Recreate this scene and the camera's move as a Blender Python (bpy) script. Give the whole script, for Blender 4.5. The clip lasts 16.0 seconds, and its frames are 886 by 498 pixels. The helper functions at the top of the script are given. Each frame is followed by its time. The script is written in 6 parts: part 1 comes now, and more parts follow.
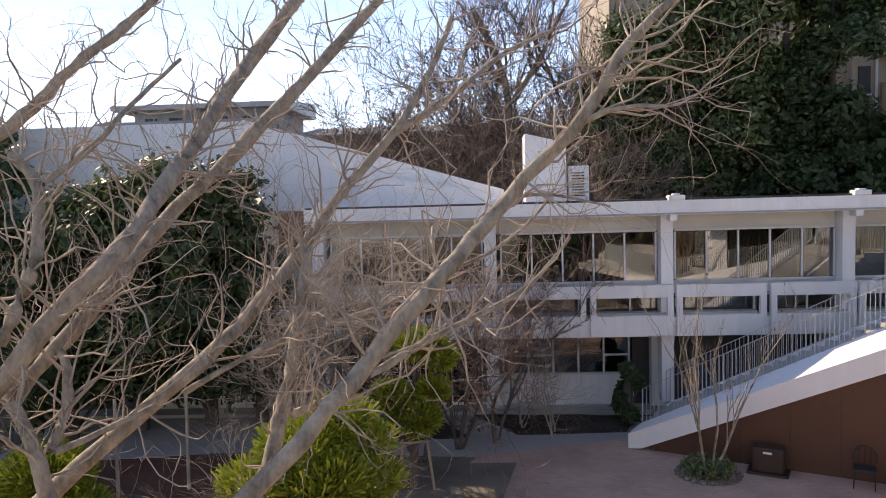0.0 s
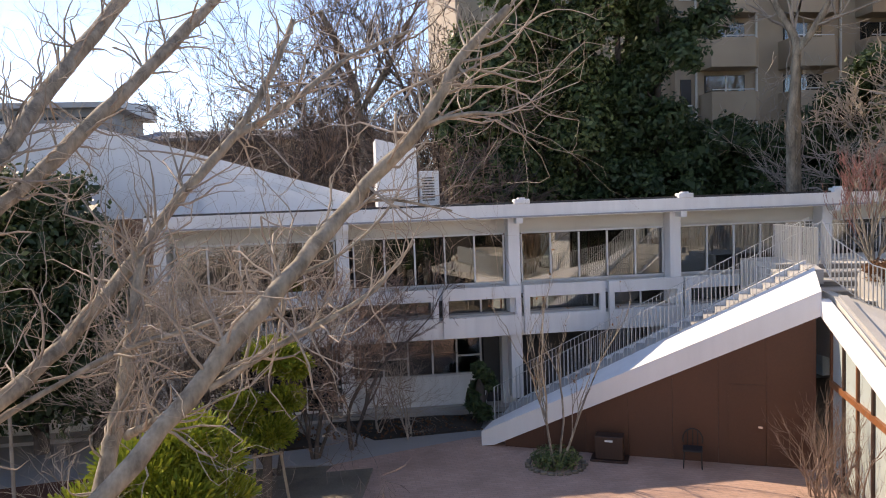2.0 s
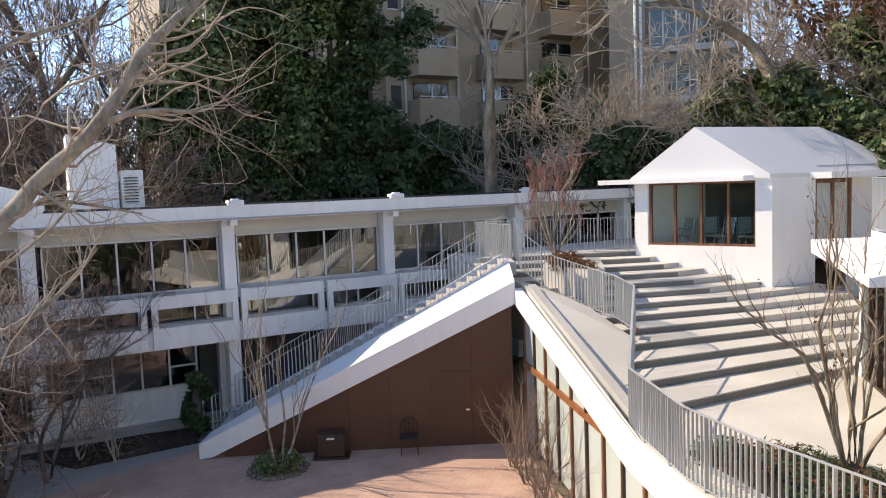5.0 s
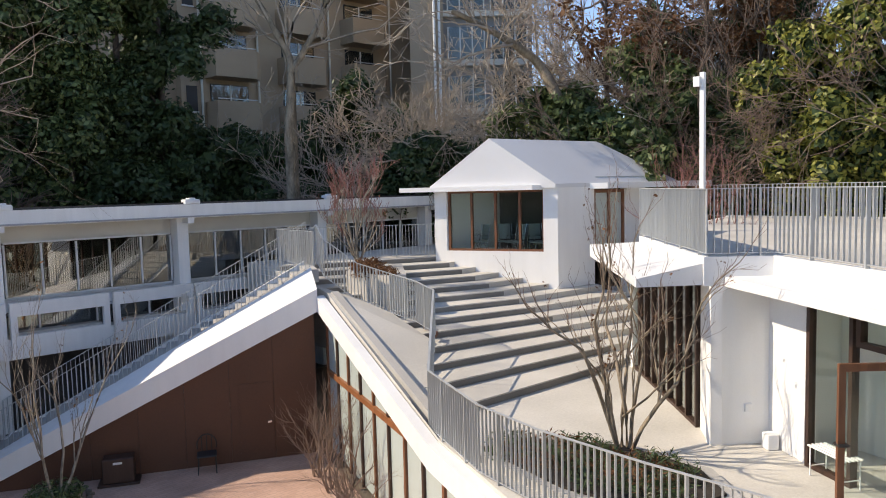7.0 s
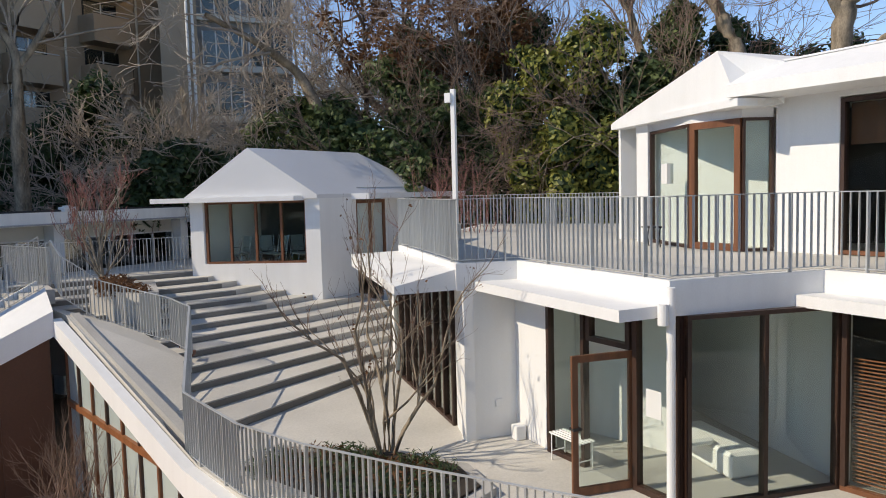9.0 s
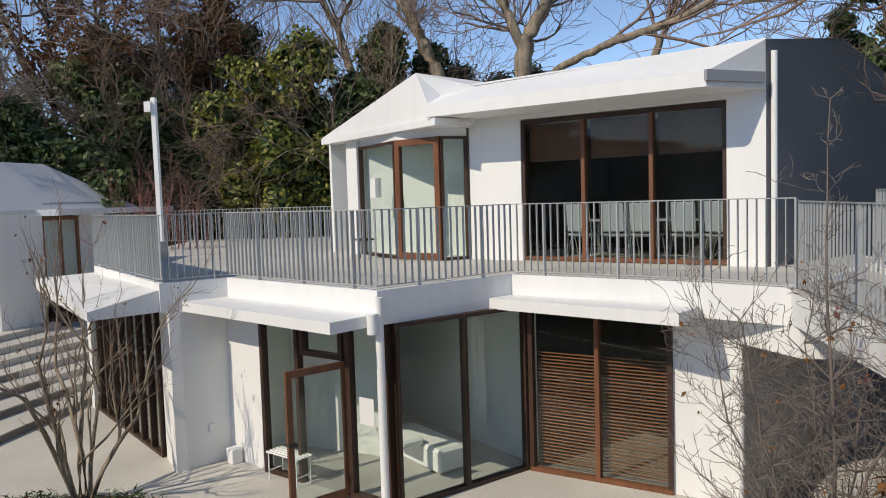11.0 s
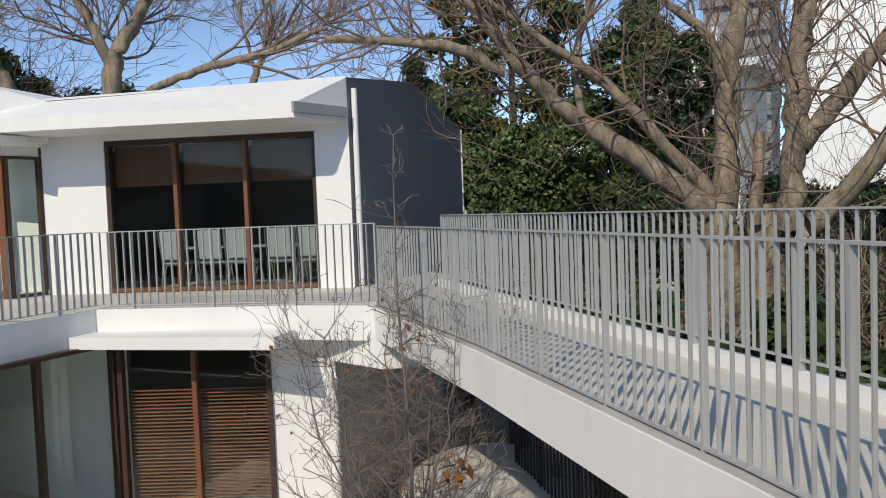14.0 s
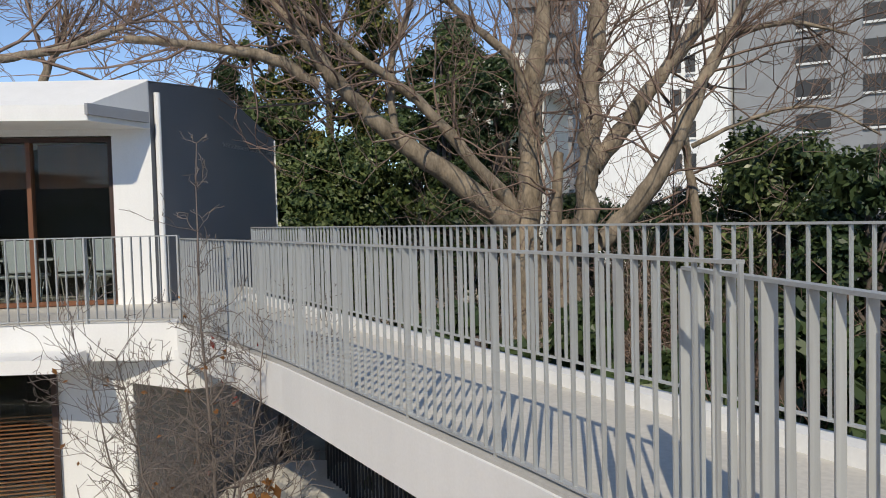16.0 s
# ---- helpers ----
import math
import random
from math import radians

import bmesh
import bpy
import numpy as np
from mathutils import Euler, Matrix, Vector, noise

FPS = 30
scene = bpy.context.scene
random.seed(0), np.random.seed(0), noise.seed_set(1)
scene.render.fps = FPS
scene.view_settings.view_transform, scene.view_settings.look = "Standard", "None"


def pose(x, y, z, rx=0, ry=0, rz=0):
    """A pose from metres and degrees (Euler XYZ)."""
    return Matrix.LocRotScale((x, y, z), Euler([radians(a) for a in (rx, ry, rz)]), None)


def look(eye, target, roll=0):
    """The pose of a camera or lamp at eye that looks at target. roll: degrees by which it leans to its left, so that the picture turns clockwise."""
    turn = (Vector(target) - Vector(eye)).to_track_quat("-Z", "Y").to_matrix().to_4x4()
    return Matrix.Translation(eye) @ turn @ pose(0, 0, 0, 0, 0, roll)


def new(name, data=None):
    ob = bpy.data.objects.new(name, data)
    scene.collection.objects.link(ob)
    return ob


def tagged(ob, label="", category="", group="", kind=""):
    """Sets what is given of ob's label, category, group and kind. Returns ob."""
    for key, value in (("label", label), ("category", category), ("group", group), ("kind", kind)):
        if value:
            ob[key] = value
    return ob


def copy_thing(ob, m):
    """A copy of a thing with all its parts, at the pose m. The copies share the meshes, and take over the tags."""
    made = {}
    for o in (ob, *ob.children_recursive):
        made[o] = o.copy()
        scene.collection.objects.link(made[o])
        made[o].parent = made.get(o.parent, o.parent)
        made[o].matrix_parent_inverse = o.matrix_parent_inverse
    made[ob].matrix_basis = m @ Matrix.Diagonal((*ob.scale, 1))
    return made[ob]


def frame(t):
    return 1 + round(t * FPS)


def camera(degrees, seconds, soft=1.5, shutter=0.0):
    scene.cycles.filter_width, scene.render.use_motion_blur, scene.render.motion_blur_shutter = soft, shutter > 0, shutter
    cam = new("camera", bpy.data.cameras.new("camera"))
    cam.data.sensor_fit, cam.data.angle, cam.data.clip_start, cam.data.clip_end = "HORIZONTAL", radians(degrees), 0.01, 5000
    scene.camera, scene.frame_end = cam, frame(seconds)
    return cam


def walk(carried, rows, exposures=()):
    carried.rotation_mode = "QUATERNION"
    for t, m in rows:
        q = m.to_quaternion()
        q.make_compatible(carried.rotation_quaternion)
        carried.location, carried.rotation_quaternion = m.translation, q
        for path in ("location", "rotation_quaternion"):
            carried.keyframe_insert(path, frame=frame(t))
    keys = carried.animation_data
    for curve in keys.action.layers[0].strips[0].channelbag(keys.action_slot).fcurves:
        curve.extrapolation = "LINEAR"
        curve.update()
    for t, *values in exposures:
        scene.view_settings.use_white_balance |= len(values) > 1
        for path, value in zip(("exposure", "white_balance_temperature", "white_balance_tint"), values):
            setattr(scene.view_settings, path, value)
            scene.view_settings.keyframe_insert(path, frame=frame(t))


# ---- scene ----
cam = camera(61.46, 16.0, soft=1.0)
PATH = [
    (0, (-0.026, 0.032, 4.098), (-0.144, 2.023, 3.955), -1.63),
    (0.5, (-0.012, 0.033, 4.098), (-0.067, 2.027, 3.956), -1.70),
    (1, (0.008, 0.033, 4.098), (0.042, 2.027, 3.956), -1.84),
    (1.5, (0.031, 0.032, 4.098), (0.177, 2.021, 3.957), -1.90),
    (2, (0.058, 0.029, 4.098), (0.326, 2.006, 3.956), -2.03),
    (2.5, (0.085, 0.024, 4.098), (0.476, 1.980, 3.954), -2.03),
    (3, (0.111, 0.018, 4.098), (0.623, 1.946, 3.950), -2.12),
    (3.5, (0.136, 0.011, 4.098), (0.763, 1.904, 3.947), -2.22),
    (4, (0.161, 0.002, 4.098), (0.902, 1.853, 3.942), -2.26),
    (6.5, (0.277, -0.068, 4.098), (1.553, 1.463, 3.928), -1.57),
    (7, (0.299, -0.087, 4.098), (1.676, 1.354, 3.933), -1.43),
    (7.5, (0.320, -0.109, 4.098), (1.797, 1.230, 3.938), -1.33),
    (8, (0.342, -0.134, 4.098), (1.916, 1.089, 3.940), -1.31),
    (8.5, (0.362, -0.163, 4.098), (2.029, 0.931, 3.942), -1.38),
    (11, (0.429, -0.345, 4.098), (2.409, -0.094, 3.961), -1.80),
    (11.5, (0.433, -0.389, 4.098), (2.427, -0.340, 3.963), -1.95),
    (12, (0.432, -0.431, 4.098), (2.422, -0.576, 3.964), -2.13),
    (12.5, (0.427, -0.469, 4.098), (2.397, -0.788, 3.967), -2.34),
    (13, (0.420, -0.502, 4.098), (2.360, -0.973, 3.973), -2.45),
    (13.5, (0.412, -0.533, 4.098), (2.311, -1.148, 3.983), -2.30),
    (14, (0.401, -0.563, 4.098), (2.251, -1.316, 3.995), -2.11),
    (14.5, (0.388, -0.592, 4.098), (2.179, -1.477, 4.008), -1.77),
    (15, (0.374, -0.618, 4.098), (2.101, -1.623, 4.016), -1.53),
    (15.5, (0.361, -0.639, 4.098), (2.026, -1.743, 4.018), -1.41),
    (16, (0.350, -0.654, 4.098), (1.968, -1.828, 4.015), -1.47),
]
walk(cam, [(t, look(eye, target, roll)) for t, eye, target, roll in PATH], exposures=[(0.0, 1.28, 8600, 20), (4.0, 1.38, 8100, 15), (7.0, 1.05, 7750, 12), (11.0, 0.34, 7300, 9), (16.0, 0.35, 7250, 8)])

# ---- light: a clear winter sky with the sun behind the old school building ----
SUN_AZ, SUN_EL = -45.0, 38.5      # degrees from +y towards +x, and above the horizon
sun_way = Vector((math.sin(radians(SUN_AZ)) * math.cos(radians(SUN_EL)), math.cos(radians(SUN_AZ)) * math.cos(radians(SUN_EL)), math.sin(radians(SUN_EL))))
world = bpy.data.worlds.new("sky")
scene.world = world
world.use_nodes = True
wn = world.node_tree.nodes
sky = wn.new("ShaderNodeTexSky")
sky.sky_type = "NISHITA"
sky.sun_disc = False
sky.sun_elevation = radians(SUN_EL)
sky.sun_rotation = radians(SUN_AZ)
sky.air_density, sky.dust_density, sky.ozone_density = 0.6, 0.0, 3.0
wn["Background"].inputs["Strength"].default_value = 0.15
world.node_tree.links.new(sky.outputs[0], wn["Background"].inputs["Color"])
sun_data = bpy.data.lights.new("sun", "SUN")
sun_data.energy, sun_data.angle, sun_data.color = 2.4, radians(0.53), (1.0, 0.93, 0.83)
sun_ob = new("sun", sun_data)
sun_ob.matrix_world = look(sun_way * 60, (0, 0, 0))


# ---- materials ----
def mat(name, col, rough=0.7, metal=0.0, dark=0.75, scale=6.0, fine=60.0, bump=0.15, island=0.0, obrand=0.0, spec=0.5, stretch=None, streak=0.0):
    """A painted, mineral or wooden surface: colour that wanders at two scales, grain and fine relief."""
    m = bpy.data.materials.new(name)
    m.use_nodes = True
    n, l = m.node_tree.nodes, m.node_tree.links
    b = n["Principled BSDF"]
    b.inputs["Roughness"].default_value, b.inputs["Metallic"].default_value = rough, metal
    b.inputs["Specular IOR Level"].default_value = spec
    tc = n.new("ShaderNodeTexCoord")
    src = tc.outputs["Object"]
    if stretch:
        mp = n.new("ShaderNodeMapping")
        mp.inputs["Scale"].default_value = stretch
        l.new(src, mp.inputs[0])
        src = mp.outputs[0]
    big, small = n.new("ShaderNodeTexNoise"), n.new("ShaderNodeTexNoise")
    big.inputs["Scale"].default_value, big.inputs["Detail"].default_value = scale * 0.12, 5
    small.inputs["Scale"].default_value, small.inputs["Detail"].default_value = fine, 3
    for t in (big, small):
        l.new(src, t.inputs["Vector"])
    add = n.new("ShaderNodeMath")
    add.operation = "MULTIPLY_ADD"
    l.new(small.outputs["Fac"], add.inputs[0])
    add.inputs[1].default_value = 0.45
    l.new(big.outputs["Fac"], add.inputs[2])
    last = add.outputs[0]
    if island or obrand:
        g = n.new("ShaderNodeNewGeometry") if island else n.new("ShaderNodeObjectInfo")
        a2 = n.new("ShaderNodeMath")
        a2.operation = "MULTIPLY_ADD"
        l.new(g.outputs["Random Per Island" if island else "Random"], a2.inputs[0])
        a2.inputs[1].default_value = island or obrand
        l.new(last, a2.inputs[2])
        last = a2.outputs[0]
    if streak:
        mp = n.new("ShaderNodeMapping")
        mp.inputs["Scale"].default_value = (3.0, 3.0, 0.25)
        l.new(tc.outputs["Object"], mp.inputs[0])
        st = n.new("ShaderNodeTexNoise")
        st.inputs["Scale"].default_value, st.inputs["Detail"].default_value = 1.6, 6
        l.new(mp.outputs[0], st.inputs["Vector"])
        a3 = n.new("ShaderNodeMath")
        a3.operation = "MULTIPLY_ADD"
        l.new(st.outputs["Fac"], a3.inputs[0])
        a3.inputs[1].default_value = streak
        l.new(last, a3.inputs[2])
        last = a3.outputs[0]
    hi = 0.95 + (island or obrand) * 0.8 + streak * 0.5
    ramp = n.new("ShaderNodeMapRange")
    ramp.inputs["From Min"].default_value, ramp.inputs["From Max"].default_value = 0.45, hi
    l.new(last, ramp.inputs["Value"])
    mix = n.new("ShaderNodeMix")
    mix.data_type = "RGBA"
    l.new(ramp.outputs[0], mix.inputs["Factor"])
    mix.inputs["A"].default_value = (*[c * dark for c in col], 1)
    mix.inputs["B"].default_value = (*[min(1, c * (1 + (1 - dark) * 0.35)) for c in col], 1)
    l.new(mix.outputs["Result"], b.inputs["Base Color"])
    if bump:
        bp = n.new("ShaderNodeBump")
        bp.inputs["Strength"].default_value, bp.inputs["Distance"].default_value = bump, 0.01
        l.new(small.outputs["Fac"], bp.inputs["Height"])
        l.new(bp.outputs[0], b.inputs["Normal"])
    return m


def leaf_mat(name, a, b, rough=0.42):
    """Leaves, each of its own green."""
    m = bpy.data.materials.new(name)
    m.use_nodes = True
    n, l = m.node_tree.nodes, m.node_tree.links
    p = n["Principled BSDF"]
    p.inputs["Roughness"].default_value = rough
    p.inputs["Specular IOR Level"].default_value = 0.35
    g, mix = n.new("ShaderNodeNewGeometry"), n.new("ShaderNodeMix")
    mix.data_type = "RGBA"
    mix.inputs["A"].default_value, mix.inputs["B"].default_value = (*a, 1), (*b, 1)
    l.new(g.outputs["Random Per Island"], mix.inputs["Factor"])
    l.new(mix.outputs["Result"], p.inputs["Base Color"])
    tr, ms = n.new("ShaderNodeBsdfTranslucent"), n.new("ShaderNodeMixShader")
    ms.inputs[0].default_value = 0.22
    l.new(mix.outputs["Result"], tr.inputs["Color"])
    l.new(p.outputs[0], ms.inputs[1])
    l.new(tr.outputs[0], ms.inputs[2])
    l.new(ms.outputs[0], n["Material Output"].inputs[0])
    return m


def glass_mat(name, tint=(0.9, 0.95, 0.93), gloss=0.035):
    """A window pane: clear, with the gloss of glass."""
    m = bpy.data.materials.new(name)
    m.use_nodes = True
    n, l = m.node_tree.nodes, m.node_tree.links
    n.remove(n["Principled BSDF"])
    lw, pw, fr, tr, gl, ms = n.new("ShaderNodeLayerWeight"), n.new("ShaderNodeMath"), n.new("ShaderNodeMath"), n.new("ShaderNodeBsdfTransparent"), n.new("ShaderNodeBsdfGlossy"), n.new("ShaderNodeMixShader")
    lw.inputs[0].default_value = 0.5
    pw.operation, fr.operation = "POWER", "MULTIPLY_ADD"
    pw.inputs[1].default_value = 5
    fr.inputs[1].default_value, fr.inputs[2].default_value = 0.8, gloss
    l.new(lw.outputs["Facing"], pw.inputs[0])
    l.new(pw.outputs[0], fr.inputs[0])
    tr.inputs[0].default_value = (*tint, 1)
    gl.inputs["Roughness"].default_value = 0.01
    l.new(fr.outputs[0], ms.inputs[0])
    l.new(tr.outputs[0], ms.inputs[1])
    l.new(gl.outputs[0], ms.inputs[2])
    l.new(ms.outputs[0], n["Material Output"].inputs[0])
    return m


def brick_mat(name, c1, c2, mortar, scale, rough=0.85):
    """Small paving bricks, too fine to tell apart from afar."""
    m = bpy.data.materials.new(name)
    m.use_nodes = True
    n, l = m.node_tree.nodes, m.node_tree.links
    b = n["Principled BSDF"]
    b.inputs["Roughness"].default_value = rough
    tc, br, ns, mx = n.new("ShaderNodeTexCoord"), n.new("ShaderNodeTexBrick"), n.new("ShaderNodeTexNoise"), n.new("ShaderNodeMix")
    br.inputs["Scale"].default_value = scale
    br.inputs["Color1"].default_value, br.inputs["Color2"].default_value, br.inputs["Mortar"].default_value = (*c1, 1), (*c2, 1), (*mortar, 1)
    br.inputs["Mortar Size"].default_value = 0.012
    ns.inputs["Scale"].default_value, ns.inputs["Detail"].default_value = 0.7, 6
    l.new(tc.outputs["Object"], br.inputs["Vector"])
    l.new(tc.outputs["Object"], ns.inputs["Vector"])
    mx.data_type, mx.blend_type = "RGBA", "MULTIPLY"
    mx.inputs["Factor"].default_value = 0.55
    rp = n.new("ShaderNodeMapRange")
    rp.inputs["From Min"].default_value, rp.inputs["From Max"].default_value, rp.inputs["To Min"].default_value = 0.3, 0.7, 0.45
    l.new(ns.outputs["Fac"], rp.inputs["Value"])
    l.new(br.outputs["Color"], mx.inputs["A"])
    l.new(rp.outputs[0], mx.inputs["B"])
    l.new(mx.outputs["Result"], b.inputs["Base Color"])
    return m


WHITE = mat("white_paint", (0.83, 0.83, 0.815), 0.6, dark=0.88, scale=4, fine=45, bump=0.08, streak=0.5)
WHITE_OLD = mat("old_white_paint", (0.82, 0.82, 0.80), 0.65, dark=0.8, scale=5, fine=40, bump=0.1, streak=0.7)
CREAM = mat("cream_render_and_bounce", (0.66, 0.64, 0.57), 0.7, dark=0.85, scale=4)
CONCRETE = mat("light_concrete", (0.47, 0.455, 0.425), 0.85, dark=0.72, scale=3.5, fine=35, bump=0.2)
CONCRETE_DECK = mat("trowelled_concrete", (0.60, 0.575, 0.52), 0.8, dark=0.74, scale=3, fine=28, bump=0.15)
# darker than the treads: shade of the sunless step fronts, as colour
RISER_SHADE = mat("painted_shade_grey", (0.24, 0.225, 0.2), 0.85, dark=0.7, scale=6)
GALV = mat("galvanised_steel", (0.52, 0.54, 0.54), 0.42, 0.3, dark=0.75, scale=14, fine=90, bump=0.05, obrand=0.25)
ALU = mat("white_aluminium", (0.72, 0.72, 0.70), 0.4, 0.0, dark=0.85)
BROWNWALL = mat("rust_brown_panel", (0.105, 0.042, 0.022), 0.55, dark=0.75, scale=5, fine=20, bump=0.1)
WOOD = mat("stained_timber", (0.19, 0.075, 0.034), 0.5, dark=0.6, scale=10, fine=18, bump=0.15, stretch=(6, 6, 0.6))
WOOD_DARK = mat("dark_and_shaded_timber", (0.055, 0.027, 0.018), 0.5, dark=0.6, scale=10, fine=18, bump=0.1, stretch=(6, 6, 0.6))
WOOD_ORANGE = mat("orange_timber", (0.30, 0.115, 0.045), 0.5, dark=0.65, scale=10, fine=18, bump=0.1, stretch=(6, 6, 0.6))
BLACK = mat("black_metal", (0.025, 0.025, 0.027), 0.5, dark=0.7)
# near-black wall colour: the unlit rooms' darkness is put into the paint
ROOM_SHADE = mat("room_shade_paint", (0.10, 0.095, 0.09), 0.9, dark=0.7)
ROOMWHITE = mat("room_plaster", (0.84, 0.84, 0.82), 0.9, dark=0.92)
GREYWALL = mat("shade_and_trim_grey", (0.17, 0.175, 0.19), 0.6, dark=0.85, scale=3)
SOIL = mat("dark_soil", (0.045, 0.035, 0.027), 0.95, dark=0.5, scale=10, fine=25, bump=0.6)
REDSOIL = mat("red_mulch", (0.13, 0.05, 0.03), 0.95, dark=0.55, scale=10, fine=25, bump=0.6)
EARTH = mat("bare_earth", (0.19, 0.16, 0.12), 0.95, dark=0.55, scale=8, fine=20, bump=0.5)
ASPHALT = mat("grey_path", (0.37, 0.355, 0.335), 0.9, dark=0.75, scale=4, fine=50, bump=0.25)
BRICKRED = brick_mat("red_paving", (0.58, 0.38, 0.30), (0.52, 0.33, 0.255), (0.38, 0.27, 0.22), 2.2)
TAN = mat("tan_tile", (0.41, 0.32, 0.225), 0.7, dark=0.85, scale=4, fine=30, bump=0.1)
GREYROOF = mat("grey_roof_sheet", (0.34, 0.35, 0.37), 0.5, dark=0.85)
ROOFWHITE = mat("white_roof_sheet", (0.72, 0.725, 0.73), 0.5, dark=0.92, scale=3)
FARGREY = mat("far_grey_render", (0.27, 0.28, 0.29), 0.8, dark=0.85)
BARK = mat("pale_bark", (0.37, 0.32, 0.25), 0.9, dark=0.36, scale=75, fine=40, bump=0.6, stretch=(1, 1, 0.5))
BARK_DARK = mat("dark_bark", (0.13, 0.105, 0.09), 0.9, dark=0.5, scale=18, fine=30, bump=0.5)
BARK_BIG = mat("zelkova_bark", (0.31, 0.25, 0.18), 0.9, dark=0.3, scale=45, fine=30, bump=0.8, stretch=(1, 1, 0.35))
TWIG = mat("pale_twig", (0.44, 0.37, 0.30), 0.85, dark=0.6, scale=20)
TWIG_RED = mat("red_twig", (0.36, 0.17, 0.14), 0.8, dark=0.6, scale=20)
TWIG_GREY = mat("grey_twig", (0.21, 0.175, 0.155), 0.85, dark=0.55, scale=20)
TWIG_BROWN = mat("brown_twig", (0.26, 0.18, 0.14), 0.85, dark=0.6, scale=20)
LEAF = leaf_mat("glossy_green", (0.045, 0.08, 0.028), (0.20, 0.24, 0.09), 0.35)
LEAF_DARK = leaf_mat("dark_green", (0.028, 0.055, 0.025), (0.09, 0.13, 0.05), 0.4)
LEAF_YEL = leaf_mat("yellow_green", (0.14, 0.17, 0.035), (0.36, 0.34, 0.08), 0.45)
LEAF_CONIFER = leaf_mat("conifer_spray", (0.11, 0.12, 0.03), (0.22, 0.20, 0.06), 0.6)
LEAF_DRY = leaf_mat("dry_leaf", (0.30, 0.13, 0.035), (0.16, 0.075, 0.03), 0.7)
LEAF_RED = leaf_mat("red_leaf", (0.32, 0.03, 0.025), (0.2, 0.03, 0.02), 0.6)
LEAF_RUST = leaf_mat("rusty_leaf", (0.13, 0.06, 0.03), (0.2, 0.1, 0.045), 0.7)
PINE = leaf_mat("pine_needle", (0.16, 0.23, 0.025), (0.40, 0.42, 0.06), 0.5)
GLASS = glass_mat("window_glass", gloss=0.04)
GLASS_UP = glass_mat("dim_window_glass", (0.86, 0.9, 0.88), gloss=0.014)
GLASS_DIM = glass_mat("tinted_glass", (0.62, 0.68, 0.67), 0.09)
GLASS_SCHOOL = glass_mat("filmed_glass", (0.5, 0.54, 0.53), 0.24)
FROST = mat("frosted_glass", (0.50, 0.58, 0.56), 0.25, dark=0.9, scale=3)
MESHGREY = mat("chair_mesh", (0.42, 0.45, 0.48), 0.7, dark=0.8)
SEATGREEN = mat("chair_shell", (0.33, 0.38, 0.36), 0.5, dark=0.85)
CHROME = mat("polished_steel", (0.6, 0.61, 0.62), 0.25, 0.9, dark=0.85)
PAPER = mat("paper", (0.75, 0.75, 0.73), 0.8, dark=0.95)
REDMAT = mat("red_lacquer", (0.35, 0.02, 0.03), 0.5)


# ---- building helpers ----
def part(name, bm, material, parent=None, label=""):
    """Links a bmesh as one mesh object under a thing or part."""
    me = bpy.data.meshes.new(name)
    bmesh.ops.recalc_face_normals(bm, faces=bm.faces)
    bm.to_mesh(me)
    bm.free()
    me.materials.append(material)
    ob = new(name, me)
    if parent:
        ob.parent = parent
    if label:
        ob["label"] = label
    return ob


def thing(name, label, category, group="", kind="", at=(0, 0, 0)):
    ob = new(name)
    ob.empty_display_size = 0.2
    ob.location = at
    return tagged(ob, label, category, group, kind)


def box(bm, c, s, rz=0.0, tilt=0.0, bevel=0.0):
    m = Matrix.Translation(c) @ Matrix.Rotation(rz, 4, "Z") @ Matrix.Rotation(tilt, 4, "Y") @ Matrix.Diagonal((*s, 1))
    r = bmesh.ops.create_cube(bm, size=1, matrix=m)
    if bevel:
        es = list({e for v in r["verts"] for e in v.link_edges})
        bmesh.ops.bevel(bm, geom=es, offset=bevel, segments=1, affect="EDGES")
    return bm


def prism(bm, poly, z0, z1):
    """An upright prism over a plan polygon; z0 and z1 are heights or one height a corner."""
    n = len(poly)
    lo = z0 if isinstance(z0, (list, tuple)) else [z0] * n
    hi = z1 if isinstance(z1, (list, tuple)) else [z1] * n
    a = [bm.verts.new((p[0], p[1], z)) for p, z in zip(poly, lo)]
    b = [bm.verts.new((p[0], p[1], z)) for p, z in zip(poly, hi)]
    bm.faces.new(a[::-1])
    bm.faces.new(b)
    for i in range(n):
        j = (i + 1) % n
        bm.faces.new((a[i], a[j], b[j], b[i]))
    return bm


def seg(bm, a, b, th, z0, z1, side=0.0, za=None):
    """A wall or bar over the plan line a-b. side -1/0/1: the line is its right face, middle or left face (seen from a to b)."""
    d = Vector((b[0] - a[0], b[1] - a[1])).normalized()
    n = Vector((-d.y, d.x))
    o0, o1 = (-th / 2 + side * -th / 2), (th / 2 + side * -th / 2)
    p = [(a[0] + n.x * o0, a[1] + n.y * o0), (b[0] + n.x * o0, b[1] + n.y * o0), (b[0] + n.x * o1, b[1] + n.y * o1), (a[0] + n.x * o1, a[1] + n.y * o1)]
    z0 = [z0[0], z0[1], z0[1], z0[0]] if isinstance(z0, tuple) else z0
    z1 = [z1[0], z1[1], z1[1], z1[0]] if isinstance(z1, tuple) else z1
    return prism(bm, p, z0, z1)


def B():
    return bmesh.new()


def lerp(a, b, f):
    return tuple(x + (y - x) * f for x, y in zip(a, b))


def shared(name, me, m, parent, label=""):
    """One more object on a shared mesh, as a part."""
    ob = new(name, me)
    ob.parent = parent
    ob.matrix_basis = m
    if label:
        ob["label"] = label
    return ob


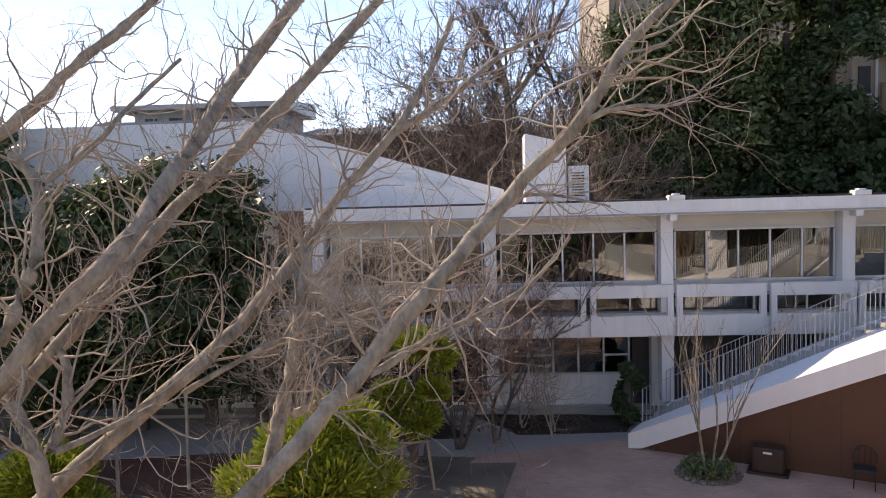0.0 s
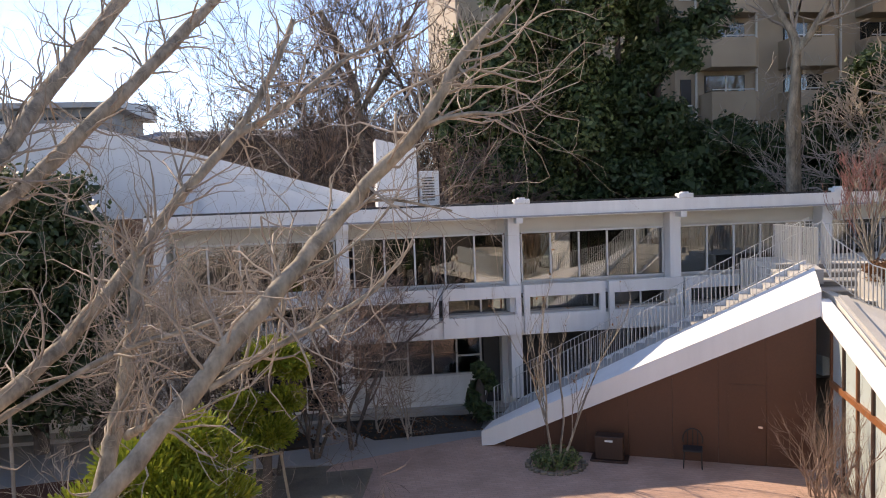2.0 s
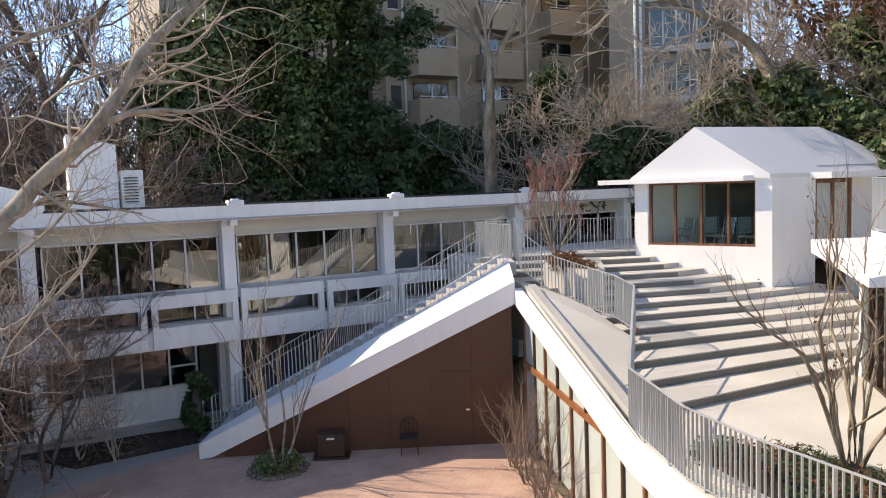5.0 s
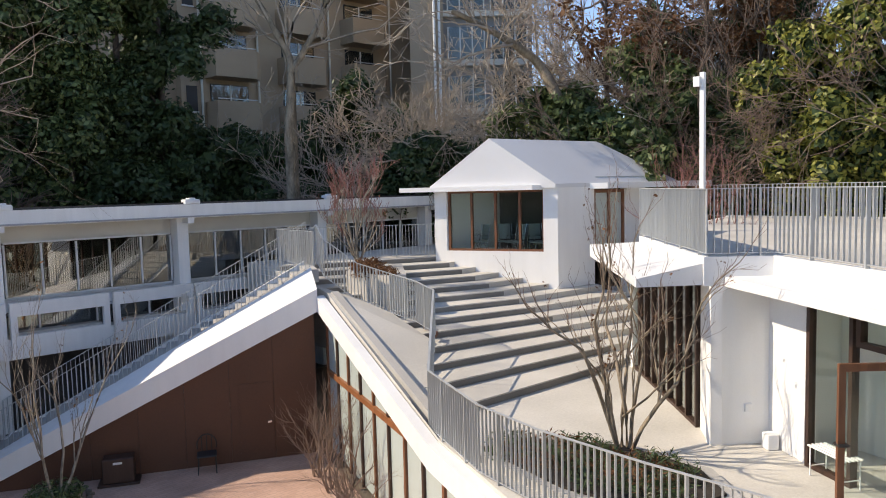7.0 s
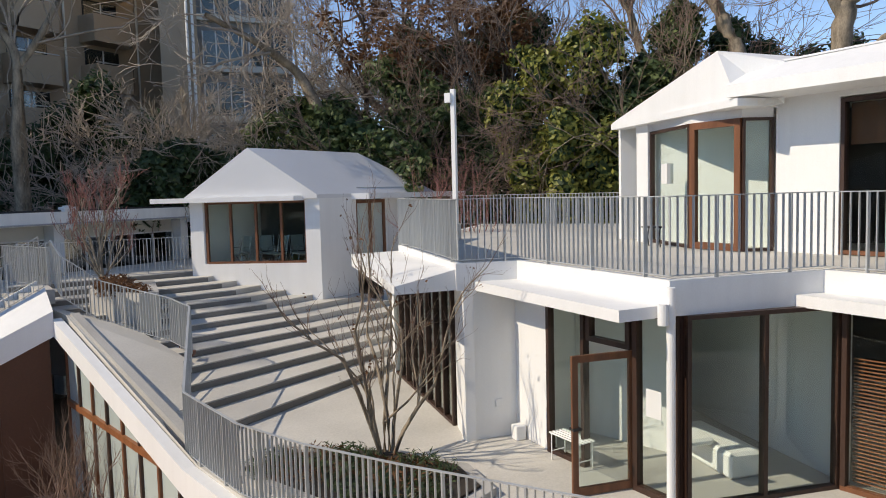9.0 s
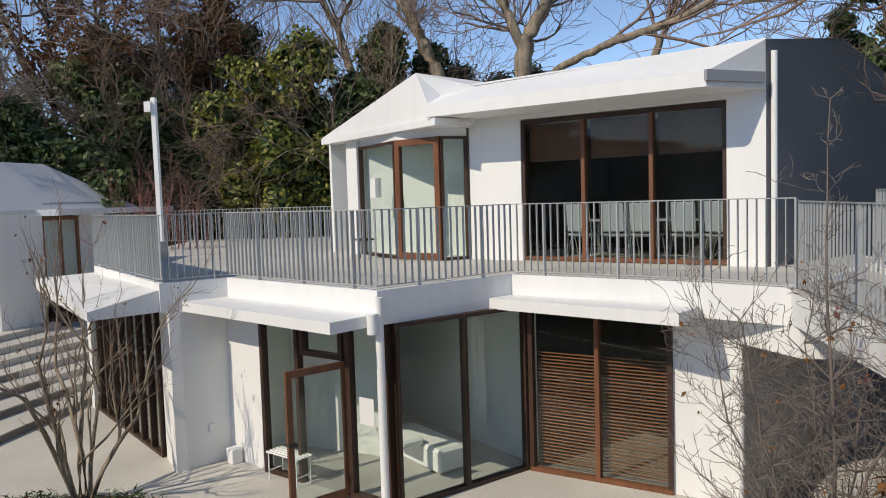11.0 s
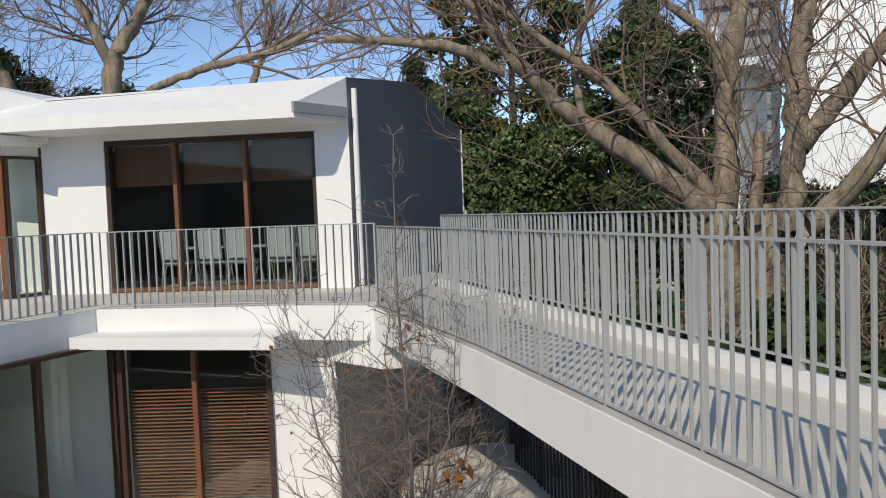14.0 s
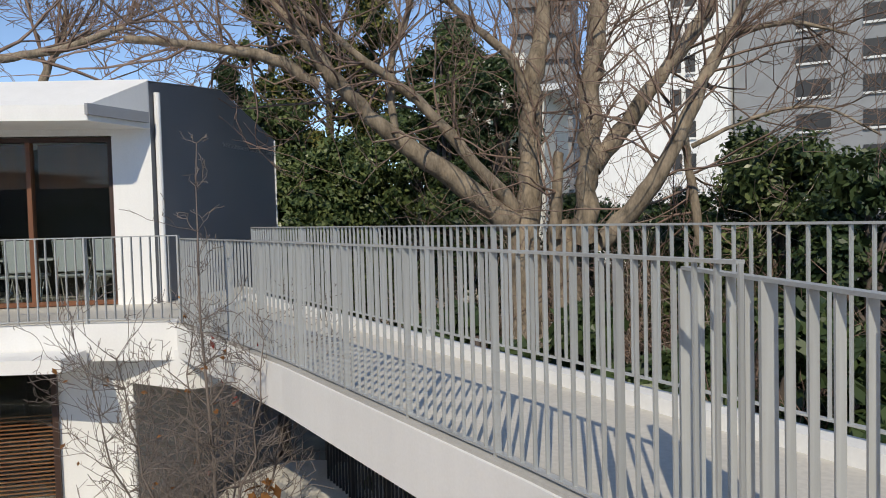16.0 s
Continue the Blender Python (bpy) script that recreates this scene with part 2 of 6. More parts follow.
def unit_mesh(name, material, bevel=0.0):
    """A unit bar that stands on the origin, for repeated parts."""
    bm = B()
    box(bm, (0, 0, 0.5), (1, 1, 1))
    me = bpy.data.meshes.new(name)
    bm.to_mesh(me)
    bm.free()
    me.materials.append(material)
    return me


BAR_GALV = unit_mesh("steel_bar", GALV)
BAR_BLACK = unit_mesh("black_bar", BLACK)


def railing(name, label, pts, h=1.1, gap=0.115, thick=0.012, deep=0.038, post_every=10, clear=0.07, me=None, group="", solid=()):
    """A railing of upright flat bars between a top and a bottom rail, along corners (x, y, z of the foot)."""
    t = thing(name, label, "railing", group)
    me = me or BAR_GALV
    material = me.materials[0]
    k = 0
    for i, (a, b) in enumerate(zip(pts, pts[1:])):
        d = Vector((b[0] - a[0], b[1] - a[1], 0))
        ln, rz = d.length, math.atan2(d.y, d.x)
        part("top_rail", seg(B(), a, b, 0.045, (a[2] + h - 0.014, b[2] + h - 0.014), (a[2] + h, b[2] + h)), material, t)
        part("bottom_rail", seg(B(), a, b, 0.04, (a[2] + clear, b[2] + clear), (a[2] + clear + 0.012, b[2] + clear + 0.012)), material, t)
        n = max(2, round(ln / gap))
        for j in range(n + (1 if i == len(pts) - 2 else 0)):
            p = lerp(a, b, j / n)
            post = k % post_every == 0
            w = (thick * 1.9, deep * 1.5 + 0.01) if post else (thick, deep)
            foot = 0.0 if post else clear
            hh = h - foot - 0.01
            m = Matrix.Translation((p[0], p[1], p[2] + foot)) @ Matrix.Rotation(rz, 4, "Z") @ Matrix.Diagonal((*w, hh, 1))
            shared("post" if post else "bar", me, m, t)
            k += 1
        if i in solid:
            part("screen_panel", seg(B(), a, b, 0.006, (a[2] + clear, b[2] + clear), (a[2] + h, b[2] + h), side=-4), material, t, "galvanised sheet panel")
    return t


def glazing(t, a, b, z0, z1, n, wood, pane, w=0.07, d=0.1, heads=None, ends=True, name="pane", edge=None):
    """A framed window over the plan line a-b with n panes side by side, as parts of t."""
    # a darker edge timber paints shade onto the head and end mullions
    edge = edge or wood
    part("sill_frame", seg(B(), a, b, d, z0, z0 + w), wood, t)
    part("head_frame", seg(B(), a, b, d, z1 - w, z1), edge, t)
    rz = math.atan2(b[1] - a[1], b[0] - a[0])
    ln = math.hypot(b[0] - a[0], b[1] - a[1])
    for i in range(n + 1):
        if not ends and i in (0, n):
            continue
        f = min(max(i / n, w / 2 / ln), 1 - w / 2 / ln)
        p = lerp(a, b, f)
        bm = B()
        box(bm, (p[0], p[1], (z0 + z1) / 2), (w, d * 1.02, z1 - z0 - 2 * w), rz)
        part("mullion", bm, edge if i in (0, n) else wood, t)
    for i in range(n):
        p, q = lerp(a, b, (i + 0.0) / n), lerp(a, b, (i + 1.0) / n)
        g = part(name, seg(B(), p, q, 0.012, z0 + w, z1 - w), pane, t)
        g.visible_shadow = False
        if heads:
            part("transom", seg(B(), p, q, d * 0.9, heads, heads + w), wood, t)


# ---- ground and courtyard ----
YARD, LOW, TOP = -2.9, -0.3, 2.85     # courtyard, lower terrace and upper terrace
bm = B()
bmesh.ops.create_grid(bm, x_segments=60, y_segments=60, size=900, matrix=Matrix.Translation((0, 0, YARD - 0.06)))
tagged(part("ground", bm, EARTH), "bare brown earth reaching to the horizon", "ground", kind="structure")


def sheet(name, poly, z, material, label, thick=0.04):
    return tagged(part(name, prism(B(), poly, z - thick, z), material), label, "pavement", kind="structure")


sheet("pavement_brick", [(-0.4, 19.6), (3.6, 20.9), (4.6, 20.9), (11.4, 16.5), (8.0, 6.8), (6.0, -1.0), (-6, 0.5), (-3.0, 13.5)], YARD, BRICKRED, "red brick courtyard paving with branch shadows")
sheet("pavement_path", [(-14, 19.2), (-6, 20.2), (-3.2, 19.9), (-0.4, 19.6), (3.6, 20.9), (4.6, 20.9), (11.4, 16.6), (12, 22.9), (4.35, 23.05), (-1.2, 23.35), (-14, 23.35)], YARD - 0.004, ASPHALT, "grey asphalt path beside the planted beds")
sheet("pavement_kerb", [(-14, 23.36), (12, 23.36), (12, 24.1), (-14, 24.1)], YARD + 0.1, CONCRETE, "raised concrete walk along the old building", 0.16)
for nm, poly, m, lb in (
    ("planting_bed", [(-0.5, 23.2), (4.35, 23.0), (3.9, 21.5), (0.75, 21.3)], SOIL, "dark soil bed with leaf litter beside the path"),
    ("planting_bed", [(-6.0, 22.8), (-1.6, 22.8), (-0.7, 21.1), (-2.8, 20.9), (-6.5, 21.1)], SOIL, "dark soil bed below the bare shrubs"),
    ("planting_bed", [(-13, 19.0), (-6.5, 20.0), (-6.0, 17.5), (-7.5, 15.5), (-13, 15.5)], REDSOIL, "mound of reddish mulch near the evergreen"),
    ("planting_bed", [(-6.2, 18.9), (0.6, 19.0), (0.2, 16.8), (-3.5, 13.0), (-7.0, 13.0)], EARTH, "bare earth bed round the pines"),
):
    bm = B()
    prism(bm, poly, YARD - 0.05, YARD + 0.05)
    bmesh.ops.subdivide_edges(bm, edges=bm.edges, cuts=5, use_grid_fill=True)
    for v in bm.verts:
        if v.co.z > YARD:
            v.co.z += noise.noise(v.co * 1.3) * 0.05
    tagged(part(nm, bm, m), lb, "planting bed", kind="structure")


# ---- the old white school building behind the courtyard ----
def school():
    t = thing("school_building", "old white two-storey school building with deep eaves", "building")
    x0, x1 = -5.2, 22.5
    # cream on this wall and the ceiling slab paints in warm bounced light
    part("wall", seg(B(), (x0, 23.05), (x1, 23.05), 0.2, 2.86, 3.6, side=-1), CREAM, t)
    part("wall", seg(B(), (x0, 23.05), (x1, 23.05), 0.2, -0.3, 0.25, side=-1), WHITE_OLD, t)
    part("wall", seg(B(), (x0, 23.05), (x1, 23.05), 0.2, 0.92, 1.3, side=-1), WHITE_OLD, t)
    part("wall", seg(B(), (x0, 27.6), (x1, 27.6), 0.2, YARD, 3.6), ROOM_SHADE, t)
    part("wall", seg(B(), (x0, 23.0), (x0, 27.6), 0.2, YARD, 3.6), WHITE_OLD, t)
    part("wall", seg(B(), (x1, 23.0), (x1, 27.6), 0.2, YARD, 3.6), WHITE_OLD, t)
    part("floor_slab", prism(B(), [(x0, 22.42), (x1, 22.42), (x1, 27.6), (x0, 27.6)], -0.29, 0.28), WHITE_OLD, t)
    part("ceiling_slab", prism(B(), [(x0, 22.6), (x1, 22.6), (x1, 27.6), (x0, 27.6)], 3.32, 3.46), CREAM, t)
    part("fascia", prism(B(), [(x0 - 0.3, 22.15), (x1, 22.15), (x1, 22.6), (x0 - 0.3, 22.6)], 3.34, 3.77), WHITE_OLD, t, "white eaves beam with weather streaks")
    part("roof", prism(B(), [(x0 - 0.3, 22.6), (x1, 22.6), (x1, 27.8), (x0 - 0.3, 27.8)], 3.46, 3.70), GREYROOF, t, "flat grey roof")
    part("roof_edge", prism(B(), [(x0 - 0.3, 22.3), (x1, 22.3), (x1, 22.45), (x0 - 0.3, 22.45)], 3.77, 3.83), BLACK, t, "dark drip edge")
    cols = [-5.2 + 5.265 * i for i in range(6)]
    for c in cols:
        bm = B()
        box(bm, (c, 22.78, 0.52), (0.37, 0.52, 5.66), bevel=0.015)
        part("column", bm, WHITE_OLD, t)
        bm = B()
        box(bm, (c + 0.2, 22.3, 3.84), (0.48, 0.36, 0.16), bevel=0.03)
        cap = part("roof_cap", bm, WHITE_OLD, t)
        bm = B()
        box(bm, (c + 0.2, 22.3, 3.94), (0.22, 0.26, 0.05), bevel=0.02)
        part("cap_knob", bm, WHITE_OLD, cap)
        bm = B()
        box(bm, (c, 24.0, -1.5), (0.42, 0.4, 2.7))
        part("column", bm, WHITE_OLD, t)
        bm = B()
        box(bm, (c + 0.1, 22.52, 3.28), (0.2, 0.8, 0.2))
        part("eaves_bracket", bm, WHITE_OLD, t)
    part("gutter_line", prism(B(), [(x0 - 0.3, 22.1), (x1, 22.1), (x1, 22.147), (x0 - 0.3, 22.147)], 3.36, 3.41), GREYROOF, t, "thin grey drip line along the eaves")
    # parapet panels with long openings
    edges = []
    for c in cols[:-1]:
        edges += [(c + 0.225, c + 2.82), (c + 2.95, c + 5.39)]
    for a, b in edges:
        for (u0, u1, v0, v1) in ((a, b, 0.9, 1.27), (a, b, -0.25, 0.36), (a, a + 0.17, 0.36, 0.9), (b - 0.17, b, 0.36, 0.9)):
            bm = B()
            box(bm, ((u0 + u1) / 2, 22.36, (v0 + v1) / 2), (u1 - u0, 0.16, v1 - v0))
            part("parapet_panel", bm, WHITE_OLD, t)
        part("parapet_shelf", prism(B(), [(a + 0.17, 22.5), (b - 0.17, 22.5), (b - 0.17, 22.9), (a + 0.17, 22.9)], 0.3, 0.42), CONCRETE, t)
    # upper windows
    for i, c in enumerate(cols[:-1]):
        w = part("window", seg(B(), (c + 0.28, 22.98), (c + 5.06, 22.98), 0.1, 1.27, 1.33), ALU, t)
        a, b = (c + 0.33, 22.96), (c + 5.02, 22.96)
        for z in (1.35, 2.88):
            part("frame_rail", seg(B(), a, b, 0.09, z - 0.05, z), ALU, w)
        for j in range(6):
            p = lerp(a, b, j / 5)
            bm = B()
            box(bm, (p[0], p[1] - 0.002, 2.09), (0.05, 0.09, 1.44))
            part("mullion", bm, ALU, w)
        for j in range(5):
            g = part("pane", seg(B(), lerp(a, b, j / 5), lerp(a, b, (j + 1) / 5), 0.01, 1.35, 2.84), GLASS_SCHOOL, w)
            g.visible_shadow = False
        part("lower_frame", seg(B(), (c + 0.33, 22.97), (c + 5.02, 22.97), 0.08, 0.84, 0.91), ALU, w)
        for j in range(3):
            g = part("pane", seg(B(), lerp(a, b, j / 3), lerp(a, b, (j + 1) / 3), 0.01, 0.3, 0.86), GLASS_SCHOOL, w)
            g.visible_shadow = False
            bm = B()
            q = lerp(a, b, (j + 0.5) / 3)
            box(bm, (q[0], 22.95, 0.58), (0.05, 0.07, 0.6))
            part("mullion", bm, ALU, w)
    # ground floor
    part("dado_wall", seg(B(), (0.0, 24.05), (4.6, 24.05), 0.15, YARD + 0.1, -1.78, side=-1), WHITE_OLD, t)
    w = part("window", seg(B(), (0.1, 24.05), (4.5, 24.05), 0.2, -1.8, -1.74), ALU, t)
    a, b = (0.42, 24.06), (4.45, 24.06)
    for j in range(6):
        p = lerp(a, b, j / 5)
        bm = B()
        box(bm, (p[0], 24.05, -1.05), (0.06, 0.08, 1.5))
        part("mullion", bm, ALU, w)
    for j in range(5):
        g = part("pane", seg(B(), lerp(a, b, j / 5), lerp(a, b, (j + 1) / 5), 0.01, -1.76, -0.3), GLASS_DIM, w)
        g.visible_shadow = False
    part("transom", seg(B(), lerp(a, b, 0.8), b, 0.06, -1.2, -1.14), ALU, w)
    part("transom", seg(B(), a, lerp(a, b, 0.4), 0.06, -1.2, -1.14), ALU, w)
    for x in (-4.4, -3.4, -2.35, -1.3, -0.3):
        d = part("entrance_door", seg(B(), (x, 24.12), (x + 0.92, 24.12), 0.05, -2.78, -2.7), ALU, t)
        for z in (-2.0, -0.5):
            part("door_rail", seg(B(), (x, 24.12), (x + 0.92, 24.12), 0.05, z, z + 0.07), ALU, d)
        for xx in (x, x + 0.88):
            part("door_stile", seg(B(), (xx, 24.12), (xx + 0.05, 24.12), 0.052, -2.78, -0.4), ALU, d)
        g = part("pane", seg(B(), (x, 24.13), (x + 0.92, 24.13), 0.01, -2.7, -0.5), GLASS_DIM, d)
        g.visible_shadow = False
    part("wall", seg(B(), (4.6, 24.4), (x1, 24.4), 0.15, YARD, -0.3), ROOM_SHADE, t)
    part("wall", seg(B(), (x0, 26.6), (x1, 26.6), 0.15, YARD, 3.4), ROOM_SHADE, t, "inner wall painted near-black for the unlit room")
    return t


school()


# ---- the outside stair over the brown wall ----
SD = Vector((0.893, -0.450))     # the stair's way up, in plan
SN = Vector((0.450, 0.893))      # to its far side
S0 = Vector((3.68, 20.12))       # outer foot corner


def sp(u, v):
    p = S0 + SD * u + SN * v
    return (p.x, p.y)


LEN = 8.55
stair = thing("outdoor_stair", "white concrete outdoor stair with a broad sloping flank", "stairs")


def stair_z(u):
    return -2.55 + (2.08 + 2.55) * min(max(u / (LEN + 0.2), 0), 1)


bm = B()
n = 24
rows = []
for i in range(n + 1):
    u = LEN * i / n
    fl = -2.50 + (1.52 + 2.50) * u / LEN          # outer lip of the flank
    lowz = max(YARD, -3.02 + 3.94 * u / LEN)
    back = 1.2
    rows.append([bm.verts.new((*sp(u, 0), lowz)), bm.verts.new((*sp(u, 0), fl)), bm.verts.new((*sp(u, back), stair_z(u))), bm.verts.new((*sp(u, back), stair_z(u) - 0.5))])
for r, s in zip(rows, rows[1:]):
    for k in range(4):
        bm.faces.new((r[k], r[(k + 1) % 4], s[(k + 1) % 4], s[k]))
bm.faces.new(rows[0])
bm.faces.new(rows[-1][::-1])
part("flank", bm, WHITE, stair, "white sloping flank beside the steps")
NSTEP = 27
for i in range(NSTEP):
    u0, u1 = 0.25 + (LEN - 0.1) * i / NSTEP, 0.25 + (LEN - 0.1) * (i + 1) / NSTEP
    z = stair_z(u1) - 0.15
    part("step", prism(B(), [sp(u0, 1.16), sp(u1 + 0.06, 1.16), sp(u1 + 0.06, 2.75), sp(u0, 2.75)], z - 0.35, z), CONCRETE, stair)
part("far_flank", seg(B(), sp(0.2, 2.85), sp(LEN, 2.85), 0.2, (YARD, 1.2), (-2.45, 2.0)), WHITE, stair)
railing("stair_railing", "galvanised steel railing with upright flat bars along the stair", [(*sp(0.05, 1.3), -2.62), (*sp(LEN + 0.2, 1.3), 2.07)], h=1.06, gap=0.11, clear=0.03, group="stair railings")
railing("stair_railing", "galvanised steel railing on the far side of the stair", [(*sp(0.35, 2.85), -2.42), (*sp(LEN + 0.1, 2.85), 2.1)], h=1.08, gap=0.115, clear=0.03, group="stair railings")
wall = thing("wall_brown", "rust-brown panelled wall under the stair with a flush door", "wall", kind="structure")
fl = lambda u: -2.62 + (1.32 + 2.62) * u / LEN - 0.38
us = [0.65 + (LEN - 0.75) * i / 7 for i in range(8)]
for a, b in zip(us, us[1:]):
    part("panel", seg(B(), sp(a + 0.003, 0.16), sp(b - 0.003, 0.16), 0.1, YARD - 0.05, (fl(a), fl(b))), BROWNWALL, wall)
part("door_leaf", seg(B(), sp(6.45, 0.1), sp(7.3, 0.1), 0.02, YARD + 0.02, YARD + 2.05), BROWNWALL, wall, "flush brown door")
bm = B()
box(bm, (*sp(7.2, 0.06), YARD + 1.0), (0.1, 0.05, 0.05), math.atan2(SD.y, SD.x))
part("door_handle", bm, CHROME, wall)

# ---- the sloping roof edge with the tall window wall below ----
APEX = Vector((11.35, 16.4))
BEND = Vector((8.75, 9.3))
bd = (BEND - APEX).normalized()
bn = Vector((-bd.y, bd.x))       # inward, away from the courtyard
roofedge = thing("roof_edge_beam", "white concrete roof edge beam sloping down above the window wall", "beam", kind="structure")
end = Vector((7.3, 5.6))
part("beam", seg(B(), tuple(APEX), tuple(BEND), 0.22, (0.93, -0.8), (1.32, -0.33), side=-1), WHITE, roofedge)
part("beam", seg(B(), tuple(BEND), tuple(end), 0.22, (-0.8, -0.85), (-0.33, -0.42), side=-1), WHITE, roofedge)
part("gutter", seg(B(), tuple(APEX + bn * 0.24), tuple(BEND + bn * 0.24), 0.16, (0.95, -0.75), (1.25, -0.42), side=-1), GREYWALL, roofedge, "dark gutter behind the beam")
part("kerb", seg(B(), tuple(APEX + bn * 0.42), tuple(BEND + bn * 0.42), 0.2, (0.95, -0.7), (1.40, -0.27), side=-1), CONCRETE, roofedge)
ww = thing("window_wall", "tall timber-framed window wall of the sunken hall", "window", kind="structure")
inset = bn * 0.3
A2, B2 = APEX + inset, BEND + inset + bd * 3.0
NM = 11
for i in range(NM + 1):
    f = (i / NM)
    p = A2.lerp(B2, f)
    ztop = 0.93 - 1.73 * min(f * (B2 - A2).length / (BEND - APEX).length, 1)
    bm = B()
    box(bm, (p.x, p.y, (YARD + ztop) / 2), (0.12, 0.09, ztop - YARD), math.atan2(bd.y, bd.x) + math.pi / 2)
    part("mullion", bm, WOOD_DARK if i % 2 else WOOD, ww)
    if i < NM:
        q = A2.lerp(B2, (i + 1) / NM)
        zt2 = 0.93 - 1.73 * min((i + 1) / NM * (B2 - A2).length / (BEND - APEX).length, 1)
        g = part("pane", seg(B(), tuple(p), tuple(q), 0.012, YARD + 0.05, (ztop, zt2)), FROST, ww)
        for z in (-0.9,):
            part("transom", seg(B(), tuple(p), tuple(q), 0.16, z + 0.1, z + 0.24), WOOD_ORANGE, ww)
part("hall_back", seg(B(), tuple(A2 + bn * 3), tuple(B2 + bn * 3), 0.1, YARD, (-0.65, -0.95)), ROOM_SHADE, ww)

# ---- lower terrace, walkway and stepped plaza ----
terr = thing("lower_terrace", "pale trowelled concrete terrace with step seats", "terrace", kind="structure")
part("deck", prism(B(), [(7.45, 5.5), (8.97, 9.22), (9.4, 10.2), (17, 10.4), (20, 8), (20, -3.2), (7.0, -3.2), (5.6, -0.5)], LOW - 0.35, LOW), CONCRETE_DECK, terr)
C1 = (12.3, 12.9)
ramp = prism(B(), [(11.62, 16.25), (8.97, 9.2), (9.3, 9.85), C1], [1.12, -0.55, -0.55, 0.1], [1.38, -0.29, -0.28, 0.42])
prism(ramp, [(11.62, 16.25), C1, (12.9, 15.6), (11.95, 17.6)], [1.12, 0.1, 0.7, 1.25], [1.38, 0.42, 0.95, 1.5])
part("ramp", ramp, CONCRETE_DECK, terr, "sloping concrete walkway")
# step lines: left end, right end; they fan out towards the small house
for k in range(13):
    z = LOW + 0.16 * (k + 1)
    f = k / 12
    left = lerp((9.9, 10.0), (12.6, 20.2), f ** 0.9)
    right = lerp((16.0, 9.75), (17.5, 18.2), f)
    nl, nr = lerp(left, (12.6, 22.2), 0.999), (22.0, 20.8)
    bm = B()
    top = [left, right, (20.5, right[1] - 1.2 + 1.6 * f), (22.5, 22.2), (12.6, 22.2)] + ([(12.6, 17.6)] if left[1] < 16.5 else [])
    prism(bm, top, z - 0.16 if k else LOW - 0.2, z)
    s = part("step_seat", bm, CONCRETE_DECK, terr)
    # dark strip paints the shade on the step's front
    part("riser_shade_strip", seg(B(), (left[0], left[1]), (right[0], right[1]), 0.012, z - 0.155, z - 0.03, side=1), RISER_SHADE, terr)


# ---- railings of the plaza ----
railing("plaza_railing", "galvanised steel railing curving from the stair head round the planted corner", [(*sp(LEN + 0.2, 1.3), 2.05), (12.0, 16.9, 1.68), (12.45, 16.0, 1.02), (12.75, 15.0, 0.78), (12.75, 14.0, 0.66), (12.4, 12.95, 0.55)], gap=0.105, clear=0.05)
railing("plaza_railing", "galvanised steel railing falling along the walkway to the terrace", [(12.4, 12.95, 0.55), (9.25, 9.75, LOW), (8.3, 7.6, LOW), (8.0, 6.2, LOW), (7.9, 4.5, LOW), (7.9, 1.0, LOW), (7.6, -2.6, LOW)], gap=0.105, clear=0.05)
railing("plaza_railing", "galvanised steel railing along the plaza's back edge", [(*sp(LEN + 0.3, 2.9), 1.78), (13.2, 21.3, 1.78), (17.5, 18.3, 1.78)], gap=0.11)

# ---- the small gabled hut ----
HL, HR = (17.38, 18.15), (18.98, 14.24)
hd = Vector((HR[0] - HL[0], HR[1] - HL[1])).normalized()
hn = Vector((0.995, -0.09))      # the side walls run back at a slant to the front
hut = thing("garden_pavilion", "small white gabled pavilion with a timber-framed picture window", "pavilion")


def hp(u, v):
    return (HL[0] + hd.x * u + hn.x * v, HL[1] + hd.y * u + hn.y * v)


HW = math.hypot(HR[0] - HL[0], HR[1] - HL[1])
part("wall", prism(B(), [hp(0, 0), hp(HW, 0), hp(HW, 0.2), hp(0, 0.2)], 0.2, 1.99), WHITE, hut)
part("wall", prism(B(), [hp(0, 0), hp(0.43, 0), hp(0.43, 0.2), hp(0, 0.2)], 1.99, 4.0), WHITE, hut)
part("wall", prism(B(), [hp(HW - 0.47, 0), hp(HW, 0), hp(HW, 0.2), hp(HW - 0.47, 0.2)], 1.99, 4.0), WHITE, hut)
part("wall", prism(B(), [hp(HW - 0.2, 0.2), hp(HW, 0.2), hp(HW, 1.75), hp(HW - 0.2, 1.75)], 0.2, 4.1), WHITE, hut)
part("wall", prism(B(), [hp(HW - 0.2, 3.4), hp(HW, 3.4), hp(HW, 6.2), hp(HW - 0.2, 6.2)], 0.2, 4.1), WHITE, hut)
part("wall", prism(B(), [hp(0, 0.2), hp(0.2, 0.2), hp(0.2, 6.2), hp(0, 6.2)], 0.2, 4.1), WHITE, hut)
part("wall", prism(B(), [hp(0, 6.2), hp(HW, 6.2), hp(HW, 6.4), hp(0, 6.4)], 0.2, 4.1), ROOM_SHADE, hut)
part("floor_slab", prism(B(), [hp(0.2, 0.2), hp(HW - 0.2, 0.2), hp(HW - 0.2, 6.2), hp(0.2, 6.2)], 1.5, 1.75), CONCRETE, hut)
part("ceiling_slab", prism(B(), [hp(0.2, 0.2), hp(HW - 0.2, 0.2), hp(HW - 0.2, 6.2), hp(0.2, 6.2)], 4.02, 4.1), ROOM_SHADE, hut)
part("inner_wall", seg(B(), hp(0.3, 2.6), hp(HW - 0.3, 2.6), 0.06, 1.75, 4.0), ROOM_SHADE, hut)
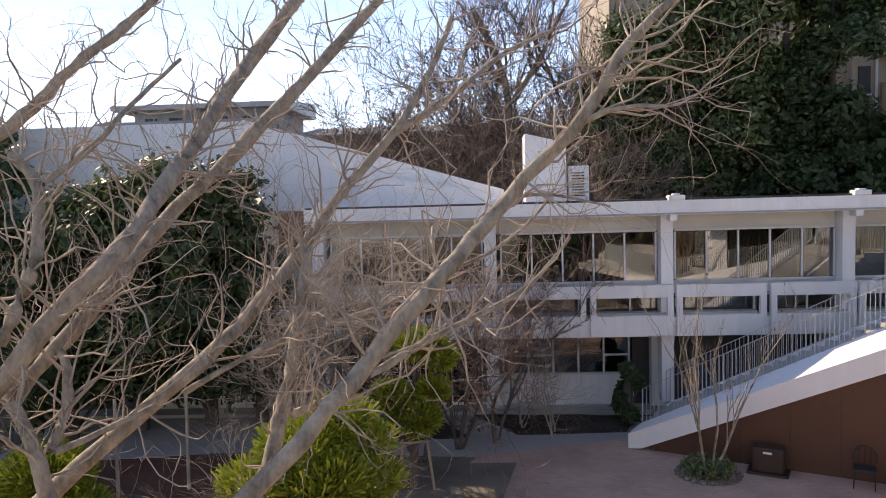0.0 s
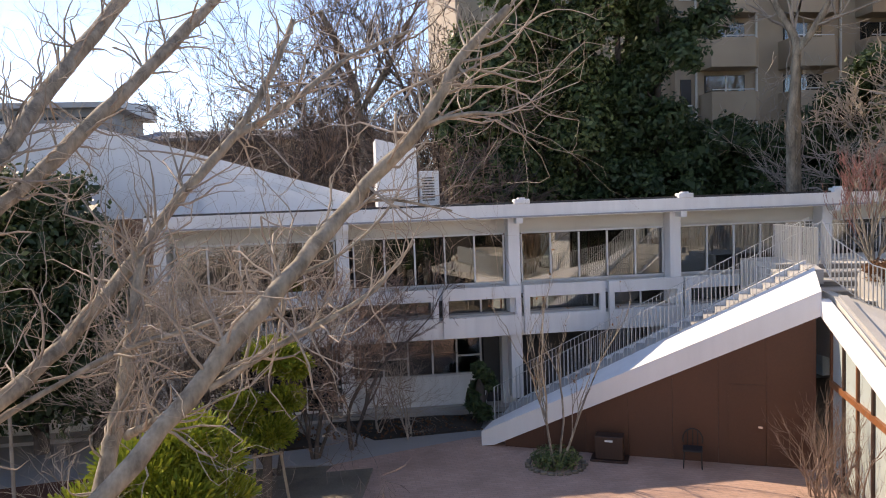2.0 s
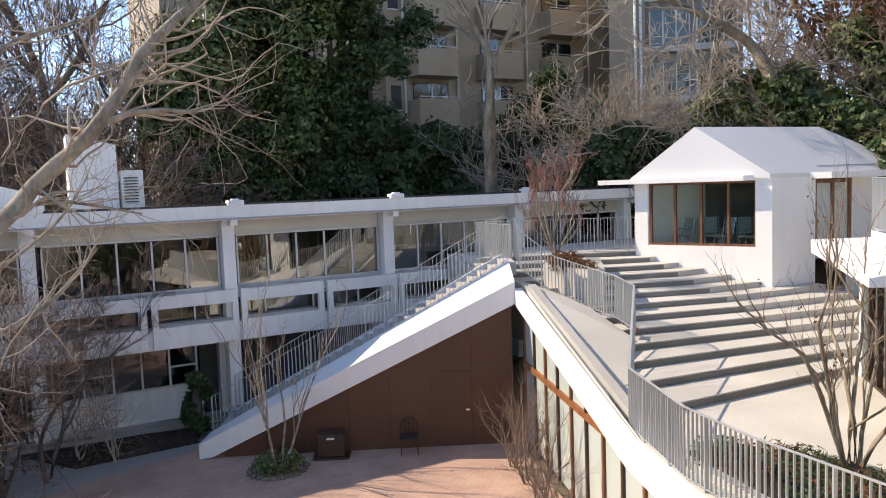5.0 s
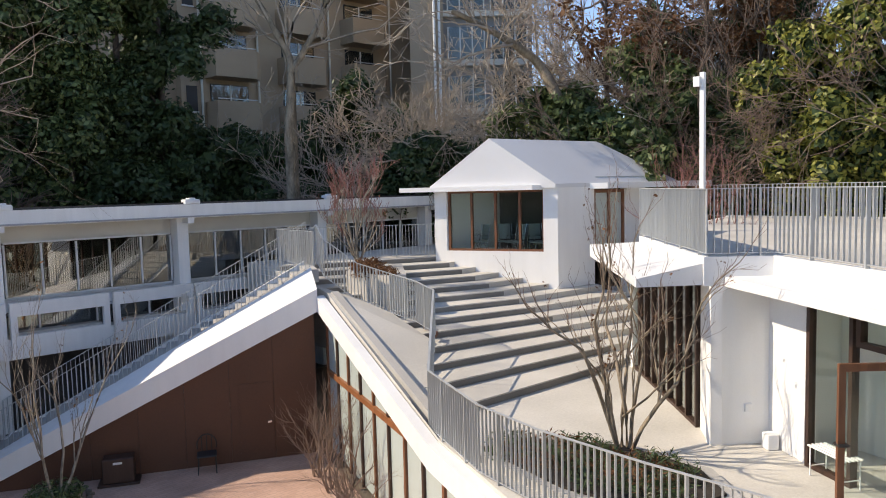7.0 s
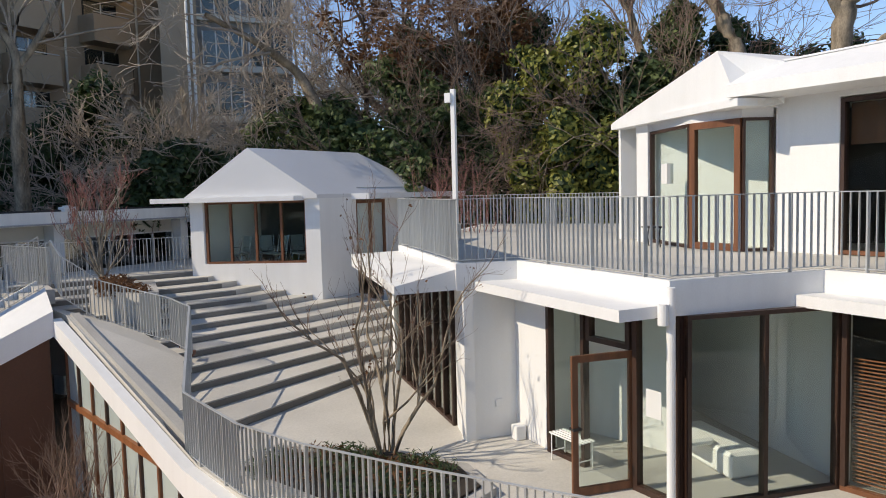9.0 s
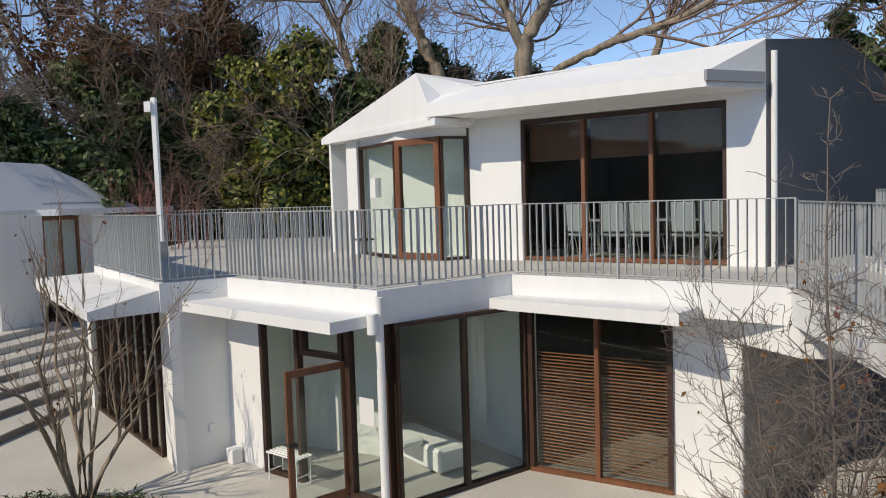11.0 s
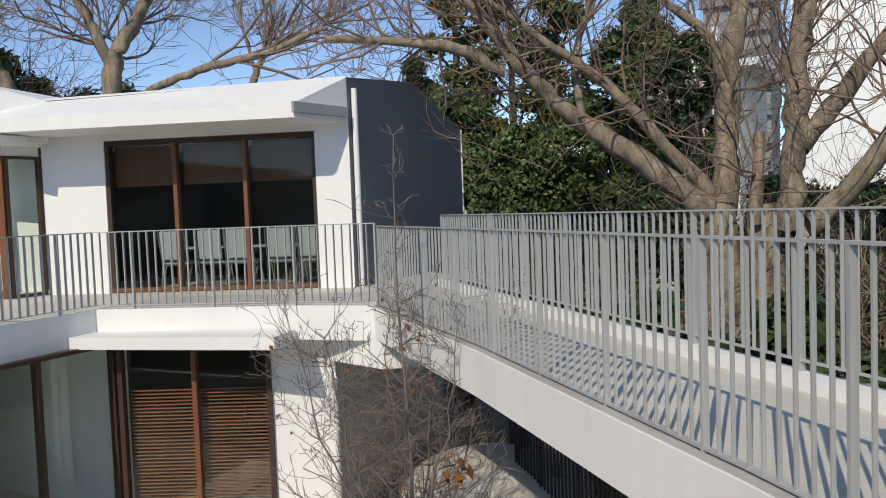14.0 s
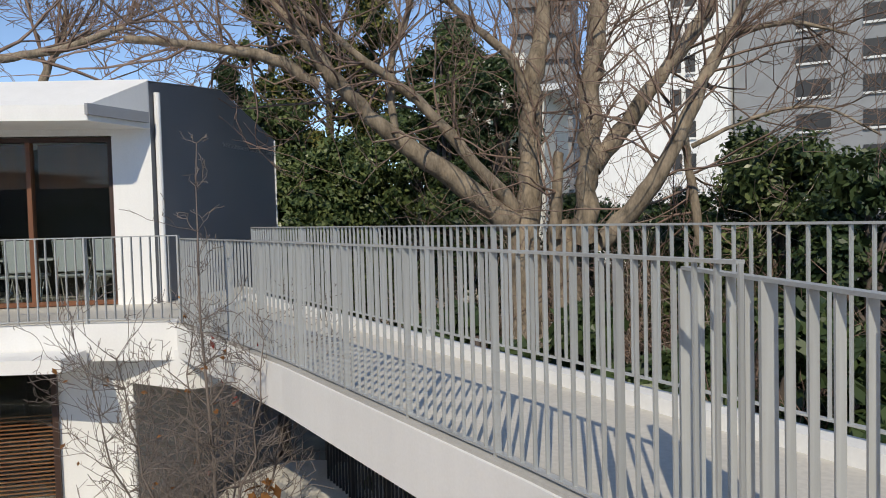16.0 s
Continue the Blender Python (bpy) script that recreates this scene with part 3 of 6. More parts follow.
# gable roof with its ridge running back
bm = B()
o = 0.12
r0, r1 = hp(HW * 0.49, -o), hp(HW * 0.49, 5.2)
e0, e1, e2, e3 = hp(-0.05, -o), hp(HW + 0.02, -o), hp(HW + 0.02, 6.4), hp(-0.05, 6.4)
v = [bm.verts.new((*e0, 4.12)), bm.verts.new((*e1, 4.12)), bm.verts.new((*e2, 4.12)), bm.verts.new((*e3, 4.12)), bm.verts.new((*r0, 5.62)), bm.verts.new((*r1, 5.62)),
     bm.verts.new((*e0, 4.0)), bm.verts.new((*e1, 4.0)), bm.verts.new((*e2, 4.0)), bm.verts.new((*e3, 4.0))]
for f in ((0, 1, 4), (1, 2, 5, 4), (2, 3, 5), (3, 0, 4, 5), (6, 7, 1, 0), (7, 8, 2, 1), (8, 9, 3, 2), (9, 6, 0, 3), (9, 8, 7, 6)):
    bm.faces.new([v[i] for i in f])
part("roof", bm, ROOFWHITE, hut, "white folded sheet roof")
for dz in (0.06, 0.3):
    bm = B()
    a, b = hp(HW * (0.96 - dz * 0.4), 2.2), hp(HW * (0.96 - dz * 0.4), 4.8)
    seg(bm, a, b, 0.05, 4.22 + dz * 0.95, 4.27 + dz * 0.95)
    part("snow_guard", bm, GALV, hut)
part("canopy", prism(B(), [hp(-0.85, -0.5), hp(HW - 0.45, -0.5), hp(HW - 0.45, 0.02), hp(-0.85, 0.02)], 3.95, 4.1), WHITE, hut, "thin white canopy over the window")
part("side_canopy", prism(B(), [hp(HW - 0.1, 1.5), hp(HW + 0.6, 1.5), hp(HW + 0.6, 7.5), hp(HW - 0.1, 7.5)], 3.93, 4.12), WHITE, hut, "thin white canopy over the side door")
glazing(hut, hp(0.44, 0.1), hp(HW - 0.48, 0.1), 1.99, 3.95, 4, WOOD, GLASS, w=0.07, d=0.12)
glazing(hut, hp(HW - 0.1, 1.78), hp(HW - 0.1, 3.38), 1.75, 3.9, 2, WOOD, FROST, w=0.11, d=0.12)

# ---- the lower storey of the house ----
low = thing("house_lower_storey", "white rendered lower storey with tall timber-framed windows", "house")
W = [(15.7, 9.48), (12.5, 6.17), (11.82, 5.64), (12.58, 5.0), (12.02, 4.2), (10.55, 1.72), (12.24, -0.12), (11.3, -2.24), (10.95, -3.1)]
HEAD = 2.37


def wall_in(a, b, z0, z1, th=0.18, m=WHITE, name="wall"):
    part(name, seg(B(), a, b, th, z0, z1, side=-1), m, low)


glazing(low, W[0], lerp(W[0], W[1], 0.985), LOW, HEAD, 8, WOOD_DARK, GLASS, w=0.06, d=0.12)
wall_in(W[1], W[2], LOW - 0.1, HEAD)
wall_in(W[2], W[3], LOW - 0.1, HEAD)
wall_in(W[3], W[4], LOW - 0.1, HEAD)
glazing(low, lerp(W[4], W[5], 0.02), lerp(W[4], W[5], 0.34), LOW, HEAD, 1, WOOD_DARK, GLASS, w=0.07, d=0.12)
glazing(low, lerp(W[4], W[5], 0.36), lerp(W[4], W[5], 0.68), LOW + 2.05, HEAD, 1, WOOD_DARK, GLASS, w=0.08, d=0.12)
glazing(low, lerp(W[4], W[5], 0.70), lerp(W[4], W[5], 0.99), LOW, HEAD, 1, WOOD_DARK, GLASS, w=0.09, d=0.12)
glazing(low, lerp(W[5], W[6], 0.02), W[6], LOW, HEAD, 2, WOOD_DARK, GLASS, w=0.06, d=0.12)
glazing(low, lerp(W[6], W[7], 0.03), W[7], LOW, HEAD, 2, WOOD, GLASS, w=0.07, d=0.12, edge=WOOD_DARK)
wall_in(W[7], W[8], LOW - 0.1, HEAD)
wall_in(W[8], (13.8, -5.9), LOW - 0.1, HEAD + 0.1, m=CONCRETE)
# the rooms inside
part("floor", prism(B(), [W[0], W[1], W[3], W[4], W[5], W[6], W[7], W[8], (13.8, -5.9), (18.5, -4), (18.5, 7)], LOW - 0.1, LOW + 0.004), CONCRETE, low)
part("inner_wall", seg(B(), (18.4, -5), (18.4, 9), 0.1, LOW, HEAD), ROOMWHITE, low)
part("inner_wall", seg(B(), (15.6, 9.5), (18.4, 8.2), 0.1, LOW, HEAD), ROOMWHITE, low)
part("inner_wall", seg(B(), (12.7, 4.6), (15.6, 2.6), 0.12, LOW, HEAD), ROOMWHITE, low)
part("inner_wall", seg(B(), (15.6, 2.6), (12.5, -0.25), 0.12, LOW, HEAD), ROOMWHITE, low)
part("inner_wall", seg(B(), (13.3, 4.1), (12.7, 2.2), 0.08, LOW, HEAD), ROOMWHITE, low)
part("inner_wall", seg(B(), (12.3, -3.4), (15.6, -2.4), 0.12, LOW, HEAD), ROOM_SHADE, low)
part("inner_wall", seg(B(), (15.6, -2.4), (15.6, 2.6), 0.12, LOW, HEAD), ROOM_SHADE, low)
part("inner_wall", seg(B(), (13.6, 6.0), (16.5, 4.5), 0.12, LOW, HEAD), ROOM_SHADE, low)
# upper slab
SL = [(15.7, 9.35), (11.8, 5.76), (12.6, 4.95), (10.4, 1.85), (12.25, 0.08), (10.75, -2.56), (10.05, -3.45), (13.4, -6.1), (26, -6.0), (26, 12)]
slab = part("terrace_slab", prism(B(), SL, HEAD, TOP), WHITE, low, "white terrace slab edge")
part("terrace_floor", prism(B(), [(15.72, 9.1), (12.0, 5.74), (12.8, 4.95), (10.62, 1.88), (12.45, 0.08), (10.95, -2.6), (10.3, -3.4), (13.4, -5.9), (25.8, -5.8), (25.8, 11.8)], TOP, TOP + 0.006), CONCRETE_DECK, low, "pale concrete terrace floor")


def canopy(poly, z0, z1, lip=True):
    c = part("canopy", prism(B(), poly, z0, z1), WHITE, low, "projecting white canopy")
    return c


canopy([(12.66, 5.02), (12.02, 5.5), (9.78, 2.36), (10.42, 1.9)], 2.36, 2.52)
canopy([(12.3, 0.1), (12.25, 0.62), (12.0, 0.6), (10.18, -2.12), (10.72, -2.5)], 2.36, 2.53)
canopy([(15.72, 9.38), (15.0, 10.25), (10.95, 6.5), (11.85, 5.8), (12.5, 6.3)], 2.38, [2.7, 2.66, 2.52, 2.74, 2.74])
# downpipes
for (x, y, z0, z1, nm) in ((10.33, 1.82, LOW, TOP - 0.08, "drain_column"), (10.9, -3.05, LOW, 1.75, "downpipe")):
    bm = B()
    bmesh.ops.create_cone(bm, cap_ends=True, segments=16, radius1=0.06, radius2=0.06, depth=z1 - z0, matrix=Matrix.Translation((x, y, (z0 + z1) / 2)))
    part(nm, bm, WHITE, low, "round white downpipe")
bm = B()
bmesh.ops.create_cone(bm, cap_ends=True, segments=14, radius1=0.075, radius2=0.075, depth=0.28, matrix=Matrix.Translation((10.24, 1.9, 2.42)))
part("downpipe_head", bm, WHITE, low)
for z in (0.35, 1.0, 1.72):
    bm = B()
    box(bm, (10.88, -3.02, z), (0.2, 0.07, 0.05), 0.6)
    part("pipe_clip", bm, WHITE, low)
railing("terrace_railing", "galvanised steel terrace railing with upright flat bars and one sheet panel", [(15.62, 9.25, TOP), (11.85, 5.74, TOP), (12.65, 4.95, TOP), (10.46, 1.86, TOP), (12.3, 0.07, TOP), (10.8, -2.55, TOP), (10.02, -3.5, TOP)], h=1.12, gap=0.12, clear=0.05, solid=(0,))
railing("terrace_railing", "galvanised steel railing along the back of the terrace", [(24.5, 12.5, TOP), (24.0, 8.5, TOP), (22.6, 5.2, TOP)], h=1.1, gap=0.14)

# ---- the upper house ----
up = thing("house_upper_storey", "white rendered upper house with folded roof and timber windows", "house")
M0, M1, M2, M3 = (15.25, 0.95), (14.7, -0.07), (12.89, -3.38), (12.6, -3.9)
md = Vector((M3[0] - M0[0], M3[1] - M0[1])).normalized()
mn = Vector((md.y, -md.x)) * -1.0
mo = Vector((-0.876, 0.48))      # outwards


def mp(p, v):
    return (p[0] + mo.x * v, p[1] + mo.y * v)


part("wall", prism(B(), [M0, M1, mp(M1, -0.2), mp(M0, -0.2)], TOP, 6.3), WHITE, up)
part("wall", prism(B(), [M1, M2, mp(M2, -0.2), mp(M1, -0.2)], 5.52, 6.3), WHITE, up)
part("wall", prism(B(), [M2, M3, mp(M3, -0.2), mp(M2, -0.2)], TOP, 6.33), WHITE, up)
E3, E4 = (14.25, -5.65), (15.95, -7.45)
# this side is turned from the sun; its shade is put into the grey
part("end_wall", prism(B(), [M3, E3, E4, (16.1, -7.2), (14.4, -5.4), mp(M3, -0.2)], TOP - 3, [6.36, 6.62, 5.9, 5.9, 6.62, 6.36]), GREYWALL, up, "end wall coloured dark grey to hold its shade")
part("back_wall", seg(B(), E4, (20, 2), 0.15, TOP, 5.9), ROOMWHITE, up)
part("back_wall", seg(B(), (20, 2), (18.2, 4.6), 0.15, TOP, 5.6), ROOMWHITE, up)
part("room_wall", seg(B(), (13.3, -4.0), (18, -2.0), 0.1, TOP, 5.6), ROOM_SHADE, up)
part("room_wall", seg(B(), (18, -2.0), (17.2, 0.6), 0.1, TOP, 5.6), ROOM_SHADE, up)
part("room_wall", seg(B(), (15.3, 0.6), (17.2, 0.6), 0.1, TOP, 5.6), ROOM_SHADE, up)
part("ceiling", prism(B(), [mp(M0, -0.2), mp(M3, -0.2), E3, E4, (20, 2), (18.2, 4.4), (15.1, 1.6)], 5.56, 5.64), ROOMWHITE, up)
bm = B()
R = {"a": (17.95, 4.7, 5.48), "a2": (17.95, 4.7, 5.62), "ap": (14.92, 1.92, 6.53), "f": (14.98, 0.8, 6.24), "f0": (14.98, 0.8, 5.5), "k": (14.45, 1.5, 5.5), "c": (12.58, -3.92, 6.37), "e3": (14.25, -5.65, 6.63), "e4": (15.95, -7.45, 5.9), "bk": (20.2, 2.2, 5.8), "bk2": (18.6, 4.9, 5.6), "rb": (18.5, -1.0, 6.5)}
V = {k: bm.verts.new(p) for k, p in R.items()}
for f in (("a", "a2", "ap", "k"), ("ap", "f", "f0", "k"), ("a2", "bk2", "rb", "ap"), ("bk2", "bk", "rb"), ("ap", "rb", "f"), ("f", "rb", "c"), ("rb", "e3", "c"), ("rb", "bk", "e4", "e3"), ("a", "k", "f0")):
    bm.faces.new([V[k] for k in f])
part("roof", bm, WHITE, up, "white folded roof")
part("canopy", prism(B(), [mp(lerp(M0, M3, -0.05), 1.05), mp(M2, 1.05), mp(M3, 0.06), mp(M3, -0.02), mp(lerp(M0, M3, -0.05), -0.02)], 5.62, [5.84, 5.84, 6.36, 6.40, 6.30]), WHITE, up, "long white canopy above the meeting room window")
part("canopy", prism(B(), [(18.0, 4.75), (14.35, 1.5), (14.6, 1.2), (15.2, 0.9), (18.2, 4.5)], 5.46, 5.6), WHITE, up, "eaves over the glazed bay")
part("gutter_end", seg(B(), mp(M2, 1.1), mp(M3, 0.13), 0.06, 5.70, 5.86), GREYROOF, up, "grey metal gutter at the canopy's end")
for v0, z0, z1 in ((0.1, TOP, 6.2),):
    bm = B()
    p = mp(M3, v0)
    bmesh.ops.create_cone(bm, cap_ends=True, segments=12, radius1=0.05, radius2=0.05, depth=z1 - z0, matrix=Matrix.Translation((p[0] + 0.12, p[1] - 0.18, (z0 + z1) / 2)))
    part("downpipe", bm, WHITE, up)
glazing(up, mp(M1, -0.1), mp(M2, -0.1), TOP + 0.02, 5.5, 3, WOOD, GLASS_UP, w=0.07, d=0.14, edge=WOOD_DARK)
for i in range(3):
    a, b = lerp(mp(M1, -0.24), mp(M2, -0.24), i / 3 + 0.02), lerp(mp(M1, -0.24), mp(M2, -0.24), (i + 1) / 3 - 0.02)
    part("roller_blind", seg(B(), a, b, 0.02, 4.72, 5.42), WOOD, up, "brown roller blind half lowered")
BAY = [(17.55, 3.95), (17.2, 3.62), (15.62, 2.5), (14.98, 1.5), (15.28, 1.0)]
part("bay_pier", seg(B(), BAY[0], BAY[1], 0.2, TOP, 5.46), WHITE, up)
glazing(up, BAY[1], BAY[2], TOP + 0.02, 5.3, 1, WOOD_DARK, GLASS, w=0.06, d=0.1)
glazing(up, BAY[2], BAY[3], TOP + 0.02, 5.3, 1, WOOD, GLASS, w=0.13, d=0.1, name="door_pane")
glazing(up, BAY[3], BAY[4], TOP + 0.02, 5.3, 1, WOOD_DARK, GLASS, w=0.05, d=0.1)
part("bay_head", prism(B(), [BAY[0], BAY[1], BAY[2], BAY[3], BAY[4], (15.6, 1.2), (17.8, 3.8)], 5.3, 5.47), WHITE, up)
part("bay_wall", seg(B(), (17.45, 3.7), (16.25, 1.15), 0.08, TOP, 5.46), ROOMWHITE, up)
part("bay_wall", seg(B(), (17.6, 3.9), (18.6, 2.8), 0.1, TOP, 5.46), ROOMWHITE, up)
part("bay_wall", seg(B(), (18.6, 2.8), (16.4, 0.75), 0.1, TOP, 5.46), ROOMWHITE, up)

# ---- the bridge ----
bridge = thing("footbridge", "white concrete footbridge with a pale deck", "footbridge", kind="structure")
K0, K1 = (10.1, -3.62), (1.7, -3.02)
J0, J1 = (12.2, -5.31), (1.7, -4.42)
KB = [K0, (6.5, -3.48), (3.0, -3.19), K1]
part("deck", prism(B(), KB + [J1, J0], 2.5, TOP - 0.02), CONCRETE_DECK, bridge)
part("edge_beam", prism(B(), [(10.3, -3.46), (6.5, -3.32), (3.0, -3.03), (1.7, -2.87)] + KB[::-1], 2.40, TOP - 0.03), WHITE, bridge, "white edge beam")
part("edge_kerb", prism(B(), [(10.2, -3.48), (6.5, -3.34), (3.0, -3.05), (1.7, -2.89), (1.7, -3.01), (3.0, -3.18), (6.5, -3.47), (10.1, -3.61)], TOP - 0.03, TOP - 0.008), CONCRETE, bridge, "grey mortar line under the railing")
part("far_kerb", seg(B(), J0, J1, 0.17, 2.4, TOP + 0.08), WHITE, bridge)
part("haunch", prism(B(), [(10.95, -3.0), (9.9, -3.5), (9.7, -4.6), (12.5, -5.9)], 2.0, 2.5), WHITE, bridge)
part("landing", prism(B(), [K1, (0.6, -3.4), (-3.5, -3.4), (-3.5, -4.4), J1], 2.3, TOP - 0.06), CONCRETE_DECK, bridge)
railing("bridge_railing", "galvanised steel bridge railing with deep upright flat bars", [(9.98, -3.53, TOP - 0.02), (6.5, -3.39, TOP - 0.02), (3.0, -3.1, TOP - 0.02), (1.8, -2.95, TOP - 0.02)], h=1.1, gap=0.105, thick=0.010, deep=0.021, post_every=9, clear=0.03)
railing("bridge_railing", "galvanised steel bridge railing on the wooded side", [(12.1, -5.32, TOP + 0.08), (1.7, -4.44, TOP + 0.08), (-3.0, -4.35, TOP + 0.08)], h=1.1, gap=0.115, thick=0.010, deep=0.026, post_every=10)
railing("bridge_railing", "lower galvanised railing section turning across the bridge end", [(2.28, -3.31, TOP - 0.02), (1.41, -2.83, TOP - 0.02), (1.05, -2.63, TOP - 0.02)], h=1.04, gap=0.125, thick=0.010, deep=0.034, post_every=5, clear=0.03)
railing("yard_fence", "black upright-bar fence in the shade under the bridge", [(11.6, -6.6, LOW - 0.2), (9.8, -5.4, LOW - 0.2), (3.0, -5.0, LOW - 0.2)], h=1.75, gap=0.1, thick=0.02, deep=0.03, me=BAR_BLACK)


# ---- trees ----
def az(a, d):
    """A plan place at a bearing (degrees from +y towards +x) and distance from the middle of the walk."""
    return (0.3 + d * math.sin(radians(a)), -0.2 + d * math.cos(radians(a)))


def tubes(paths, sides=5):
    """Tapered tubes along paths of (points, radii), as vertices and faces."""
    vs, fs, k = [], [], 0
    ang = np.arange(sides) * 2 * np.pi / sides
    for pts, rad in paths:
        p = np.asarray(pts, float)
        d = np.gradient(p, axis=0)
        d /= np.linalg.norm(d, axis=1, keepdims=True) + 1e-9
        ref = np.where(np.abs(d[:, 2:3]) > 0.9, np.array([[1.0, 0, 0]]), np.array([[0, 0, 1.0]]))
        u = np.cross(d, ref)
        u /= np.linalg.norm(u, axis=1, keepdims=True) + 1e-9
        w = np.cross(d, u)
        r = np.asarray(rad, float)[:, None, None]
        ring = p[:, None] + r * (np.cos(ang)[None, :, None] * u[:, None] + np.sin(ang)[None, :, None] * w[:, None])
        vs.append(ring.reshape(-1, 3))
        n = len(p)
        i = np.arange(n - 1)[:, None] * sides + np.arange(sides)[None]
        j = np.arange(n - 1)[:, None] * sides + (np.arange(sides)[None] + 1) % sides
        fs.append(np.stack([i, j, j + sides, i + sides], -1).reshape(-1, 4) + k)
        k += n * sides
    return np.concatenate(vs), np.concatenate(fs)


def mesh_ob(name, vf, material, parent, label="", smooth=True):
    me = bpy.data.meshes.new(name)
    v, f = vf
    me.vertices.add(len(v))
    me.vertices.foreach_set("co", np.asarray(v, np.float32).ravel())
    q = f.shape[1]
    me.loops.add(f.size)
    me.loops.foreach_set("vertex_index", f.astype(np.int32).ravel())
    me.polygons.add(len(f))
    me.polygons.foreach_set("loop_start", np.arange(0, f.size, q, dtype=np.int32))
    me.polygons.foreach_set("loop_total", np.full(len(f), q, np.int32))
    me.update(calc_edges=True)
    if smooth:
        me.polygons.foreach_set("use_smooth", np.ones(len(f), bool))
    me.materials.append(material)
    ob = new(name, me)
    ob.parent = parent
    if label:
        ob["label"] = label
    if name in ("twigs", "fine_twigs", "crown", "inner_shade_leaves", "needles", "dry_leaves", "grasses", "dry_grasses", "plants", "foliage"):
        ob["kind"] = "stuff"
    return ob


def unit(v):
    return v / (np.linalg.norm(v) + 1e-9)


def grow(rng, p, d, ln, r, depth, out, up=0.15, wild=0.35, split=3, keep=0.68, thin=0.6, crook=0.18, leanto=None):
    """One limb that wanders, tapers and sends out side limbs."""
    n = 4 if depth > 1 else 3 if depth else 2
    pts, rad = [np.array(p, float)], [r]
    d = unit(np.array(d, float))
    for i in range(n):
        d = unit(d + rng.normal(0, crook, 3) + np.array([0, 0, up * 0.3]))
        pts.append(pts[-1] + d * ln / n)
        rad.append(r * (1 - (1 - thin) * (i + 1) / n))
    out[depth].append((pts, rad))
    if depth == 0:
        return
    for k in range(split):
        f = rng.uniform(0.3, 1.0) if k else 1.0
        i = min(int(f * n), n)
        base, rr = pts[i], rad[i]
        nd = unit(unit(pts[min(i + 1, n)] - pts[max(i - 1, 0)]) + rng.normal(0, wild, 3) + np.array([0, 0, up]))
        grow(rng, base, nd, ln * keep * rng.uniform(0.75, 1.2), rr * (0.8 if k == 0 else 0.6), depth - 1, out, up, wild, split, keep, thin, crook)


def bare_tree(name, label, x, y, z, h, seed, bark, twig, r=0.12, lean=(0, 0), levels=5, stems=1, spread=0.4, up=0.2, split=3, group="", first=0.34, crook=0.14, keep=0.7, sides=5, dense=False, fine=0.0):
    rng = np.random.default_rng(seed)
    out = {i: [] for i in range(levels + 1)}
    for s in range(stems):
        a = rng.uniform(0, 6.283)
        d = (lean[0] + (math.cos(a) * 0.28 if stems > 1 else 0), lean[1] + (math.sin(a) * 0.28 if stems > 1 else 0), 1)
        off = 0.1 if stems > 1 else 0
        grow(rng, (x + math.cos(a) * off, y + math.sin(a) * off, z - 0.1), d, h * first * rng.uniform(0.85, 1.1), r * rng.uniform(0.75, 1.1), levels, out, up, spread, split, keep, 0.66, crook)
    t = thing(name, label, "tree", group)
    big = [q for i in range(2, levels + 1) for q in out[i]]
    mesh_ob("trunk", tubes(big, max(sides, 5)), bark, t)
    extra = {0: []}
    if dense:                       # a haze of fine last twigs
        for pts, rad in (out[1] + out[0])[::1 if h < 8 else 2]:
            for k in range(2):
                i = rng.integers(1, len(pts))
                grow(rng, pts[i], unit(unit(pts[i] - pts[i - 1]) + rng.normal(0, 0.5, 3)), rng.uniform(0.4, 0.9) * (0.4 if h < 8 else 1), max(rad[-1] * 0.7, fine * 0.8), 0, extra, up, spread)
    mesh_ob("twigs", tubes([(p, np.maximum(q, fine)) for p, q in out[1] + out[0]], 3), twig, t)
    if dense:
        mesh_ob("fine_twigs", tubes([(p, np.maximum(q, fine * 0.85)) for p, q in extra[0]], 3), twig, t)
    return t, out


def leaves(rng, blobs, n, size, shape=0.5, droop=0.0, shell=0.55, along=None):
    """Leaf quads spread through lumpy blobs (x, y, z, rx, ry, rz)."""
    b = np.asarray(blobs, float)
    area = (b[:, 3] * b[:, 4] + b[:, 3] * b[:, 5] + b[:, 4] * b[:, 5])
    k = rng.choice(len(b), n, p=area / area.sum())
    d = rng.normal(size=(n, 3))
    d /= np.linalg.norm(d, axis=1, keepdims=True)
    lump = 1 + 0.16 * np.sin(d[:, 0] * 5 + k) * np.cos(d[:, 1] * 6 + 2 * k) + 0.12 * np.sin(d[:, 2] * 9 + 3 * k)
    rad = (shell + (1 - shell) * rng.random(n) ** 0.6) * lump
    c = b[k, :3] + d * b[k, 3:] * rad[:, None]
    nr = d + rng.normal(0, 0.75, (n, 3)) + np.array([0, 0, 0.45])
    nr /= np.linalg.norm(nr, axis=1, keepdims=True)
    t = rng.normal(size=(n, 3)) + np.array([0, 0, -droop])
    t -= (t * nr).sum(1, keepdims=True) * nr
    t /= np.linalg.norm(t, axis=1, keepdims=True) + 1e-9
    w = np.cross(nr, t)
    s = size * rng.uniform(0.6, 1.35, n)[:, None]
    v = np.stack([c - t * s, c + w * s * shape, c + t * s, c - w * s * shape], 1).reshape(-1, 3)
    return v, np.arange(4 * n).reshape(-1, 4)


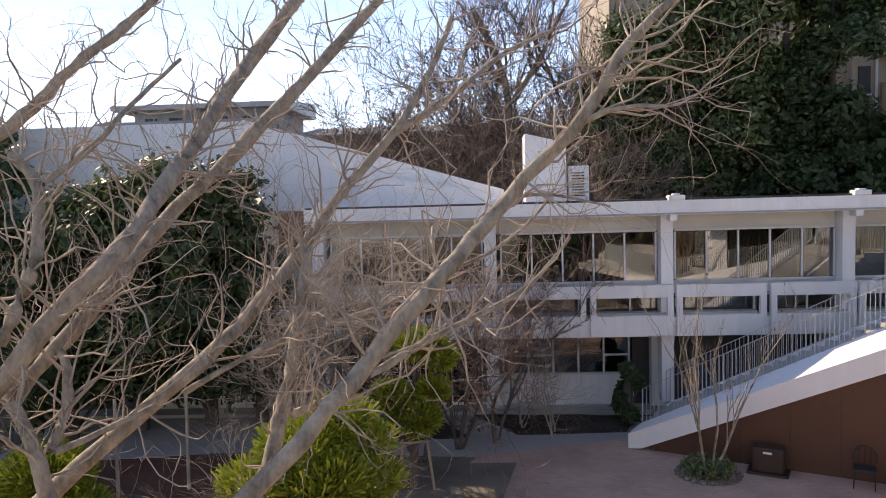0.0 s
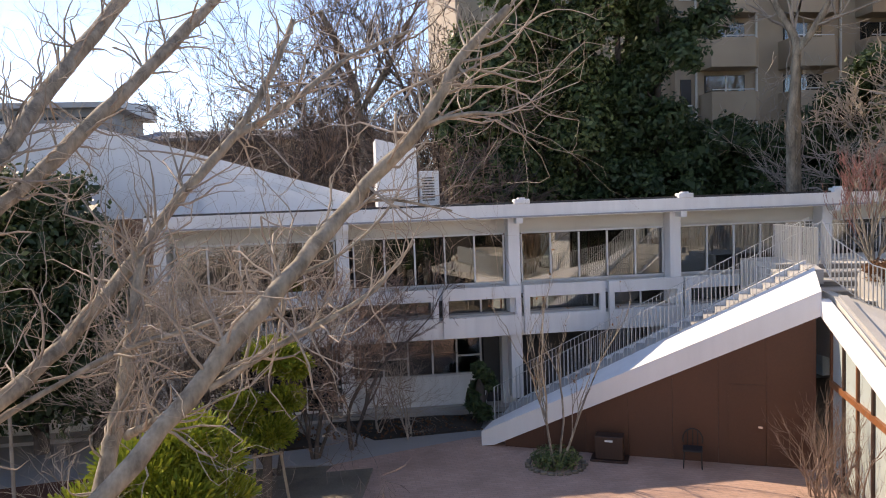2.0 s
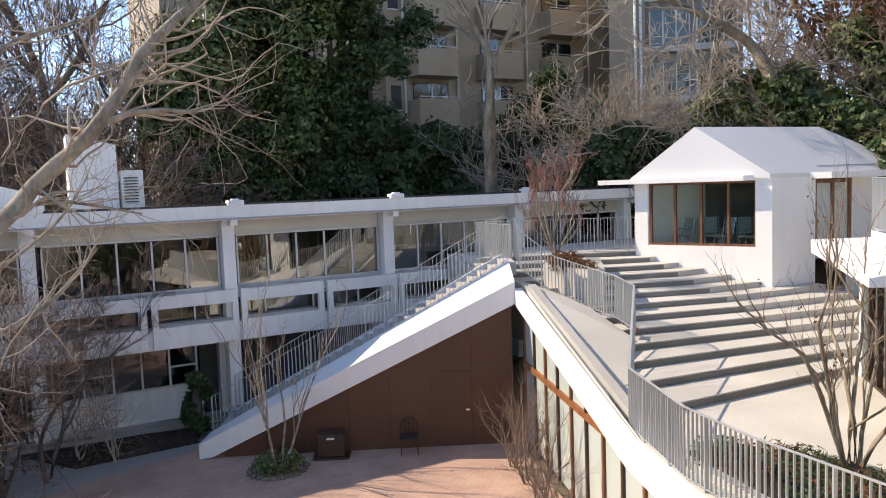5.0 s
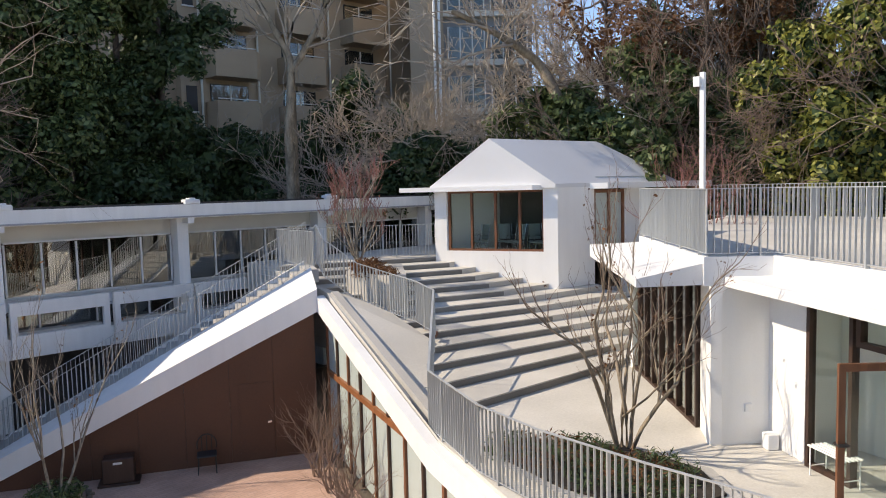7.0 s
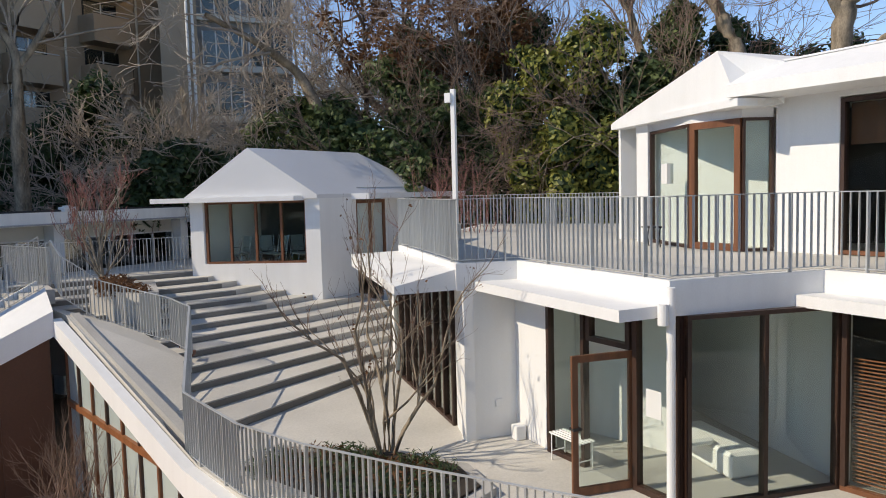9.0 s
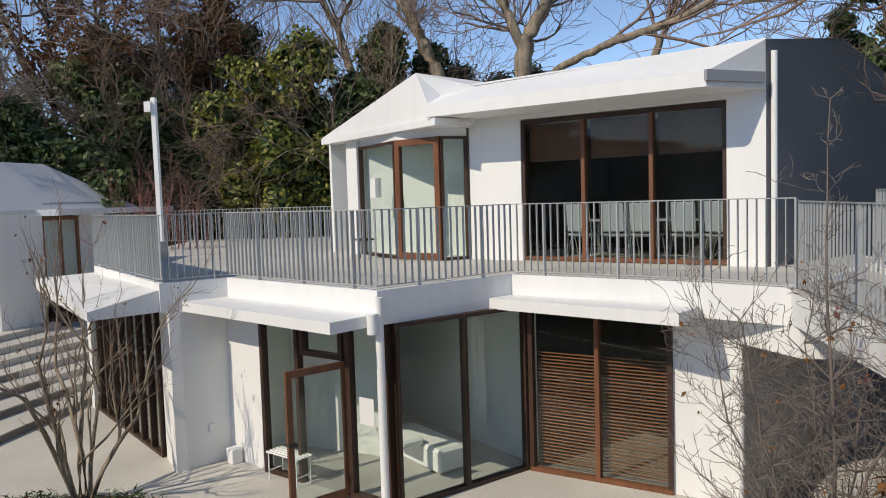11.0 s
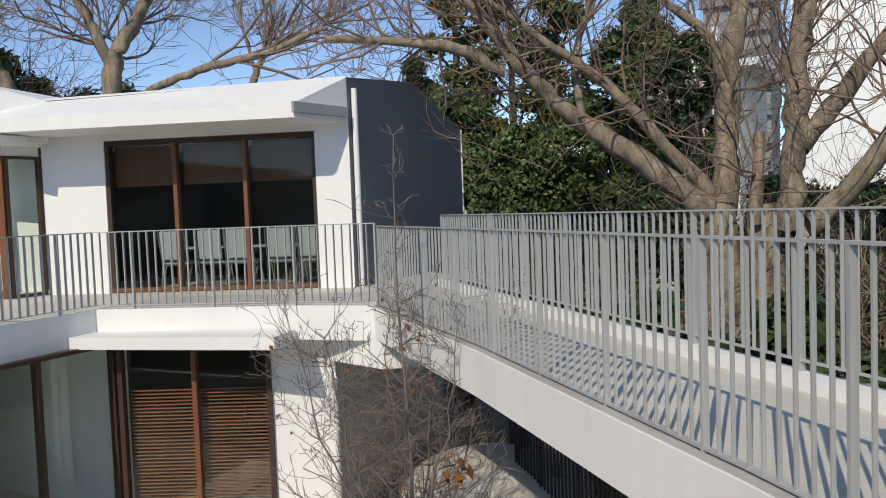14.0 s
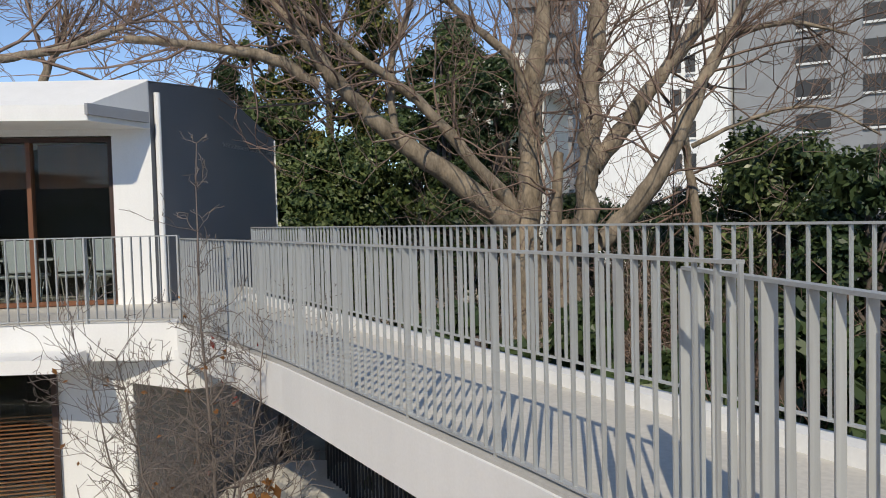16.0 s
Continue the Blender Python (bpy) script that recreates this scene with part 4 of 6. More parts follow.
def crown_blobs(rng, x, y, z0, z1, r, n=16, cone=0.0, puff=0.42):
    """Blobs piled into an uneven crown."""
    out = []
    for i in range(n):
        f = (i + 0.5) / n
        wide = math.sin(math.pi * min(max(0.12 + 0.8 * f, 0), 1)) ** 0.6 * (1 - cone * f)
        a, q = rng.uniform(0, 6.283), rng.uniform(0.25, 0.85) * r * wide
        s = r * puff * rng.uniform(0.7, 1.25) * (1 - cone * f * 0.6)
        out.append((x + math.cos(a) * q, y + math.sin(a) * q, z0 + (z1 - z0) * (0.06 + 0.9 * f), s, s, s * rng.uniform(0.7, 1.0)))
    return out


def evergreen(a, d, z0, z1, r, seed, leaf, n=9000, size=0.13, name="evergreen_tree", label="dense dark evergreen tree behind the buildings", group="evergreen trees", blobs=30, cone=0.0, base=None, shape=0.5, droop=0.0, puff=0.33):
    rng = np.random.default_rng(seed)
    if 0 < a < 40 and d > 25 and d * math.cos(radians(a)) < 30.6:      # clear of the old building
        k = 30.6 / math.cos(radians(a)) / d
        d, z0, z1, r = d * k, z0, 4.1 + (z1 - 4.1) * k, r * k
    x, y = az(a, d)
    t = thing(name, label, "tree", group)
    zb = YARD if base is None else base
    trunk = [([(x, y, zb - 0.2), (x + 0.1, y, (zb + z1) / 2), (x + 0.15, y + 0.1, z1 - r * 0.4)], [0.22, 0.16, 0.04])]
    bl = crown_blobs(rng, x, y, z0, z1, r, blobs, cone, puff)
    for b in bl[::2]:
        trunk.append(([(x, y, max(zb, b[2] - 1.2)), (b[0], b[1], b[2])], [0.07, 0.02]))
    mesh_ob("trunk", tubes(trunk, 6), BARK_DARK, t)
    mesh_ob("crown", leaves(rng, bl, int(n * 0.75), size * 1.1, shape, droop), leaf, t, smooth=False)
    # bigger, darker leaves inside put the crown's inner shade into colour
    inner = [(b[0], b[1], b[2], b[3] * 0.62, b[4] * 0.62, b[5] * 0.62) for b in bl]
    mesh_ob("inner_shade_leaves", leaves(rng, inner, n // 5 if leaf != LEAF_RUST else 30, size * 2.6, 0.6), LEAF_DARK if leaf != LEAF_RUST else LEAF_RUST, t, smooth=False)
    return t


# tall evergreens behind the old building
DK = "tall dark evergreen tree behind the old building"
for i, (a, d, z0, z1, r, lf) in enumerate((
    (10.5, 30.5, 3.5, 10.5, 2.6, LEAF), (14.2, 31, 3.5, 13.5, 3.0, LEAF), (17.2, 32, 5, 16.5, 3.2, LEAF), (20.5, 31, 3, 16.5, 3.0, LEAF_DARK), (23.3, 30.5, 3, 15.5, 2.6, LEAF_DARK),
    (12.5, 29.5, 3, 8.0, 2.2, LEAF), (18.2, 29.3, 2.5, 9.0, 2.4, LEAF_DARK), (21.8, 29.3, 2.5, 9.0, 2.4, LEAF_DARK),
    (26.2, 30, 2, 6.2, 2.2, LEAF_DARK), (29.0, 31, 2, 6.6, 2.3, LEAF_DARK), (32.0, 31, 2, 6.6, 2.4, LEAF_DARK), (36.2, 31, 2, 8.6, 2.2, LEAF_DARK), (38.8, 31, 2, 7.2, 2.3, LEAF_DARK), (41.8, 32, 2, 6.2, 2.4, LEAF_DARK),
    (25.0, 28.6, 1, 5.2, 2.1, LEAF_DARK), (29.5, 28.6, 1, 5.4, 2.2, LEAF_DARK), (34, 29, 1, 5.6, 2.3, LEAF_DARK), (44.5, 33, 2, 6.0, 2.4, LEAF_DARK), (47.5, 32, 2, 5.6, 2.2, LEAF_DARK))):
    evergreen(a, d, z0, z1, r, 100 + i, lf, n=int(3900 * r * (1.3 if z1 > 12 else 0.9)), size=0.115, label=DK)
# lit evergreens behind the terrace
LIT = "broad-leaved evergreen tree in sunlight behind the terrace"
for i, (a, d, z0, z1, r, lf) in enumerate((
    (50.5, 33, 2, 8.2, 2.4, LEAF), (54.5, 31, 2, 8.0, 2.4, LEAF), (57.5, 32, 2, 9.6, 2.5, LEAF), (60.5, 31, 1.5, 8.6, 2.4, LEAF), (63.5, 32, 2, 8.2, 2.4, LEAF), (66.5, 31, 2, 8.4, 2.2, LEAF),
    (58.2, 29, 1.5, 6.4, 2.0, LEAF), (69.2, 31, 2.5, 9.8, 2.5, LEAF_YEL), (72.6, 30, 2.5, 10.6, 2.5, LEAF_YEL), (75.6, 30.5, 2.5, 9.2, 2.3, LEAF), (71.0, 28.6, 2, 7.0, 1.9, LEAF_YEL), (79, 33, 3, 11.5, 2.6, LEAF), (84, 34, 3, 10.8, 2.6, LEAF_DARK),
    (67, 36, 4, 12.5, 3.0, LEAF_DARK), (61, 37, 4, 12.0, 3.0, LEAF_DARK), (89, 36, 3, 10.2, 2.6, LEAF_DARK))):
    evergreen(a, d, z0, z1, r, 200 + i, lf, n=int(4000 * r), size=0.115, label=LIT)
# beside the grey end wall and along the bridge
BR = "leafy evergreen tree growing beside the footbridge"
for i, (a, d, z0, z1, r, lf, cn) in enumerate((
    (114.5, 23, 1, 7.6, 2.3, LEAF, 0.2), (118.0, 22, 0.5, 6.2, 2.2, LEAF, 0.1), (121.5, 23, 0.5, 6.6, 2.4, LEAF, 0.1), (114.5, 26, 2, 14.5, 2.3, LEAF_CONIFER, 0.15), (118.6, 26.5, 2, 15.0, 2.4, LEAF_CONIFER, 0.1), (122.0, 27.5, 2, 13.0, 1.8, LEAF_CONIFER, 0.2), (127.5, 22, 3, 9.4, 1.5, LEAF, 0.0), (131.5, 21, 4, 8.6, 1.3, LEAF_DARK, 0.0), (111.5, 28, 1, 10.0, 2.0, LEAF_DARK, 0.3),
    (125, 26, 1, 8.0, 2.4, LEAF_DARK, 0.1), (127, 24, 5, 10.5, 1.6, LEAF_DARK, 0.0), (131, 20, 0, 5.2, 2.0, LEAF_DARK, 0.1), (137, 20, 0, 4.6, 2.0, LEAF_DARK, 0.1), (143, 19, 0, 4.4, 2.0, LEAF_DARK, 0.1), (151, 16, 0, 5.6, 2.2, LEAF, 0.0), (157, 14, 0, 5.0, 2.0, LEAF_DARK, 0.0), (147, 17, 0, 4.6, 2.0, LEAF_DARK, 0.0))):
    evergreen(a, d, z0, z1, r, 300 + i, lf, n=int((7600 if a > 130 or d < 23.5 else 5200) * r), size=0.062 if a > 130 else 0.075, label=BR, cone=cn)
for i, a in enumerate(range(126, 168, 5)):
    evergreen(a, 10.5 + 0.5 * (i % 3), -1.5, 2.6 + 0.3 * (i % 2), 1.3, 360 + i, LEAF_DARK, n=2200, size=0.12, name="hedge_shrub", label="dark evergreen shrub below the footbridge", group="hedge shrubs", blobs=9)
# the dark evergreen left of the courtyard
for i, (a, d, z0, z1, r, lf) in enumerate(((-26.5, 25, -2.0, 5.4, 3.2, LEAF), (-21.8, 24.5, -2.0, 5.3, 2.8, LEAF_DARK), (-18.2, 24, -2.0, 3.0, 2.0, LEAF_DARK), (-31, 25, -2.0, 4.4, 3.0, LEAF_DARK))):
    evergreen(a, d, z0, z1, r, 400 + i, lf, n=10000, size=0.1, label="dark glossy evergreen tree at the courtyard's edge")
# shrub beside the foot of the stair
evergreen(9.3, 22.9, -2.7, -1.0, 0.7, 420, LEAF_DARK, n=1500, size=0.09, name="evergreen_shrub", label="dark evergreen shrub beside the stair foot", group="", blobs=8)


# the great bare tree close to the camera
near = thing("bare_tree", "large bare tree with pale mottled limbs close by", "tree")
_limbs = []


def limb(pts, rad):
    """A hand-shaped limb, smoothed between its corners."""
    p, r = np.array(pts, float), np.array(rad, float)
    n = len(p)
    s = np.linspace(0, n - 1, 5 * (n - 1) + 1)
    i = np.clip(s.astype(int), 0, n - 2)
    f = (s - i)[:, None]
    pm, pn = p[np.maximum(i - 1, 0)], p[np.minimum(i + 2, n - 1)]
    a, b = p[i], p[i + 1]
    q = 0.5 * (2 * a + (b - pm) * f + (2 * pm - 5 * a + 4 * b - pn) * f**2 + (3 * a - pm - 3 * b + pn) * f**3)
    rng = np.random.default_rng(len(_limbs) + 5)
    rr = np.interp(s, np.arange(n), r) * (1 + 0.07 * rng.normal(size=len(s)))
    q += rng.normal(0, 1, q.shape) * rr[:, None] * 0.10
    _limbs.append((q, rr))


limb([(-3.4, 4.66, 2.76), (-2.98, 4.92, 3.35), (-2.68, 5.38, 3.82), (-2.54, 6.24, 4.52), (-2.34, 7.21, 5.33), (-1.91, 8.12, 6.36)], [0.082, 0.081, 0.083, 0.086, 0.087, 0.079])
limb([(-3.37, 4.96, 2.77), (-3.06, 5.42, 3.27), (-2.69, 6.3, 4.05), (-2.39, 6.75, 4.45), (-1.88, 7.33, 5.14), (-1.06, 8.16, 6.27)], [0.067, 0.068, 0.073, 0.072, 0.072, 0.061])
limb([(-3.23, 4.91, 2.0), (-2.43, 5.41, 2.7), (-2.05, 5.87, 3.09), (-1.66, 6.33, 3.61), (-1.35, 6.68, 4.11), (-0.86, 7.06, 4.72), (-0.54, 7.32, 5.28), (-0.32, 7.68, 5.89)], [0.079, 0.072, 0.068, 0.066, 0.056, 0.048, 0.038, 0.028])
limb([(-1.54, 4.23, 2.27), (-0.91, 4.62, 2.93), (-0.34, 5.0, 3.56), (0.15, 5.37, 4.09), (0.68, 5.33, 4.63), (0.94, 5.38, 5.05), (1.33, 5.43, 5.45)], [0.077, 0.071, 0.064, 0.06, 0.053, 0.047, 0.035])
limb([(-4.39, 6.34, 4.64), (-4.06, 6.58, 4.99), (-3.81, 6.83, 5.38), (-3.36, 7.19, 5.9), (-3.11, 7.44, 6.28)], [0.069, 0.066, 0.058, 0.049, 0.039])
limb([(-3.3, 4.79, 3.19), (-3.17, 4.93, 3.59), (-3.15, 5.05, 3.89), (-3.21, 5.18, 4.25), (-3.45, 5.28, 4.49)], [0.064, 0.058, 0.053, 0.05, 0.045])
limb([(-1.8, 5.39, 1.79), (-1.7, 5.63, 2.28), (-1.63, 5.86, 2.71), (-1.57, 6.11, 3.32), (-1.56, 6.34, 3.7)], [0.072, 0.073, 0.064, 0.056, 0.049])
limb([(-2.99, 4.73, 2.08), (-3.08, 4.75, 2.46), (-3.3, 4.86, 2.76), (-3.52, 4.96, 2.84)], [0.068, 0.057, 0.046, 0.035])
limb([(-3.04, 4.85, 2.43), (-2.98, 4.98, 2.7), (-3.03, 5.09, 2.96), (-3.24, 5.29, 3.13)], [0.05, 0.045, 0.04, 0.029])
limb([(-2.37, 5.51, 2.65), (-1.66, 5.78, 3.01), (-1.07, 6.03, 3.15), (-0.5, 6.28, 3.35)], [0.03, 0.027, 0.023, 0.014])
limb([(-0.79, 4.68, 2.97), (-0.43, 4.96, 3.14), (-0.05, 5.19, 3.28), (0.29, 5.43, 3.45), (0.6, 5.67, 3.76)], [0.032, 0.03, 0.024, 0.018, 0.011])
limb([(0.67, 5.33, 4.59), (0.82, 5.24, 4.64), (1.01, 5.16, 4.66), (1.22, 5.07, 4.64)], [0.028, 0.021, 0.019, 0.011])
limb([(-3.0, 4.86, 2.42), (-2.66, 4.99, 2.56), (-2.43, 5.21, 2.65)], [0.031, 0.026, 0.02])
limb([(-3.17, 5.18, 4.26), (-2.98, 5.51, 4.53), (-2.87, 5.94, 4.88), (-2.61, 6.39, 5.33)], [0.032, 0.028, 0.023, 0.017])
limb([(-0.86, 7.06, 4.7), (-0.33, 7.31, 5.06), (0.23, 7.58, 5.51), (0.89, 7.95, 5.84)], [0.042, 0.035, 0.028, 0.018])
limb([(-1.56, 5.65, 2.43), (-1.29, 5.27, 2.62), (-1.0, 4.7, 2.83)], [0.04, 0.031, 0.025])
limb([(-0.34, 5.0, 3.57), (0.04, 5.33, 3.71), (0.39, 5.67, 3.98), (0.59, 5.91, 4.27)], [0.019, 0.014, 0.011, 0.007])
limb([(0.15, 5.36, 4.07), (0.47, 5.58, 4.08), (0.92, 5.8, 3.98)], [0.018, 0.013, 0.009])
for q, rr in _limbs:
    mesh_ob("limb", tubes([(q, rr * 0.86)], 10), BARK, near)
rng = np.random.default_rng(11)
tw = {i: [] for i in range(4)}
for q, rr in _limbs:
    ln = np.linalg.norm(np.diff(q, axis=0), axis=1).sum()
    for k in range(int(ln * 10) + 2):
        i = int(rng.uniform(0.12, 1.0) * (len(q) - 1))
        ax = unit(q[min(i + 1, len(q) - 1)] - q[max(i - 1, 0)])
        d = unit(ax * 0.5 + rng.normal(0, 0.75, 3) + np.array([0.1, 0.1, 0.35]))
        grow(rng, q[i], d, rng.uniform(0.2, 0.75), min(0.012, rr[i] * 0.35), 3, tw, 0.18, 0.75, 2, 0.68, 0.55, 0.24)
mesh_ob("twigs", tubes([w for i in (3, 2) for w in tw[i]], 4), TWIG, near)
mesh_ob("fine_twigs", tubes([w for i in (1, 0) for w in tw[i]], 3), TWIG, near)
trunk = [((-3.6, 3.4, YARD - 0.1), 0.26), ((-3.3, 3.7, -0.5), 0.2), ((-2.6, 4.3, 1.2), 0.15), ((-2.3, 4.6, 2.2), 0.1)]
mesh_ob("trunk", tubes([([p for p, _ in trunk], [r for _, r in trunk])], 10), BARK, near)

# the old spreading tree beyond the bridge
_limbs = []
old = thing("old_tree", "old spreading tree with several thick bare trunks beyond the footbridge", "tree")
limb([(11.88, -11.14, 3.54), (11.87, -11.24, 4.72), (11.86, -11.36, 6.24), (11.78, -11.57, 7.64), (11.74, -11.72, 9.05)], [0.411, 0.364, 0.323, 0.282, 0.235])
limb([(11.68, -10.59, 3.91), (12.0, -9.37, 4.93), (12.3, -8.16, 5.73), (12.43, -7.19, 6.56), (12.46, -6.35, 7.48), (12.77, -5.99, 8.28)], [0.398, 0.302, 0.244, 0.205, 0.168, 0.138])
limb([(11.62, -10.7, 4.25), (11.74, -9.74, 5.14), (12.0, -8.62, 6.3), (12.14, -7.62, 6.96), (12.47, -6.37, 7.87)], [0.256, 0.187, 0.149, 0.113, 0.079])
limb([(10.49, -11.35, 3.55), (10.45, -11.5, 4.76), (10.44, -11.6, 6.07), (10.4, -11.75, 7.39), (10.32, -11.94, 8.7)], [0.385, 0.341, 0.308, 0.286, 0.247])
limb([(10.38, -11.6, 4.97), (9.88, -12.01, 5.86), (9.26, -12.42, 6.82), (8.78, -13.16, 7.96)], [0.275, 0.249, 0.212, 0.18])
limb([(9.61, -10.87, 3.58), (9.07, -11.32, 4.28), (8.54, -11.6, 5.24), (8.22, -12.13, 6.51), (7.94, -12.57, 7.38), (7.73, -12.93, 8.16)], [0.307, 0.252, 0.217, 0.187, 0.158, 0.128])
limb([(11.82, -11.25, 6.46), (11.93, -10.83, 7.36), (12.26, -10.08, 8.02), (12.67, -9.56, 8.72)], [0.187, 0.15, 0.114, 0.08])
limb([(11.0, -11.17, 3.67), (11.01, -11.21, 4.56), (10.99, -11.29, 5.34)], [0.191, 0.168, 0.146])
limb([(12.49, -6.76, 6.54), (12.69, -6.01, 6.95), (12.93, -5.0, 7.08), (13.35, -3.75, 7.18)], [0.171, 0.148, 0.115, 0.074])
limb([(8.43, -11.77, 5.43), (8.51, -12.1, 4.55), (8.53, -12.35, 3.53)], [0.128, 0.121, 0.133])
limb([(12.23, -8.24, 5.67), (12.58, -8.38, 7.01), (12.57, -8.8, 8.03), (12.57, -9.02, 8.72)], [0.117, 0.108, 0.088, 0.066])
limb([(8.0, -12.48, 7.18), (7.1, -12.88, 7.23), (6.29, -13.12, 6.9)], [0.079, 0.057, 0.036])
limb([(8.34, -11.88, 5.23), (7.51, -12.36, 5.65), (6.64, -12.9, 5.76), (5.94, -13.49, 5.25)], [0.069, 0.053, 0.037, 0.023])
base = [([(11.3, -11.0, YARD), (11.6, -10.9, 2.2), (11.7, -10.9, 4.2)], [0.5, 0.42, 0.3]), ([(11.0, -11.6, YARD), (11.1, -11.6, 2.0), (11.2, -11.5, 4.0)], [0.42, 0.36, 0.28])]
for q in base:
    mesh_ob("trunk", tubes([q], 12), BARK_BIG, old)
for q, rr in _limbs:
    mesh_ob("limb", tubes([(q, rr * 0.66)], 10), BARK_BIG, old)
rng = np.random.default_rng(21)
tw = {i: [] for i in range(5)}
for q, rr in _limbs:
    ln = np.linalg.norm(np.diff(q, axis=0), axis=1).sum()
    for k in range(int(ln * 4) + 1):
        i = int(rng.uniform(0.3, 1.0) * (len(q) - 1))
        ax = unit(q[min(i + 1, len(q) - 1)] - q[max(i - 1, 0)])
        d = unit(ax * 0.7 + rng.normal(0, 0.6, 3) + np.array([0, 0, 0.3]))
        grow(rng, q[i], d, rng.uniform(1.0, 2.2), min(0.03, rr[i] * 0.3), 4, tw, 0.2, 0.5, 2, 0.7, 0.6, 0.2)
mesh_ob("twigs", tubes([(p, np.maximum(q, 0.006)) for i in tw for p, q in tw[i]], 3), TWIG_BROWN, old)

# thick leaning trunks on the wooded bank
_limbs = []
limb([(30.51, 2.96, 6.82), (30.6, 3.47, 9.11), (30.62, 4.23, 10.72), (30.65, 5.08, 12.79)], [0.387, 0.364, 0.341, 0.296])
limb([(28.89, -0.01, 7.19), (29.04, -0.02, 9.31), (29.16, -0.4, 10.36), (29.39, -1.28, 12.02)], [0.467, 0.425, 0.361, 0.297])
limb([(29.04, -0.06, 9.31), (29.07, 0.44, 10.59), (29.08, 1.14, 12.1)], [0.318, 0.276, 0.212])
limb([(28.09, -0.97, 8.48), (26.27, -2.35, 8.87), (25.43, -3.54, 9.14), (24.57, -4.63, 9.28), (23.82, -6.29, 9.99)], [0.225, 0.19, 0.173, 0.157, 0.117])
limb([(27.48, -4.36, 8.01), (27.6, -4.68, 9.18), (27.73, -5.19, 10.15), (27.84, -5.42, 11.32)], [0.177, 0.177, 0.138, 0.099])
limb([(25.96, 18.6, 5.64), (24.71, 18.63, 7.65), (24.24, 19.24, 9.03), (22.41, 19.71, 10.0), (20.49, 20.23, 10.69)], [0.353, 0.318, 0.273, 0.198, 0.127])
limb([(16.26, 25.18, 6.48), (16.52, 25.2, 8.89), (16.23, 25.64, 10.22), (15.71, 26.31, 11.77)], [0.22, 0.209, 0.165, 0.132])
limb([(16.51, 25.19, 8.67), (17.35, 24.58, 10.4), (17.94, 24.19, 11.91)], [0.176, 0.143, 0.099])
limb([(34.37, 12.01, 6.16), (34.22, 12.46, 8.83), (32.43, 12.95, 10.35), (29.31, 14.6, 10.9)], [0.315, 0.291, 0.235, 0.159])
limb([(31.29, 12.81, 7.07), (31.46, 13.11, 9.98), (31.57, 13.42, 12.17), (31.64, 13.63, 13.63)], [0.315, 0.291, 0.243, 0.194])
limb([(32.44, 20.02, 7.71), (31.38, 21.6, 9.92), (31.4, 22.55, 11.95), (31.42, 23.26, 13.47)], [0.309, 0.25, 0.2, 0.15])
limb([(32.1, 7.01, 8.09), (32.21, 7.9, 11.27), (32.23, 8.82, 13.23)], [0.243, 0.218, 0.17])
limb([(1.22, 33.64, 5.43), (1.1, 33.85, 7.94), (0.71, 34.07, 9.95), (-0.4, 34.48, 12.49)], [0.275, 0.25, 0.225, 0.175])
limb([(1.1, 33.85, 7.94), (2.42, 33.72, 9.89), (3.51, 33.67, 12.1)], [0.2, 0.175, 0.125])
for j, (q, rr) in enumerate(_limbs):
    t = thing("bank_tree", "bare leaning tree trunk with spreading twigs on the wooded bank", "tree", "bank trees")
    d0 = q[0] - q[1]
    foot = np.array([q[0][0], q[0][1], YARD])
    mesh_ob("trunk", tubes([(np.concatenate([[foot], q]), np.concatenate([[rr[0] * 0.9], rr * 0.72]))], 8), BARK_BIG, t)
    rng = np.random.default_rng(700 + j)
    tw = {i: [] for i in range(5)}
    for k in range(8):
        i = int(rng.uniform(0.35, 1.0) * (len(q) - 1))
        ax = unit(q[min(i + 1, len(q) - 1)] - q[max(i - 1, 0)])
        grow(rng, q[i], unit(ax + rng.normal(0, 0.5, 3)), rng.uniform(1.6, 3.2), min(0.07, rr[i] * 0.4), 4, tw, 0.12, 0.42, 3, 0.7, 0.6, 0.16)
    mesh_ob("twigs", tubes([(p, np.maximum(q, 0.011)) for i in tw for p, q in tw[i]], 3), TWIG_BROWN if j not in (5, 6, 7) else TWIG, t)
